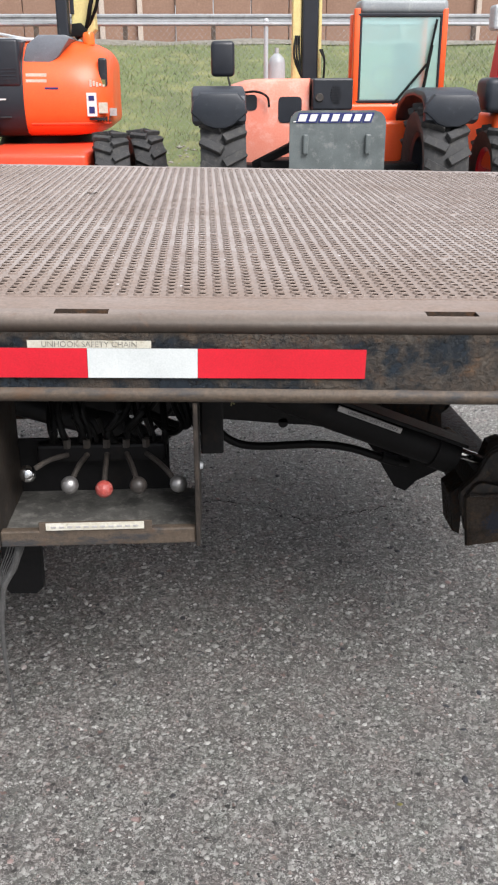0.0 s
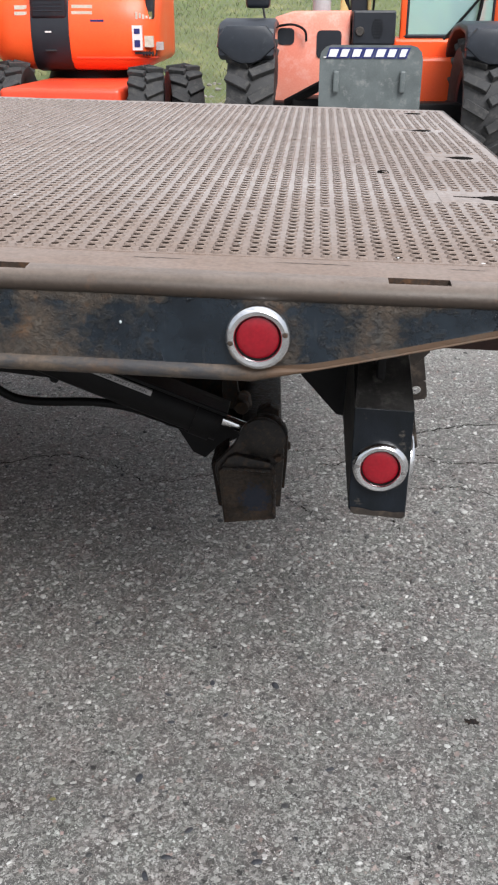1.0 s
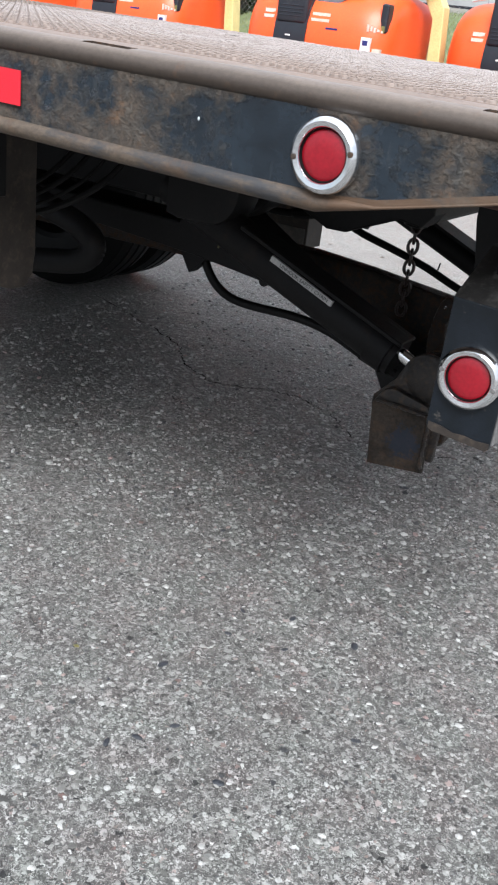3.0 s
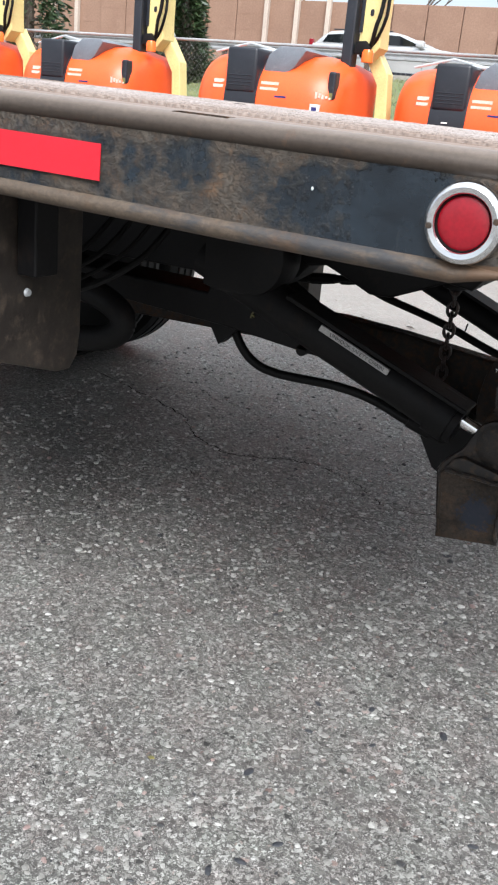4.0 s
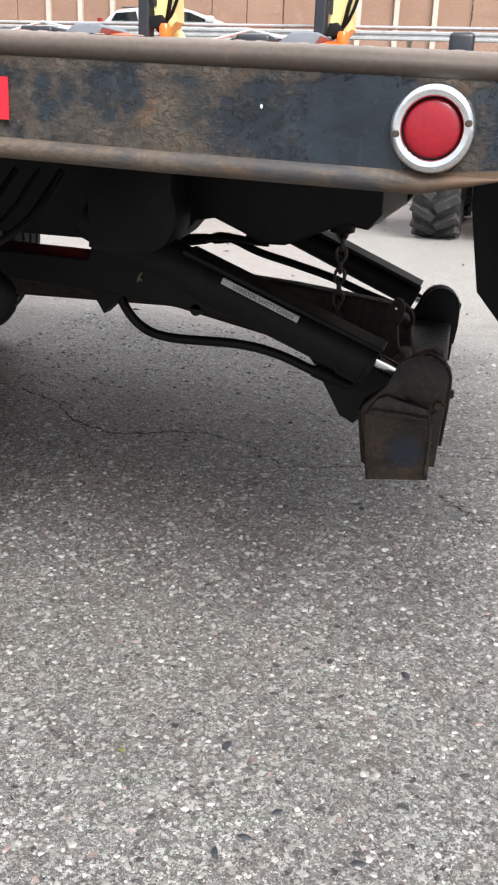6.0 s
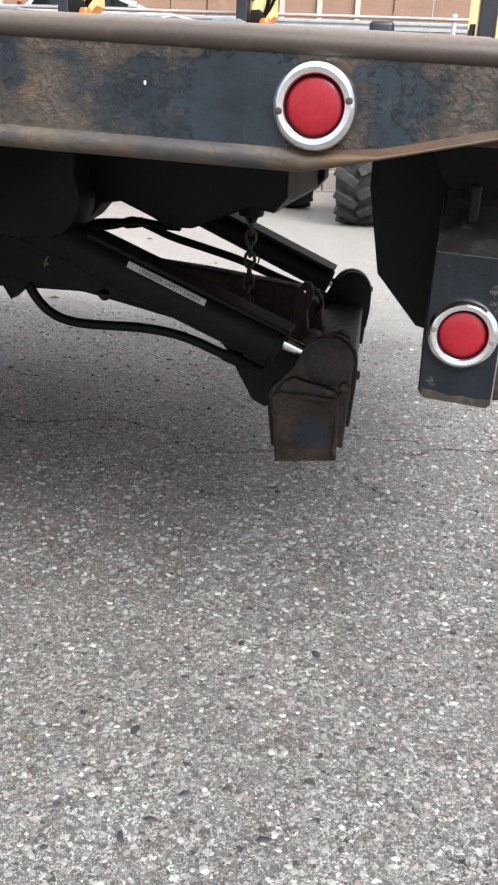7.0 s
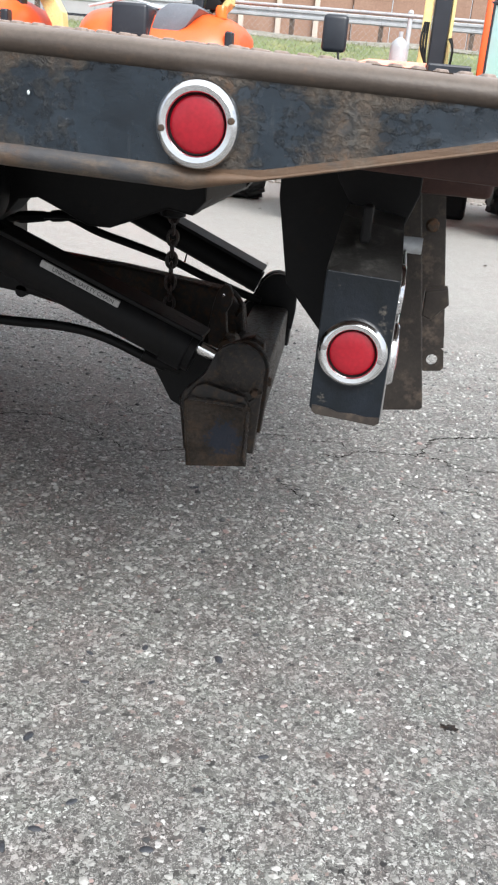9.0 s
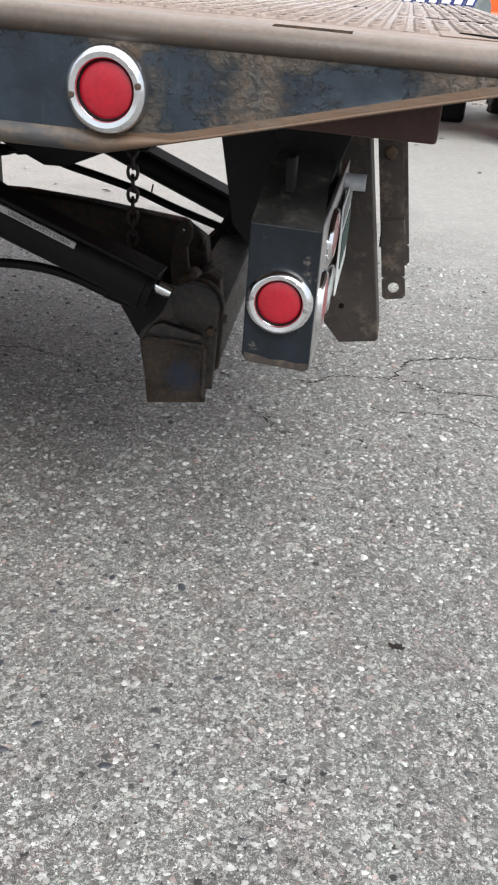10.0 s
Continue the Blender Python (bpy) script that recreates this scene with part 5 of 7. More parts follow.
def red_machine():
    M = thing("compact_loader", "red and grey loader parked beside the telehandler", "loader", at=(3.3, 9.0, 0))
    bm = B()
    box(bm, -0.35, 0.6, 0.0, 1.6, 0.5, 1.12, 0.06, 3)
    part("body", bm, ORANGE, M, "red body", True)
    bm = B()
    box(bm, -0.5, 0.1, -0.15, 0.3, 1.12, 1.48, 0.07, 3)
    part("grey_head", bm, FENDER, M, smooth=True)
    bm = B()
    prism(bm, [(-0.38, 1.45), (-0.15, 1.45), (-0.02, 1.95), (-0.1, 2.15), (-0.32, 1.95)], -0.05, 0.25, bevel=0.02)
    part("arm", bm, TAPERED, M, "red steel arm")
    bm = B()
    box(bm, -0.45, -0.2, -0.02, 0.2, 1.95, 2.2, 0.03)
    part("lamp_housing", bm, GALV, M)
    wheel(M, (-0.25, 0.1, 0.435), 0.565, 0.36, 15, TAPERED, 0, 0.045)
    wheel(M, (0.75, 0.1, 0.435), 0.565, 0.36, 15, TAPERED, 0, 0.045)


red_machine()


# ---- the flatbed truck ----
TRUCK = thing("flatbed_tow_truck", "flatbed tow truck with dusty brown deck and chipped dark rail", "tow truck")
DECK_POSE = Matrix.Translation((0, 0, 1.066)) @ Matrix.Rotation(0.0115, 4, "X") @ Matrix.Rotation(0.0227, 4, "Y")
X0, X1, WIDE = -5.4, 1.062, 2.49
SLOTS = [(-1.72, -1.632), (-1.115, -1.028), (-0.512, -0.425), (0.100, 0.187), (0.702, 0.789)]


def T(name, bm, mat, parent=None, label="", smooth=False, kind="", deck=False):
    """A part of the truck; deck: given in the deck's own frame, whose zero is the near edge of its top."""
    if deck:
        bmesh.ops.transform(bm, matrix=DECK_POSE, verts=bm.verts)
    return part(name, bm, mat, parent or TRUCK, label, smooth, kind)


def low(x):
    """Height of the rail's lower edge, which climbs toward the rear."""
    return min(-0.029, -0.1515 - 0.004 * min(1.0, max(0.0, (x + 0.2) / 0.4)) + max(0.0, x - 0.515) * 0.241)


def bent(x):
    """How far the rounded lip has flattened past the bend."""
    return min(1.0, max(0.0, (x - 0.50) / 0.10))


def strip(profile, xs, flip=1):
    """A sheet of a given cross section, drawn along the deck; profile(x) gives (y, z) points."""
    bm = B()
    rows = [[bm.verts.new((x, y, z)) for y, z in profile(x)] for x in xs]
    for a, b in zip(rows, rows[1:]):
        for i in range(len(a) - 1):
            f = (a[i], b[i], b[i + 1], a[i + 1])
            bm.faces.new(f if flip > 0 else f[::-1])
    return bm


def side_rail(side):
    mirror = Matrix.Identity(4) if side == 0 else Matrix.Translation((0, WIDE, 0)) @ Matrix.Diagonal((1, -1, 1, 1))
    xs = [X0 + (0.5 - X0) * i / 60 for i in range(61)] + [0.515] + [0.515 + (X1 - 0.515) * i / 20 for i in range(1, 21)]

    def put(name, bm, mat, label):
        bmesh.ops.transform(bm, matrix=mirror, verts=bm.verts)
        bmesh.ops.recalc_face_normals(bm, faces=bm.faces)
        T(name, bm, mat, None, label, True, deck=True)

    def wavy(x):
        return 0.0012 * math.sin(x * 9.0) + 0.0008 * math.sin(x * 23 + 1)

    def face(x):
        b = low(x)
        w = wavy(x)
        return [(0.002 + w, -0.030), (0.001 + w, min(-0.031, max(-0.06, b * 0.45 - 0.012))), (0.002 + w, min(-0.032, max(-0.09, b * 0.7 - 0.008))), (0.001 + w, min(-0.033, b + 0.026 - 0.014 * bent(x)))]

    put("rail_web", strip(face, xs), RAIL, "dark blue-black chipped rail web")

    def lip(x):
        b, w = low(x), wavy(x)
        r = 0.014 - 0.012 * bent(x)
        pts = [(0.001 + w, b + 0.028 - 0.016 * bent(x))]
        pts += [(0.008 - 0.006 * bent(x) - (r + 0.001) * math.sin(radians(a)) + w, b + r + r * math.cos(radians(a))) for a in (20, 45, 70, 90, 115, 140, 165, 180)]
        return pts + [(0.06, b), (0.06, b + 0.008)]

    put("rail_lip", strip(lip, xs), LIP, "rust-brown rounded lower lip")

    def under(x, a0, a1, steps):
        """The front and underside of the bullnose, up to its foremost point."""
        return [(0.0113 + wavy(x) - 0.0148 * math.cos(radians(a)), -0.0200 + 0.0148 * math.sin(radians(a))) for a in np.linspace(a0, a1, steps)]

    def over(x, a0, a1, steps):
        """The wide upper curve that runs on into the flange."""
        return [(0.0225 + wavy(x) - 0.026 * math.cos(radians(a)), -0.0200 + 0.0188 * math.sin(radians(a))) for a in np.linspace(a0, a1, steps)]

    def nose(x):
        return [(0.003 + wavy(x), -0.0350)] + under(x, -66, -8, 6) + over(x, 0, 68, 10)

    def shoulder(x):
        return over(x, 68, 88, 4) + [(0.0225 + wavy(x), -0.0012), (0.037, -0.0009)]

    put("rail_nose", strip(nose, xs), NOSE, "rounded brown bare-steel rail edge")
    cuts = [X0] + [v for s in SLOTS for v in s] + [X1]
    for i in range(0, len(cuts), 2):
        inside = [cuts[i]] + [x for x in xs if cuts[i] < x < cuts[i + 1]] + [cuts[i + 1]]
        put("rail_shoulder", strip(shoulder, inside), NOSE, "dusty shoulder of the rail, painted paler as if lit")
    # flat flange behind the slots
    bm = B()

    def fall(y):
        """The flange droops a little towards the rail."""
        return float(np.interp(y, (0.0128, 0.0225, 0.037, 0.086, 0.118), (-0.0026, -0.0012, -0.0009, -0.0002, 0.0)))

    def quad(x0, x1, y0, y1, bm):
        bm.faces.new([bm.verts.new(p) for p in ((x0, y0, fall(y0)), (x1, y0, fall(y0)), (x1, y1, fall(y1)), (x0, y1, fall(y1)))])

    quad(X0, X1, 0.086, 0.118, bm)
    quad(X0, X1, 0.037, 0.086, bm)
    put("rail_flange", bm, DECK, "flat dusty flange with open slots")
    for a, b in SLOTS:
        bm = B()
        ring = [(a, 0.0128), (b, 0.0128), (b, 0.037), (a, 0.037)]
        for k in range(4):
            p, q = ring[k], ring[(k + 1) % 4]
            bm.faces.new([bm.verts.new(v) for v in ((p[0], p[1], fall(p[1])), (q[0], q[1], fall(q[1])), (q[0], q[1], -0.030), (p[0], p[1], -0.030))])
        put("slot_wall", bm, RUST, "rusty inner edge of a slot")
    bm = B()
    box(bm, X0, X1 - 0.01, 0.006, 0.12, -0.030, -0.024)
    put("slot_backing", bm, SLOTRUST, "rusty steel below the slots")


side_rail(0)
side_rail(1)

bm = B()
box(bm, X0, X1, 0.118, WIDE - 0.118, -0.008, 0.001)
T("deck_plate", bm, DECK, None, "brown dusty deck plate", deck=True)
bm = B()
box(bm, X1 - 0.004, X1 + 0.012, 0.03, WIDE - 0.03, -0.032, 0.0, 0.004)
T("rear_edge", bm, EDGE, None, "bare steel rear edge", True, deck=True)

PATCHES = [(0.885, 1.005, 0.095, 0.195), (0.845, 1.0, 0.605, 0.715), (0.895, 1.01, 1.15, 1.265), (0.835, 0.965, 1.74, 1.80), (0.885, 0.985, 2.23, 2.33)]


def studs():
    """The raised, pierced grip studs of the deck, row by row."""
    def ring(n, r, z):
        return [(r * math.cos(2 * math.pi * k / n), r * math.sin(2 * math.pi * k / n), z) for k in range(n)]

    fine = ring(10, 0.0102, 0.0004) + ring(10, 0.0082, 0.0046) + ring(10, 0.0064, 0.0057) + ring(10, 0.0057, 0.0017)
    coarse = ring(6, 0.0100, 0.0004) + ring(6, 0.0068, 0.0054) + ring(6, 0.0054, 0.0017)

    def patch(n, rings):
        f = []
        for a in range(rings - 1):
            for k in range(n):
                j = (k + 1) % n
                f.append((a * n + k, a * n + j, (a + 1) * n + j, (a + 1) * n + k))
        f.append(tuple((rings - 1) * n + k for k in range(n)))
        return f

    kinds = ((fine, patch(10, 4)), (coarse, patch(6, 3)))
    verts, faces, mats = [], [], []
    step = 0.0277
    nx, ny = int((1.03 - X0 - 0.1) / step), int((2.36 - 0.137) / step)
    for i in range(nx):
        x = 1.03 - i * step
        for j in range(ny + 1):
            y = 0.133 + j * step
            if any(a - 0.01 < x < b + 0.01 and c - 0.01 < y < d + 0.01 for a, b, c, d in PATCHES):
                continue
            if random.random() < 0.006:
                continue
            v, f = kinds[0 if x > -1.5 else 1]
            s, tall = random.uniform(0.9, 1.06), random.uniform(0.8, 1.05)
            dx, dy, o = random.uniform(-0.0007, 0.0007), random.uniform(-0.0007, 0.0007), len(verts)
            verts += [(x + dx + p[0] * s, y + dy + p[1] * s, p[2] * tall) for p in v]
            faces += [tuple(o + k for k in q) for q in f]
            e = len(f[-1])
            # sides and hole walls take the browns with shade painted in
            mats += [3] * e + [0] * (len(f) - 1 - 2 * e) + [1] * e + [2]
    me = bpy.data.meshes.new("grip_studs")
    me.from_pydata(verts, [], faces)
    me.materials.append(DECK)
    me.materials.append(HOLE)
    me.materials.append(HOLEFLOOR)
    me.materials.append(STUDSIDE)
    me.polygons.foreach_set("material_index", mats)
    me.transform(DECK_POSE)
    ob = new("grip_studs", me)
    ob.parent = TRUCK
    tagged(ob, "rows of raised pierced grip studs", kind="stuff")


studs()

for k, (a, b, c, d) in enumerate(PATCHES):
    bm = B()
    box(bm, a, b, c, d, 0.0, 0.0022, 0.0008, 1)
    p = T("key_plate", bm, DECK, None, "smooth steel plate with a keyhole slot", deck=True)
    # flat near-black sheet on the plate stands in for the open slot
    bm = B()
    cy = (c + d) / 2
    if k == 0:
        prism(bm, [(0.909, 0.158), (0.929, 0.156), (0.941, 0.143), (0.956, 0.140), (0.972, 0.144), (0.984, 0.130), (0.986, 0.112), (0.968, 0.101), (0.943, 0.100), (0.935, 0.122), (0.922, 0.140)], -0.0038, -0.0024, Matrix.Rotation(radians(-90), 4, "X"))
    else:
        prism(bm, [(a + 0.03, cy + 0.002), (b - 0.075, cy - 0.004), (b - 0.068, cy - 0.018), (b - 0.045, cy - 0.027), (b - 0.024, cy - 0.022), (b - 0.014, cy - 0.004), (b - 0.026, cy + 0.016), (b - 0.048, cy + 0.018), (b - 0.068, cy + 0.006), (b - 0.078, cy + 0.001)], -0.0038, -0.0024, Matrix.Rotation(radians(-90), 4, "X"))
    part("slot", bm if not bmesh.ops.transform(bm, matrix=DECK_POSE, verts=bm.verts) else bm, NEARBLACK, p, "dark open slot")
for x0, x1, y in ((0.537, 0.654, 0.091), (0.325, 0.418, 0.090), (0.795, 0.85, 0.092), (0.985, 1.045, 0.090)):
    bm = B()
    ys = [y + random.uniform(-0.0012, 0.0012) for _ in range(13)]
    ws = [0.0] + [random.uniform(0.0003, 0.0013) for _ in range(11)] + [0.0]
    rows = [(bm.verts.new((x0 + (x1 - x0) * k / 12, ys[k] - ws[k], 0.0006)), bm.verts.new((x0 + (x1 - x0) * k / 12, ys[k] + ws[k] + 0.0001, 0.0006))) for k in range(13)]
    for p, q in zip(rows, rows[1:]):
        bm.faces.new((p[0], q[0], q[1], p[1]))
    T("seam", bm, DARKPLATE, None, "dark weld seam", deck=True)
bm = B()
lathe(bm, [(0.0, 0.004), (0.012, 0.004), (0.014, 0.0)], pose(0.75, 0.94, 0.001), 12)
T("plug", bm, NEARBLACK, None, "dark round plug in the deck", deck=True)

# pale flecks of paint and grit on the deck
rng = random.Random(9)
bm = B()
for _ in range(70):
    x, y, r = rng.uniform(-1.6, 1.0), rng.uniform(0.05, 2.3), rng.uniform(0.0012, 0.0034)
    ring = [bm.verts.new((x + r * rng.uniform(0.5, 1.3) * math.cos(a), y + r * rng.uniform(0.5, 1.3) * math.sin(a), 0.0056)) for a in (0, 1.1, 2.2, 3.2, 4.2, 5.3)]
    bm.faces.new(ring)
T("white_flecks", bm, WHITEPAINT, None, "pale flecks of paint and grit", kind="stuff", deck=True)
for x, y, a in ((-0.62, 1.5, 30),):
    bm = B()
    prism(bm, [(-0.018, -0.004), (0.004, -0.007), (0.02, 0.002), (0.006, 0.006), (-0.012, 0.005)], -0.0062, -0.005, Matrix.Translation((x, y, 0)) @ Matrix.Rotation(radians(a), 4, "Z") @ Matrix.Rotation(radians(-90), 4, "X"))
    T("burnt_spot", bm, NEARBLACK, None, "small dark torn spot", deck=True)

# cross members below the deck
for x in (-5.0, -4.4, -3.8, -3.2, -2.6, -2.0, -1.4, -0.8, -0.25):
    bm = B()
    box(bm, x - 0.04, x + 0.04, 0.06, WIDE - 0.06, -0.11, -0.010)
    T("cross_member", bm, BLACK, None, "black cross member", deck=True)
bm = B()
box(bm, 0.60, 0.90, 0.07, WIDE - 0.07, -0.115, -0.06, 0.004)
T("rear_cross_beam", bm, REDBROWN, None, "rusty brown rear cross beam", deck=True)
bm = B()
box(bm, 0.56, 0.929, 0.755, 1.735, 0.862, 0.985, 0.014, 3)
T("tail_crossbox", bm, REDBROWN, None, "red-brown painted crossbox", True)
BELLY = ([(-0.13, 0.692), (-0.084, 0.722), (-0.058, 0.752), (-0.014, 0.760), (0.045, 0.736), (0.10, 0.711), (0.15, 0.712), (0.21, 0.737)], [(-0.13, 0.705), (-0.077, 0.743), (0.21, 0.737)])
for y0, belly in zip((0.88, 1.53), BELLY):
    bm = B()
    prism(bm, [(-5.4, 0.93), (-5.4, 0.72)] + belly + [ (0.276, 0.765), (0.33, 0.757), (0.358, 0.79), (0.356, 0.96), (-5.4, 1.0)], y0, y0 + 0.09, bevel=0.006)
    T("chassis_rail", bm, BLACK, None, "black chassis rail")
    bm = B()
    box(bm, X0, 0.95, y0 - 0.02, y0 + 0.11, -0.13, -0.012, 0.004)
    T("bed_runner", bm, BLACK, None, "black bed runner", deck=True)
bm = B()
box(bm, -0.1, 0.34, 0.96, 1.54, 0.76, 0.92, 0.01)
T("tail_housing", bm, BLACK, None, "black tail housing")

# tape and writing on the rail
for x0, x1, mat, lab in ((-0.86, -0.459, TAPERED, "red"), (-0.459, -0.279, TAPEWHITE, "white"), (-0.279, 0.0, TAPERED, "red")):
    bm = B()
    prism(bm, [(x0, -0.106), (x1 - 0.0006, -0.106), (x1 - 0.0006, -0.056), (x0, -0.056)], -0.0045, -0.003)
    T("reflective_tape", bm, mat, None, lab + " reflective tape", deck=True)
bm = B()
prism(bm, [(-0.555, -0.0555), (-0.355, -0.0555), (-0.355, -0.043), (-0.555, -0.043)], -0.0042, -0.003)
d = T("decal_strip", bm, DECAL, None, "yellowed notice strip", deck=True)


def lettering(words, size, m, mat, parent, label):
    """Words in the built-in letters, as a thin mesh."""
    cu = bpy.data.curves.new("lettering", "FONT")
    cu.body, cu.size, cu.extrude, cu.align_x, cu.align_y = words, size, 0.0003, "CENTER", "CENTER"
    tmp = bpy.data.objects.new("lettering_curve", cu)
    me = bpy.data.meshes.new_from_object(tmp)
    bpy.data.objects.remove(tmp)
    me.name = "lettering"
    me.transform(m)
    me.materials.clear()
    me.materials.append(mat)
    ob = new("lettering", me)
    ob.parent = parent
    return tagged(ob, label)


lettering("UNHOOK SAFETY CHAIN", 0.0135, DECK_POSE @ Matrix.Translation((-0.455, -0.0046, -0.0495)) @ Matrix.Rotation(radians(90), 4, "X"), FADEDINK, d, "faded black capitals")


def marker_light(p, way, r, tilt, screw=RUST):
    """A round red marker light in a chrome ring with two screws."""
    m = facing(p, way)
    bm = B()
    lathe(bm, [(r * 0.655, 0.003), (r * 0.67, 0.009), (r * 0.72, 0.0125), (r * 0.84, 0.0135), (r * 0.95, 0.010), (r, 0.003), (r, -0.004)], m, 48)
    ring = T("marker_light", bm, CHROME, None, "round red marker light in a chrome ring", True)
    bm = B()
    lathe(bm, [(r * 0.665, 0.002), (r * 0.64, 0.0055), (r * 0.55, 0.0075), (r * 0.3, 0.0085), (0.0, 0.0088)], m, 40)
    T("lens", bm, REDLENS, ring, "plain red lens", True)
    bm = B()
    lathe(bm, [(r * 0.672, 0.0100), (r * 0.64, 0.0062)], m, 40)
    T("seal", bm, RUBBER, ring, "dark seal")
    for a in (tilt, tilt + 180):
        bm = B()
        q = m @ Vector((r * 0.82 * math.cos(radians(a)), r * 0.82 * math.sin(radians(a)), 0.0128))
        lathe(bm, [(0.0, 0.002), (0.003, 0.0018), (0.0042, 0.0)], facing(q, way), 10)
        T("screw", bm, screw, ring, "small screw head", True)


bm = B()
lathe(bm, [(0.0, 0.0016), (0.0010, 0.0012), (0.0017, 0.0)], facing((0.323, -0.0005, 0.987), (0, -1, 0)) @ Matrix.Diagonal((1.0, 1.6, 1, 1)), 10)
T("paint_drop", bm, TAPEWHITE, None, "small white paint drop", True)
marker_light((0.521, -0.0035, 0.971), (0, -1, 0), 0.0480, 10)

STRAPGREY = worn("grey_webbing", (0.085, 0.084, 0.082), (0.055, 0.054, 0.053), (0.13, 0.13, 0.125), 40, 200)
TRAYSTEEL = worn("dusty_tray_steel", (0.20, 0.197, 0.18), (0.10, 0.097, 0.09), (0.34, 0.33, 0.30), 18, 120, (0.5, 0.68), (0.28, 0.5), 0.45)
# ---- control box under the rail ----
bm = B()
prism(bm, [(-0.648, 0.90), (-0.640, 0.90), (-0.640, 0.652), (-0.648, 0.652)], 0.014, 0.235)
BOX = T("control_box", bm, DARKPLATE, None, "open dusty steel control box below the rail")
bm = B()
prism(bm, [(0.005, 0.92), (0.005, 0.648), (0.26, 0.570), (0.295, 0.570), (0.318, 0.595), (0.325, 0.64), (0.325, 0.92)], -0.292, -0.284, Matrix(((0, 1, 0, 0), (1, 0, 0, 0), (0, 0, 1, 0), (0, 0, 0, 1))), 0.002)
T("side_plate", bm, DARKPLATE, BOX, "dusty brown-grey side plate, lower corner rounded")
for z in (0.735, 0.79):
    bm = B()
    lathe(bm, [(0.0, 0.007), (0.006, 0.006), (0.008, 0.0)], facing((-0.284, 0.17, z), (1, 0, 0)), 10)
    T("bolt", bm, GALV, BOX, "bright bolt head", True)
bm = B()
box(bm, -0.640, -0.292, 0.03, 0.226, 0.655, 0.663, 0.001)
T("tray", bm, TRAYSTEEL, BOX, "dusty grey tray")
bm = B()
box(bm, -0.639, -0.292, 0.012, 0.030, 0.651, 0.682, 0.003)
box(bm, -0.57, -0.37, 0.0117, 0.016, 0.676, 0.6985, 0.001)
T("tray_front", bm, LIP, BOX, "rusty tray edge")
bm = B()
box(bm, -0.557, -0.384, 0.0085, 0.0115, 0.6845, 0.6975)
s = T("decal_strip", bm, DECAL, BOX, "pale notice strip")
for k in range(11):
    bm = B()
    box(bm, -0.548 + k * 0.0145, -0.539 + k * 0.0145, 0.0070, 0.0084, 0.6895, 0.6925)
    part("bar", bm, DECALGREY, s, "faint print bar")
bm = B()
box(bm, -0.640, -0.345, 0.2262, 0.234, 0.655, 0.775, 0.002)
T("back_plate", bm, BLACK, BOX, "black back plate behind the tray")
bm = B()
box(bm, -0.60, -0.35, 0.196, 0.226, 0.735, 0.772, 0.006)
T("valve_block", bm, BLACK, BOX, "black valve block")
for k in range(5):
    bm = B()
    tube(bm, [(-0.54 + 0.038 * k, 0.2, 0.765), (-0.54 + 0.038 * k, 0.2, 0.782)], 0.008, 6)
    T("port", bm, GREYSTEEL, BOX, "small steel hose port")
KNOBS = (((-0.601, 0.11, 0.752), CHROME, "chrome"), ((-0.526, 0.11, 0.727), SATIN, "dusty grey"), ((-0.463, 0.11, 0.717), KNOBRED, "faded red"), ((-0.399, 0.11, 0.723), GREYSTEEL, "dusty dark"), ((-0.324, 0.11, 0.724), SATIN, "dull chrome"))
for k, (p, mat, lab) in enumerate(KNOBS):
    base = Vector((-0.54 + k * 0.038, 0.197, 0.752))
    bm = B()
    tube(bm, curve([base, (base + Vector(p)) / 2 + Vector((0, 0, 0.006)), p]), 0.0052, 8)
    lever = T("lever", bm, GREYSTEEL, BOX, "thin steel lever", True)
    bm = B()
    bmesh.ops.create_uvsphere(bm, u_segments=16, v_segments=10, radius=0.0165, matrix=Matrix.Translation(p))
    T("knob", bm, mat, BOX, lab + " lever knob", True)
HOSES = [[(x, 0.215, 0.765), (x + random.uniform(-0.015, 0.015), 0.20, 0.80), (x + random.uniform(-0.03, 0.03), random.uniform(0.19, 0.26), 0.85), (x + random.uniform(-0.04, 0.04), 0.30, 0.94)] for x in (-0.575 + k * 0.0185 for k in range(13))]
HOSES += [[(-0.345 + 0.008 * k, 0.25, 0.94), (-0.335 + 0.01 * k, 0.24, 0.84 + 0.01 * k), (-0.318 + 0.006 * k, 0.25, 0.79), (-0.345, 0.27, 0.765 + 0.012 * k), (-0.39, 0.3, 0.80)] for k in range(3)]
HOSES += [[(x, 0.36, 0.77), (x + 0.03, 0.40, 0.70), (x + 0.12, 0.5, 0.76), (x + 0.16, 0.6, 0.86)] for x in (-0.55 + k * 0.05 for k in range(4))]
for line in HOSES:
    bm = B()
    tube(bm, curve(line), random.uniform(0.0042, 0.009), 8)
    T("hose", bm, RUBBER, BOX, "black hydraulic hose", True)
bm = B()
box(bm, -0.281, -0.238, 0.14, 0.20, 0.77, 0.92, 0.004)
T("hanger", bm, BLACK, BOX, "black hanger bracket")
bm = B()
cord = curve([(-0.612, 0.055, 0.655), (-0.617, 0.05, 0.63), (-0.631, 0.05, 0.589), (-0.653, 0.05, 0.547), (-0.664, 0.05, 0.477), (-0.667, 0.05, 0.404), (-0.664, 0.05, 0.329), (-0.658, 0.05, 0.262)])
tube(bm, cord, [0.006 * (1 - k / len(cord)) + 0.0022 for k in range(len(cord))], 8)
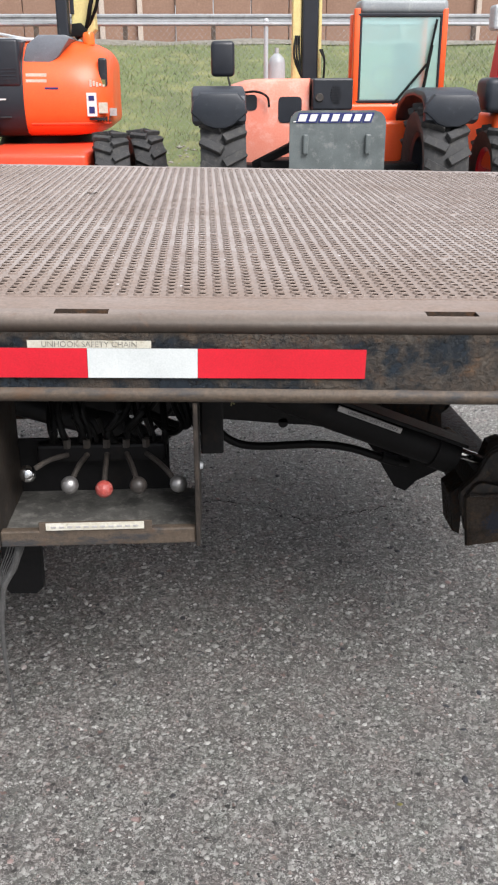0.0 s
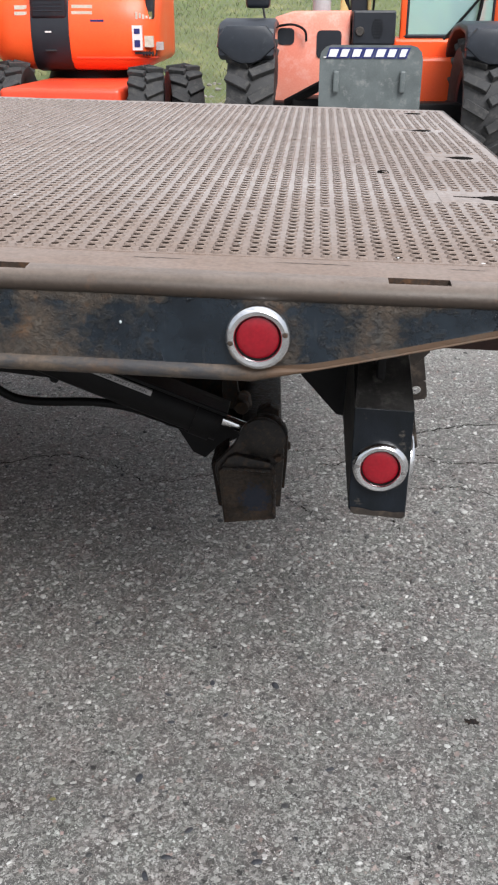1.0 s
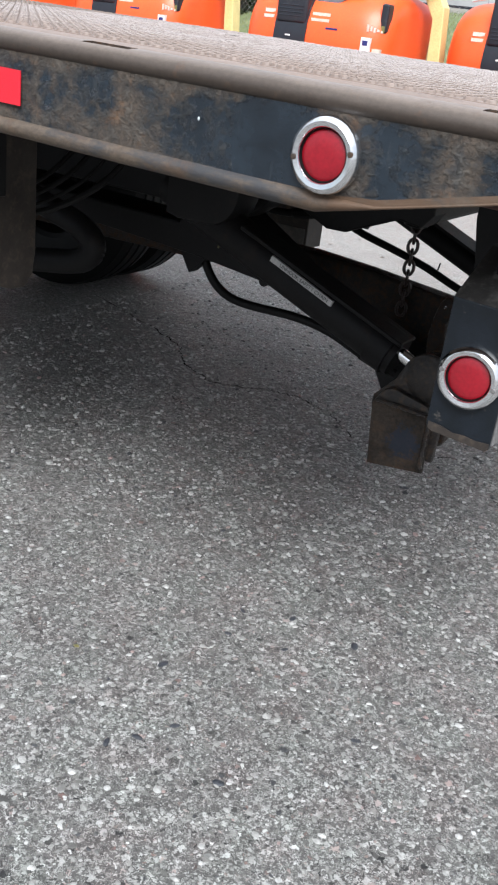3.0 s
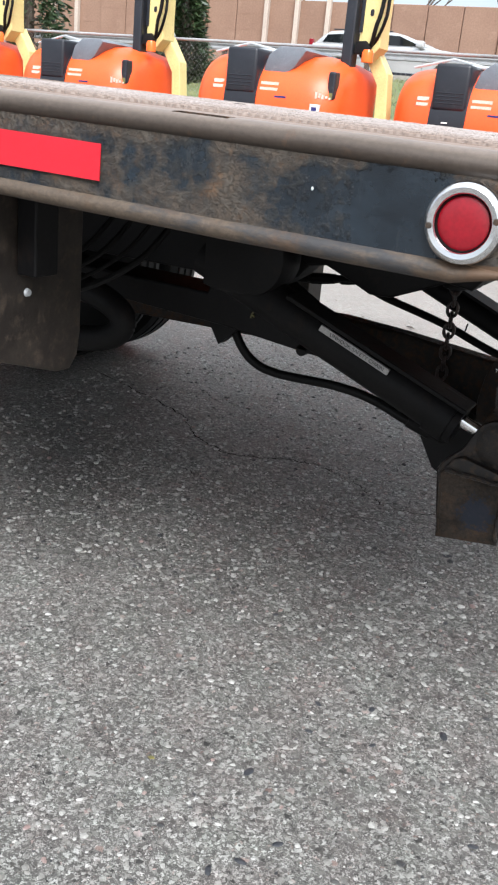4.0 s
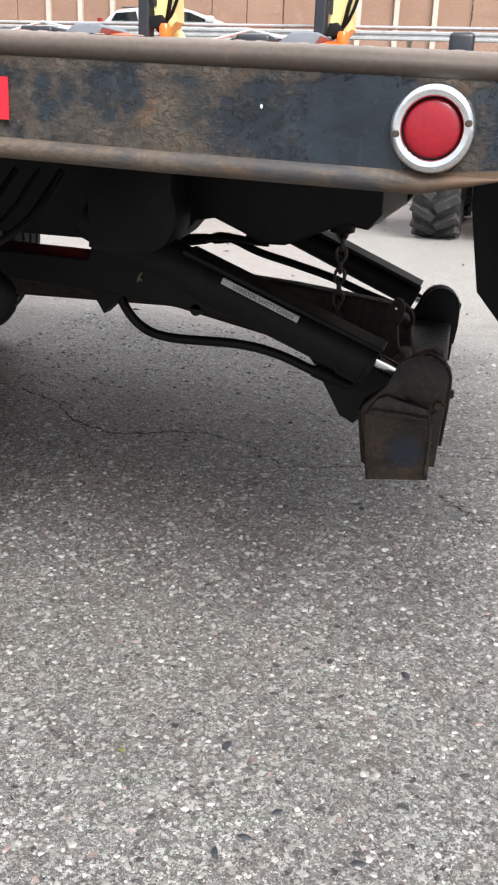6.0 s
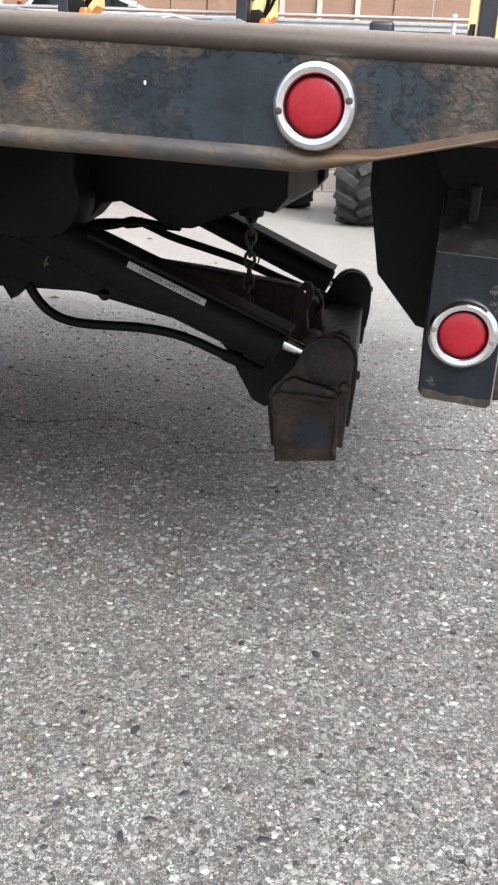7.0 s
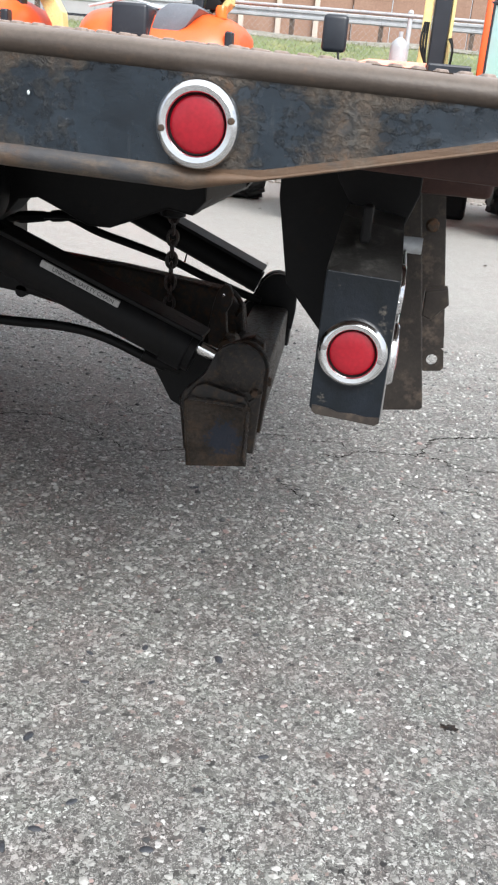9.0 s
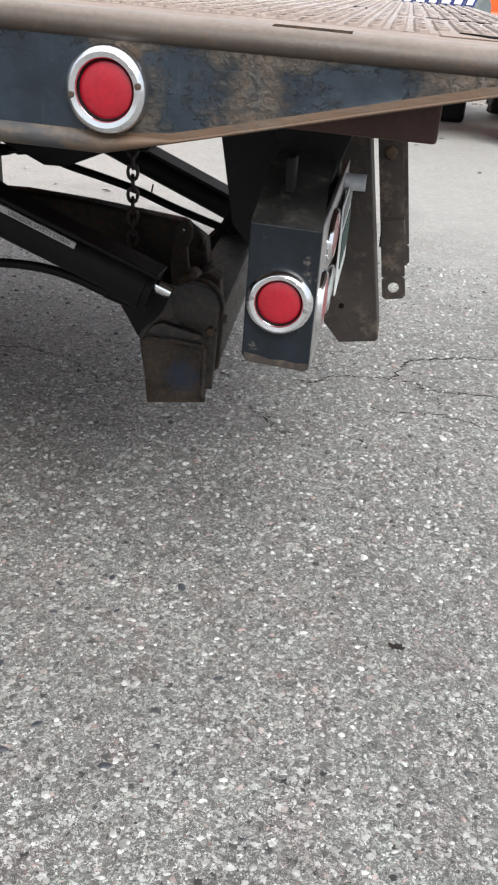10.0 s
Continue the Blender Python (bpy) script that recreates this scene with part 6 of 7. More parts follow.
for k in range(7):
    tube(bm, curve([(-0.606 - 0.004 * k, 0.05, 0.652), (-0.612 - 0.005 * k, 0.048, 0.62), (-0.640 - 0.003 * k, 0.05, 0.572), (-0.655, 0.05, 0.535 - 0.006 * k)]), 0.0011, 5)
T("strap", bm, STRAPGREY, BOX, "grey frayed hanging strap", True)

bm = B()
prism(bm, [(-0.70, 0.66), (-0.70, 0.435), (-0.69, 0.422), (-0.635, 0.420), (-0.620, 0.435), (-0.616, 0.66)], 0.234, 0.262, bevel=0.004)
T("hanger", bm, BLACK, BOX, "black bracket hanging behind the tray")

bm = B()
box(bm, -0.90, -0.612, 2.17, 2.30, 0.36, 0.95, 0.004)
far_box = T("far_side_box", bm, DARKPLATE, None, "grimy grey steel box on the far side")
bm = B()
box(bm, -0.89, -0.622, 2.1655, 2.1695, 0.38, 0.44, 0.001)
T("flange", bm, GREYSTEEL, far_box, "folded steel flange")

# ---- rear wheels ----
def road_wheel(y, x=-1.74, r=0.47):
    bm = B()
    w = 0.13
    lathe(bm, [(r * 0.55, -w), (r * 0.7, -w * 1.05), (r * 0.9, -w), (r * 0.98, -w * 0.8), (r, -w * 0.5), (r * 0.985, -w * 0.45), (r * 0.985, -w * 0.38), (r, -w * 0.35), (r, -0.01), (r * 0.985, -0.006), (r * 0.985, 0.006), (r, 0.01), (r, w * 0.35), (r * 0.985, w * 0.38), (r * 0.985, w * 0.45), (r, w * 0.5), (r * 0.98, w * 0.8), (r * 0.9, w), (r * 0.7, w * 1.05), (r * 0.55, w)], facing((x, y, r), (0, 1, 0)), 44)
    t = T("road_wheel", bm, RUBBER, None, "black road tyre", True)
    bm = B()
    for way in (-1, 1):
        lathe(bm, [(0.0, 0.06), (0.1, 0.06), (0.12, 0.0), (0.2, -0.02), (0.24, w * 0.9), (r * 0.56, w)], facing((x, y, r), (0, way, 0)), 28)
    T("rim", bm, BLACK, t, smooth=True)


for y in (0.22, 0.52, 2.02, 2.32):
    road_wheel(y)
bm = B()
tube(bm, [(-1.74, 0.3, 0.47), (-1.74, 2.2, 0.47)], 0.07, 14)
bmesh.ops.create_uvsphere(bm, u_segments=18, v_segments=12, radius=0.2, matrix=Matrix.Translation((-1.74, 1.25, 0.47)))
T("rear_axle", bm, BLACK, None, smooth=True)

# ---- wheel lift under the tail ----
LIFT = T("wheel_lift", prism(B(), [(-1.5, 0.63), (-1.5, 0.665), (-0.44, 0.645), (-0.335, 0.642), (-0.30, 0.735), (-0.25, 0.735), (-0.006, 0.597), (0.06, 0.533), (-0.039, 0.539), (-0.292, 0.565), (-1.5, 0.63)], 0.90, 1.05, bevel=0.006), BLACK, None, "black hydraulic wheel lift, folded")
bm = B()
tube(bm, [(-0.26, 0.755, 0.758), (0.06, 0.755, 0.626), (0.385, 0.755, 0.498)], 0.047, 18)
tube(bm, [(0.325, 0.755, 0.522), (0.37, 0.755, 0.504)], 0.053, 18)
arm = T("lift_cylinder", bm, BLACK, LIFT, "black hydraulic cylinder", True)
bm = B()
box(bm, -0.04, 0.42, 0.70, 0.78, 0.036, 0.046, 0.002, 1, Matrix.Translation((0, 0, 0.655)) @ Matrix.Rotation(radians(21.3), 4, "Y") @ Matrix.Translation((0, 0, 0)))
T("cover_plate", bm, BLACK, LIFT, "black cover plate")
bm = B()
prism(bm, [(0.14, 0.50), (0.179, 0.464), (0.221, 0.41), (0.24, 0.374), (0.282, 0.302), (0.316, 0.285), (0.349, 0.318), (0.43, 0.36), (0.43, 0.40), (0.30, 0.455)], 0.99, 1.07, bevel=0.004)
T("gusset", bm, BLACK, LIFT)
bm = B()
tube(bm, [(0.34, 0.742, 0.534), (0.50, 0.738, 0.471)], 0.0145, 16)
T("rod", bm, ROD, LIFT, "bright polished rod", True)
ang = math.atan2(0.653 - 0.587, 0.228 - 0.063)
STK = Matrix.Translation((0.1455, 0.707, 0.6215)) @ Matrix.Rotation(ang, 4, "Y")
bm = B()
box(bm, -0.089, 0.089, -0.0015, 0.0, -0.0068, 0.0068, m=STK)
box(bm, -0.089, 0.089, 0.0, 0.006, -0.0068, 0.0068, m=STK)
st = T("sticker", bm, DECALGREY, LIFT, "grey safety sticker")
lettering("UNHOOK SAFETY CHAIN", 0.0122, STK @ Matrix.Translation((0.008, -0.0022, 0)) @ Matrix.Rotation(radians(90), 4, "X"), INK, LIFT, "black capitals on a grey sticker")

# centre boom and far cylinder
bm = B()
prism(bm, [(-1.3, 0.48), (-1.3, 0.575), (-0.5, 0.592), (-0.05, 0.598), (0.12, 0.586), (0.36, 0.560), (0.42, 0.52), (0.44, 0.40), (0.30, 0.40), (-0.2, 0.50)], 1.12, 1.18, bevel=0.008)
T("centre_boom", bm, DARKRUST, LIFT, "dark rusty centre boom")
bm = B()
tube(bm, [(-0.25, 1.73, 0.735), (0.375, 1.73, 0.470)], 0.036, 16)
box(bm, -0.28, 0.42, 1.68, 1.78, -0.004, 0.006, m=Matrix.Translation((0, 0, 0.675)) @ Matrix.Rotation(radians(23), 4, "Y"))
T("lift_cylinder", bm, BLACK, LIFT, "black hydraulic cylinder", True)
bm = B()
tube(bm, [(0.37, 1.73, 0.475), (0.45, 1.73, 0.44)], 0.014, 12)
T("rod", bm, ROD, LIFT, "bright polished rod", True)


def end_plate(y0, y1, dx=0.0, foot=0.33):
    """The pivot plate at an end of the crossbar: a sloping shoulder up to a round head."""
    pts = [(0.404 + dx, foot), (0.384 + dx, 0.418), (0.386 + dx, 0.437), (0.428 + dx, 0.483)]
    pts += [(0.493 + dx + 0.053 * math.cos(radians(a)), 0.500 + 0.053 * math.sin(radians(a))) for a in (168, 150, 130, 110, 90, 70, 50, 30, 12, 0)]
    pts += [(0.546 + dx, 0.45), (0.540 + dx, foot)]
    bm = B()
    prism(bm, pts, y0, y1, bevel=0.004)
    return bm


T("end_plate", end_plate(0.655, 0.675, -0.004, 0.326), ENDSTEEL, LIFT, "rusty dark pivot plate", True)
T("end_plate", end_plate(0.675, 0.700, 0.004, 0.366), DARKRUST, LIFT, "rusty dark inner pivot plate", True)
bm = B()
lathe(bm, [(0.0, 0.009), (0.016, 0.0086), (0.032, 0.0066), (0.044, 0.0032), (0.051, 0.0)], facing((0.495, 0.656, 0.502), (0, -1, 0)), 26)
T("pivot_boss", bm, ENDSTEEL, LIFT, "dark domed pivot head", True)
bm = B()
for a, b in (((0.470, 0.478), (0.520, 0.436)), ((0.520, 0.436), (0.545, 0.462))):
    tube(bm, [Vector((a[0], 0.654, a[1])).lerp(Vector((b[0], 0.652, b[1])), k / 6) + Vector((0, 0, 0.0012 * (k % 2))) for k in range(7)], 0.0022, 7)
T("weld_seam", bm, ENDSTEEL, LIFT, "rough raised weld seam", True)
bm = B()
prism(bm, [(0.392, 0.432), (0.520, 0.432), (0.512, 0.452), (0.43, 0.470), (0.412, 0.462)], 0.636, 0.657, bevel=0.007)
T("shoulder", bm, ENDSTEEL, LIFT, "brown sloping shoulder above the bar end", True)
# square bar end, its cap welded on with a bead
bm = B()
prism(bm, [(0.402, 0.288), (0.526, 0.304), (0.525, 0.424), (0.516, 0.436), (0.402, 0.441), (0.389, 0.428)], 0.630, 0.656, bevel=0.009)
end = T("crossbar_end", bm, BLOCKEND, LIFT, "brown rusty crossbar end", True)
bm = B()
prism(bm, [(0.409, 0.297), (0.518, 0.311), (0.517, 0.419), (0.510, 0.426), (0.406, 0.430), (0.399, 0.423)], 0.6282, 0.632, bevel=0.0022)
T("end_cap", bm, BLOCKEND, end, "rusty end cap with the last blue paint", True)
bead = []
for a, b in (((0.400, 0.437), (0.512, 0.4335)), ((0.5215, 0.423), (0.5225, 0.318))):
    bead.append([(a[0] + (b[0] - a[0]) * k / 14 + random.uniform(-0.0012, 0.0012), 0.632 + random.uniform(-0.002, 0.0015), a[1] + (b[1] - a[1]) * k / 14 + random.uniform(-0.0012, 0.0012)) for k in range(15)])
for line in bead:
    bm = B()
    tube(bm, line, [random.uniform(0.0030, 0.0052) for _ in line], 7)
    T("weld_bead", bm, ENDSTEEL, end, "lumpy rusty weld bead", True)
bm = B()
prism(bm, [(0.366, 0.412), (0.382, 0.300), (0.402, 0.290), (0.402, 0.44)], 0.70, 0.80, bevel=0.003)
T("side_stop", bm, DARKRUST, LIFT, "dark rusty stop plate")
bm = B()
box(bm, 0.436, 0.537, 0.70, 1.45, 0.345, 0.462, 0.010)
for v in bm.verts:
    v.co.x -= 0.036 * (v.co.y - 0.70) / 0.75
T("crossbar", bm, ENDSTEEL, LIFT, "rusty brown crossbar", True)
bm = B()
prism(bm, [(0.455, 0.46), (0.53, 0.46), (0.525, 0.53), (0.505, 0.542), (0.475, 0.53)], 0.76, 0.80, bevel=0.005)
T("pivot_lug", bm, DARKRUST, LIFT, "rusty pivot lug", True)
T("end_plate", end_plate(1.45, 1.475, -0.026, 0.40), BLACK, LIFT, "black far pivot plate", True)
T("end_plate", end_plate(1.475, 1.52, -0.034, 0.345), BLACK, LIFT, "black far pivot plate", True)
for p, way in (((0.530, 0.6545, 0.457), (0, -1, 0)), ((0.547, 0.688, 0.474), (1, 0, 0)), ((0.512, 1.49, 0.502), (1, 0, 0))):
    bm = B()
    lathe(bm, [(0.0, 0.010), (0.008, 0.009), (0.0115, 0.0)], facing(p, way), 6)
    T("bolt", bm, RUST, LIFT, "rusty hexagonal bolt head")
# the hook that the safety chain belongs to, and the rod's clevis
bm = B()
ears = [(0.365, 0.50), (0.372, 0.552), (0.381, 0.585), (0.394, 0.600), (0.408, 0.598), (0.417, 0.582), (0.414, 0.555), (0.404, 0.535), (0.408, 0.50), (0.414, 0.47), (0.40, 0.44), (0.37, 0.44)]
prism(bm, ears, 0.975, 1.0, bevel=0.005)
T("hook", bm, DARKRUST, LIFT, "dark rusty cast hook", True)
# Bright disc added in place of light showing through the hook's hole.
bm = B()
lathe(bm, [(0.0, 0.004), (0.0035, 0.0035), (0.0045, 0.0)], facing((0.396, 0.974, 0.577), (0, -1, 0)), 12)
T("pin", bm, ROD, LIFT, "small bright disc for light through the hook", True)
bm = B()
prism(bm, [(0.40, 0.46), (0.435, 0.452), (0.448, 0.47), (0.44, 0.49), (0.415, 0.497)], 0.92, 0.96, bevel=0.005)
lathe(bm, [(0.0, 0.03), (0.017, 0.03), (0.019, 0.026), (0.019, -0.05), (0.0, -0.05)], facing((0.424, 0.93, 0.475), (0, -1, 0)), 14)
T("clevis", bm, RUST, LIFT, "rusty clevis with a pin", True)
bm = B()
tube(bm, curve([(0.405, 0.99, 0.59), (0.425, 1.0, 0.572), (0.432, 1.02, 0.545), (0.420, 1.04, 0.52)]), 0.006, 8)
T("latch", bm, DARKRUST, LIFT, smooth=True)


def hose(points, r, lab="black hydraulic hose"):
    bm = B()
    tube(bm, curve(points, 10), r, 10)
    T("hose", bm, RUBBER, LIFT, lab, True)


hose([(-0.295, 0.95, 0.62), (-0.256, 0.93, 0.541), (-0.208, 0.93, 0.487), (-0.133, 0.93, 0.466), (0.029, 0.93, 0.468), (0.13, 0.93, 0.455), (0.231, 0.93, 0.421), (0.309, 0.96, 0.39)], 0.0118)
bm = B()
tube(bm, [(0.223, 0.93, 0.426), (0.276, 0.945, 0.403)], 0.0165, 12)
T("fitting", bm, BLACK, LIFT, smooth=True)
hose([(-0.47, 1.4, 0.63), (-0.324, 1.45, 0.622), (-0.272, 1.45, 0.635), (-0.212, 1.45, 0.637), (-0.173, 1.45, 0.649), (-0.126, 1.45, 0.637), (-0.057, 1.45, 0.611), (0.054, 1.45, 0.584), (0.156, 1.45, 0.557), (0.259, 1.45, 0.520), (0.42, 1.45, 0.47)], 0.0115)
hose([(-0.20, 1.40, 0.648), (-0.13, 1.40, 0.654), (-0.085, 1.40, 0.650), (-0.03, 1.40, 0.646)], 0.0095, "thin black hose")
for a, b, r in (((-0.30, 1.45, 0.627), (-0.215, 1.45, 0.638), 0.0175), ((-0.20, 1.45, 0.640), (-0.145, 1.45, 0.646), 0.0165), ((-0.085, 1.40, 0.652), (-0.018, 1.40, 0.647), 0.0145), ((-0.062, 1.40, 0.655), (-0.068, 1.40, 0.70), 0.011)):
    bm = B()
    tube(bm, [Vector(a), Vector(a).lerp(Vector(b), 0.12), Vector(a).lerp(Vector(b), 0.5), Vector(b)], [r * 0.8, r, r, r * 0.85], 8)
    T("fitting", bm, BLACK, LIFT, "black hose fitting")
for p, h in (((0.196, 1.45, 0.556), 0.022), ((0.262, 0.942, 0.425), 0.016)):
    bm = B()
    tube(bm, [p, (p[0] + 0.004, p[1], p[2] + h)], 0.0022, 6)
    T("cable_tie", bm, RUBBER, LIFT, "black cable tie end")
bm = B()
lathe(bm, [(0.0, 0.05), (0.012, 0.05), (0.014, 0.045), (0.014, 0.0), (0.0, 0.0)], facing((-0.060, 0.90, 0.545), (0, 1, 0)), 14)
T("stud", bm, BLACK, LIFT, smooth=True)
hose([(-0.42, 0.9, 0.72), (-0.30, 0.95, 0.70), (-0.22, 1.0, 0.73), (-0.18, 1.05, 0.80)], 0.008, "thin black hose")
hose([(-0.44, 0.95, 0.70), (-0.27, 1.0, 0.685), (-0.17, 1.05, 0.72), (-0.13, 1.1, 0.82)], 0.008, "thin black hose")

hose([(-0.50, 1.35, 0.60), (-0.37, 1.32, 0.605), (-0.31, 1.30, 0.64), (-0.285, 1.28, 0.70), (-0.28, 1.26, 0.80)], 0.009, "thin black hose")


def chain(x, y, z0, z1, n):
    bm = B()
    for k in range(n):
        z = z0 + (z1 - z0) * (k + 0.5) / n
        h = (z0 - z1) / n * 0.72
        m = Matrix.Translation((x, y, z)) @ Matrix.Rotation(radians(90 * (k % 2) + 20), 4, "Z")
        pts = [m @ Vector((0.012 * math.cos(a), 0, h * math.sin(a))) for a in np.linspace(0, 2 * math.pi, 15)]
        tube(bm, pts, 0.0045, 6, False)
    T("safety_chain", bm, CHAINSTEEL, LIFT, "rusty hanging safety chain", True)


chain(0.24, 1.1, 0.74, 0.50, 9)
bm = B()
lathe(bm, [(0.0, 0.0), (0.03, 0.01), (0.034, 0.03), (0.02, 0.05), (0.0, 0.055)], pose(0.238, 1.1, 0.715), 14)
T("chain_anchor", bm, BLACK, LIFT, smooth=True)
bm = B()
arc = [(-0.118 + 0.082 * math.cos(radians(a)), 0.778 + 0.086 * math.sin(radians(a))) for a in range(-90, 31, 15)]
prism(bm, [(-0.238, 0.915), (-0.238, 0.700), (-0.205, 0.692)] + arc + [(-0.047, 0.915)], 0.70, 0.80, bevel=0.012)
T("oil_tank", bm, BLACK, None, "black hydraulic oil tank with one rounded flank", True)
bm = B()
prism(bm, [(-0.335, 0.575), (-0.24, 0.565), (-0.297, 0.513)], 0.91, 0.95)
T("tab", bm, BLACK, LIFT)
bm = B()
tube(bm, curve([(-0.80, 0.72, 0.70), (-0.62, 0.69, 0.655), (-0.48, 0.68, 0.622), (-0.432, 0.68, 0.580), (-0.475, 0.68, 0.535), (-0.62, 0.69, 0.505), (-0.80, 0.72, 0.47)], 8), 0.032, 12)
T("suspension_loop", bm, BLACK, None, "black curved suspension loop", True)

# ---- tail light box ----
TAIL = T("tail_bracket", prism(B(), [(0.551, 0.935), (0.551, 0.849), (0.578, 0.70), (0.655, 0.612), (0.70, 0.602), (0.762, 0.605), (0.762, 0.95)], 0.56, 0.60, bevel=0.003), BLACK, None, "black tail bracket with lamps")
bm = B()
prism(bm, [(0.670, 0.614), (0.676, 0.606), (0.762, 0.600), (0.768, 0.604), (0.770, 0.800), (0.672, 0.804)], 0.1455, 0.152, bevel=0.002)
T("side_plate", bm, NAVY, TAIL, "dark blue-black side plate, scuffed")
bm = B()
prism(bm, [(0.674, 0.6085), (0.680, 0.6045), (0.762, 0.5985), (0.768, 0.603), (0.767, 0.611), (0.748, 0.6095), (0.73, 0.612), (0.712, 0.611), (0.694, 0.616), (0.674, 0.618)], 0.1440, 0.1453)
T("worn_edge", bm, DARKPLATE, TAIL, "scraped grey lower edge")
bm = B()
for a, b, c, d in (((0.672, 0.1455, 0.804), (0.770, 0.1455, 0.800), (0.766, 0.25, 0.850), (0.680, 0.25, 0.864)), ((0.680, 0.25, 0.864), (0.766, 0.25, 0.850), (0.766, 0.56, 0.862), (0.68, 0.56, 0.87)), ((0.67, 0.148, 0.61), (0.672, 0.148, 0.80), (0.68, 0.56, 0.86), (0.67, 0.56, 0.61))):
    bm.faces.new([bm.verts.new(v) for v in (a, b, c, d)])
bmesh.ops.solidify(bm, geom=bm.faces[:], thickness=0.003)
T("top_plate", bm, PLATESTEEL, TAIL, "dusty grey folded top plate")
bm = B()
box(bm, 0.7635, 0.7705, 0.153, 0.74, 0.605, 0.803, 0.0015, 1)
T("rear_panel", bm, SATIN, TAIL, "bright worn rear lamp panel")
bm = B()
prism(bm, [(0.70, 0.84), (0.76, 0.82), (0.785, 0.89), (0.785, 0.96), (0.64, 0.96), (0.66, 0.90)], 0.38, 0.42, bevel=0.003)
T("hanger", bm, BLACK, TAIL, "black hanger plate")
bm = B()
box(bm, 0.708, 0.722, 0.19, 0.225, 0.835, 0.885, 0.004)
T("clip", bm, BLACK, TAIL)
bm = B()
tube(bm, [(0.755, 0.62, 0.783), (0.808, 0.62, 0.783)], 0.015, 16)
T("stub_pipe", bm, GALV, TAIL, "short grey stub pipe", True)
marker_light((0.7195, 0.1445, 0.698), (0, -1, 0), 0.0472, 172, SATIN)


def rear_lamp(y, z, ry, rz, mat, lab):
    m = Matrix.Translation((0.7705, y, z)) @ Matrix(((0, 0, 1, 0), (1, 0, 0, 0), (0, 1, 0, 0), (0, 0, 0, 1))) @ Matrix.Diagonal((ry, rz, 1, 1))
    bm = B()
    lathe(bm, [(0.82, 0.003), (0.85, 0.007), (0.93, 0.008), (1.0, 0.003), (1.0, 0.0)], m, 32)
    ring = T("tail_lamp", bm, CHROME, TAIL, lab, True)
    bm = B()
    lathe(bm, [(0.84, 0.002), (0.80, 0.007), (0.45, 0.010), (0.0, 0.011)], m, 28)
    T("lens", bm, mat, TAIL, lab.replace("chrome-ringed ", "").replace(" lamp", " lens"), True)


rear_lamp(0.332, 0.755, 0.085, 0.036, REDLENS, "chrome-ringed red oval lamp")
rear_lamp(0.205, 0.688, 0.046, 0.044, REDLENS, "chrome-ringed red round lamp")
rear_lamp(0.335, 0.667, 0.080, 0.034, CLEARLENS, "chrome-ringed clear reversing lamp")
bm = B()
box(bm, 0.779, 0.782, 0.435, 0.705, 0.625, 0.775, 0.001, 1)
pl = T("licence_plate", bm, WHITEPAINT, TAIL, "white and pale blue licence plate")
for k in range(6):
    bm = B()
    box(bm, 0.782, 0.784, 0.462 + k * 0.039, 0.486 + k * 0.039, 0.665, 0.725)
    part("bar", bm, GREENINK, pl, "dark bar in place of a character")
bm = B()
box(bm, 0.782, 0.7832, 0.44, 0.70, 0.740, 0.770)
part("band", bm, SHIELD, pl, "pale blue-green band")

# plates below the tail
bm = B()
prism(bm, [(0.715, 0.487), (0.785, 0.407), (0.862, 0.418), (0.868, 0.424), (0.80, 0.86), (0.73, 0.86)], 0.81, 0.83, bevel=0.003)
prism(bm, [(0.845, 0.418), (0.868, 0.424), (0.80, 0.86), (0.78, 0.86)], 0.83, 0.94, bevel=0.003)
guide = T("guide_plate", bm, DARKPLATE, None, "grimy brown-grey guide plate")
# flat near-black disc stands in for the bolt hole
bm = B()
lathe(bm, [(0.0, 0.001), (0.006, 0.001), (0.006, 0.0)], facing((0.782, 0.8095, 0.49), (0, -1, 0)), 12)
T("hole", bm, NEARBLACK, guide, "small dark bolt hole")


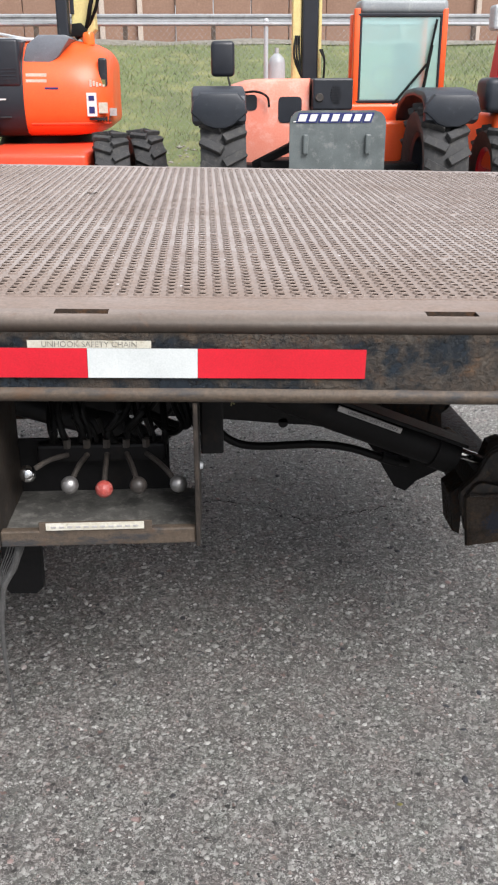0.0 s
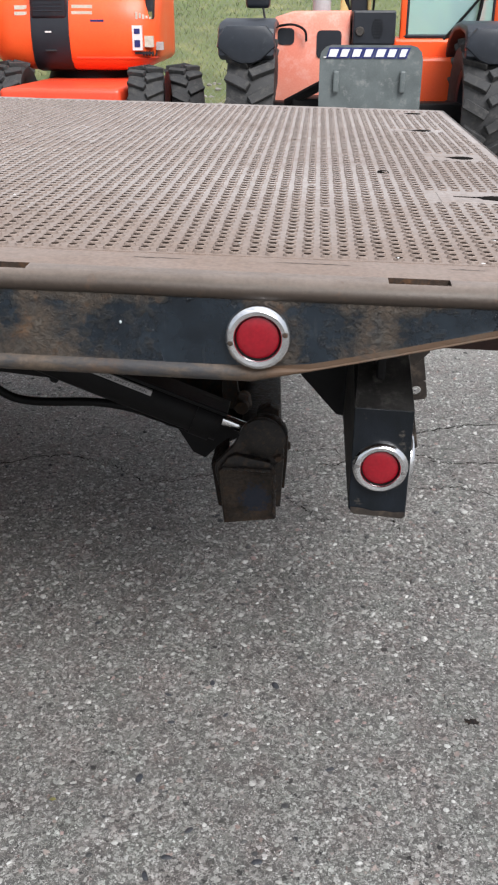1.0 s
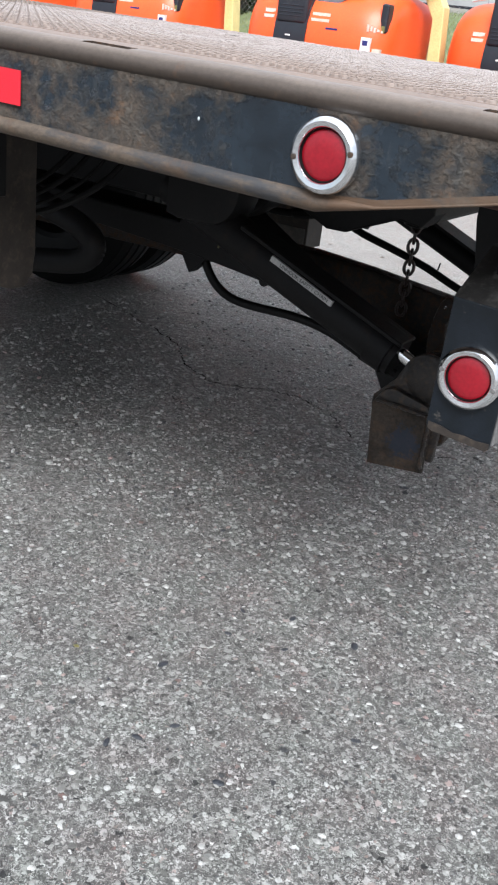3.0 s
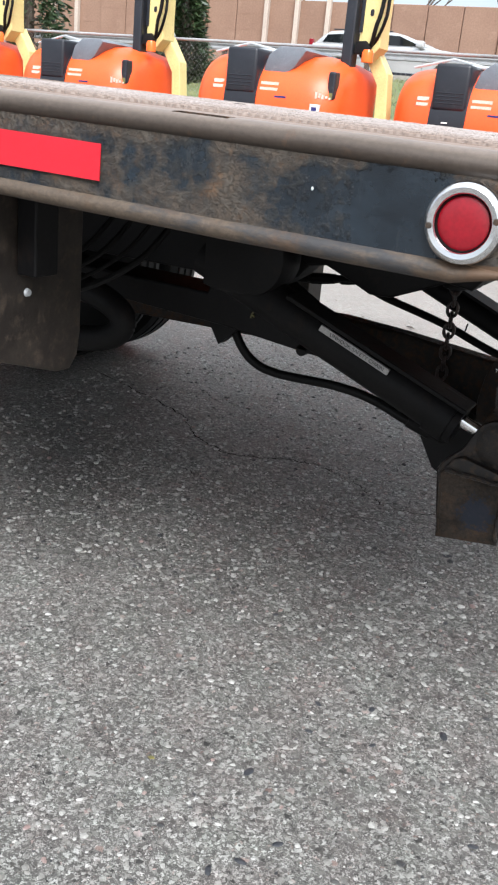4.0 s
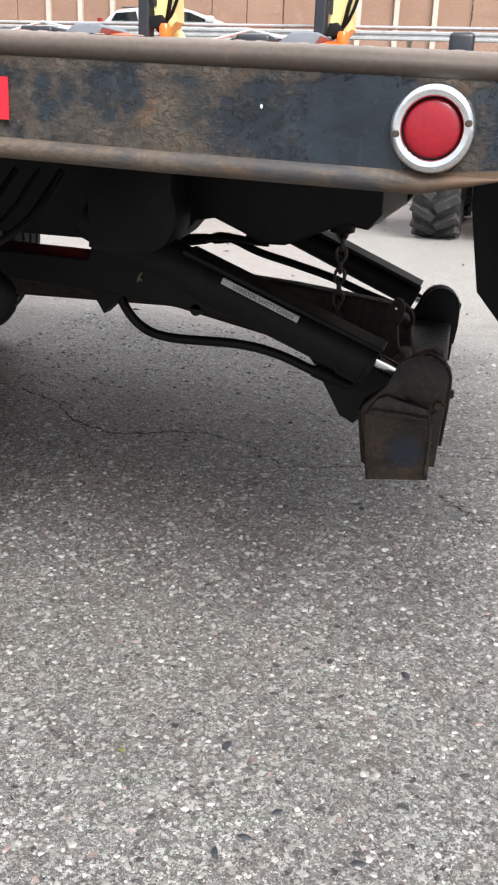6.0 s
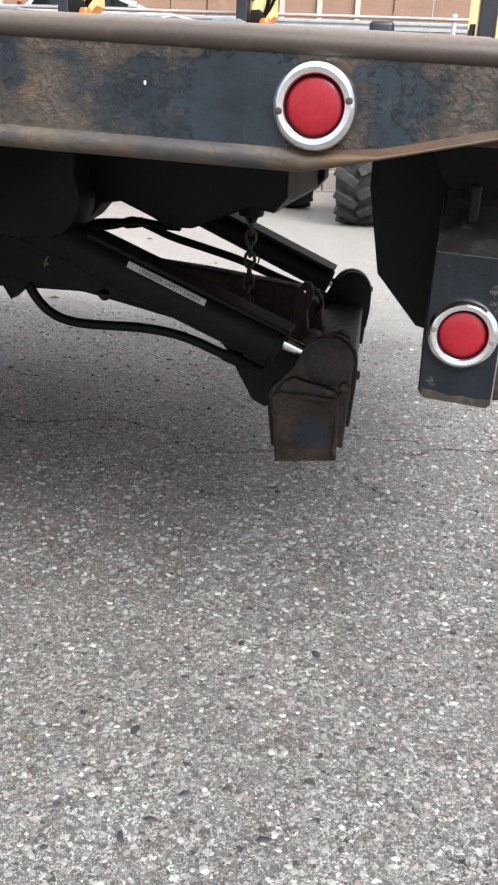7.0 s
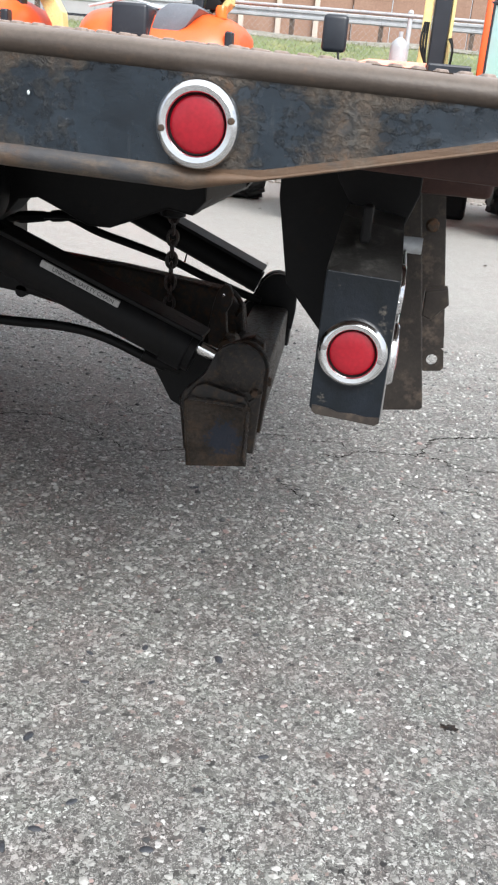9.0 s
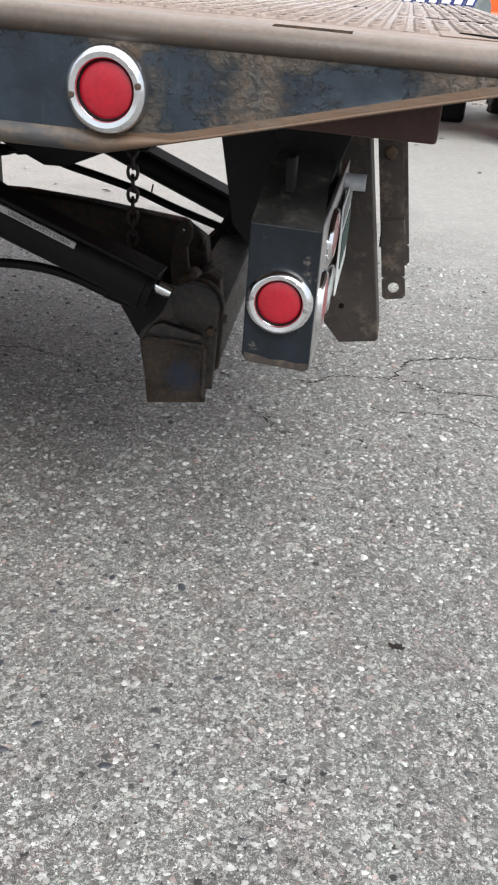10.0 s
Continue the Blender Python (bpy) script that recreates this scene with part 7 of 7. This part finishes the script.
def eye_plate(y, dx, dz):
    """A leaning strap of steel with a round hole through its foot."""
    w, r = 0.028, 0.0135
    bm = B()
    n = 20
    outer, inner = [], []
    for k in range(n):
        a = 2 * math.pi * k / n
        c, s = math.cos(a), math.sin(a)
        q = w / max(abs(c), abs(s))
        outer.append((q * c, q * s))
        inner.append((r * c, r * s))
    for z in (0, 0.010):
        o = [bm.verts.new((x, z, y2)) for x, y2 in outer]
        i = [bm.verts.new((x, z, y2)) for x, y2 in inner]
        for k in range(n):
            bm.faces.new((o[k], o[(k + 1) % n], i[(k + 1) % n], i[k]))
        if z:
            for k in range(n):
                bm.faces.new((low_i[k], low_i[(k + 1) % n], i[(k + 1) % n], i[k]))
                bm.faces.new((low_o[k], low_o[(k + 1) % n], o[(k + 1) % n], o[k]))
        low_o, low_i = o, i
    box(bm, -w, w, 0, 0.010, w, 0.42)
    bmesh.ops.recalc_face_normals(bm, faces=bm.faces)
    bmesh.ops.transform(bm, matrix=Matrix.Translation((0.893 + dx, y, 0.449 + dz)) @ Matrix.Rotation(radians(-8.5), 4, "Y"), verts=bm.verts)
    ob = T("eye_plate", bm, DARKPLATE, None, "leaning steel strap with a round hole")
    for h in (0.16, 0.32):
        b2 = B()
        q = Matrix.Translation((0.893 + dx, y, 0.449 + dz)) @ Matrix.Rotation(radians(-8.5), 4, "Y") @ Vector((0, -0.001, h))
        lathe(b2, [(0.0, 0.008), (0.012, 0.007), (0.016, 0.0)], facing(q, (0, -1, 0)), 12)
        T("bolt", b2, RUST, ob, "rusty bolt head", True)


eye_plate(1.125, 0.0, 0.0)
eye_plate(1.33, 0.006, 0.030)
bm = B()
prism(bm, [(0.845, 0.585), (0.865, 0.578), (0.90, 0.615), (0.893, 0.65), (0.845, 0.64)], 0.97, 1.02, bevel=0.003)
T("stop_block", bm, DARKPLATE, None, "grimy steel stop block")
bm = B()
for a, l in ((-55, 0.015), (40, 0.010), (100, 0.011)):
    box(bm, 0.0, l, -0.002, 0.002, -0.0016, 0.0016, m=Matrix.Translation((-0.202, 0.898, 0.610)) @ Matrix.Rotation(radians(a), 4, "Y"))
T("tag", bm, TAGPAINT, LIFT, "small yellow-green chalk mark")
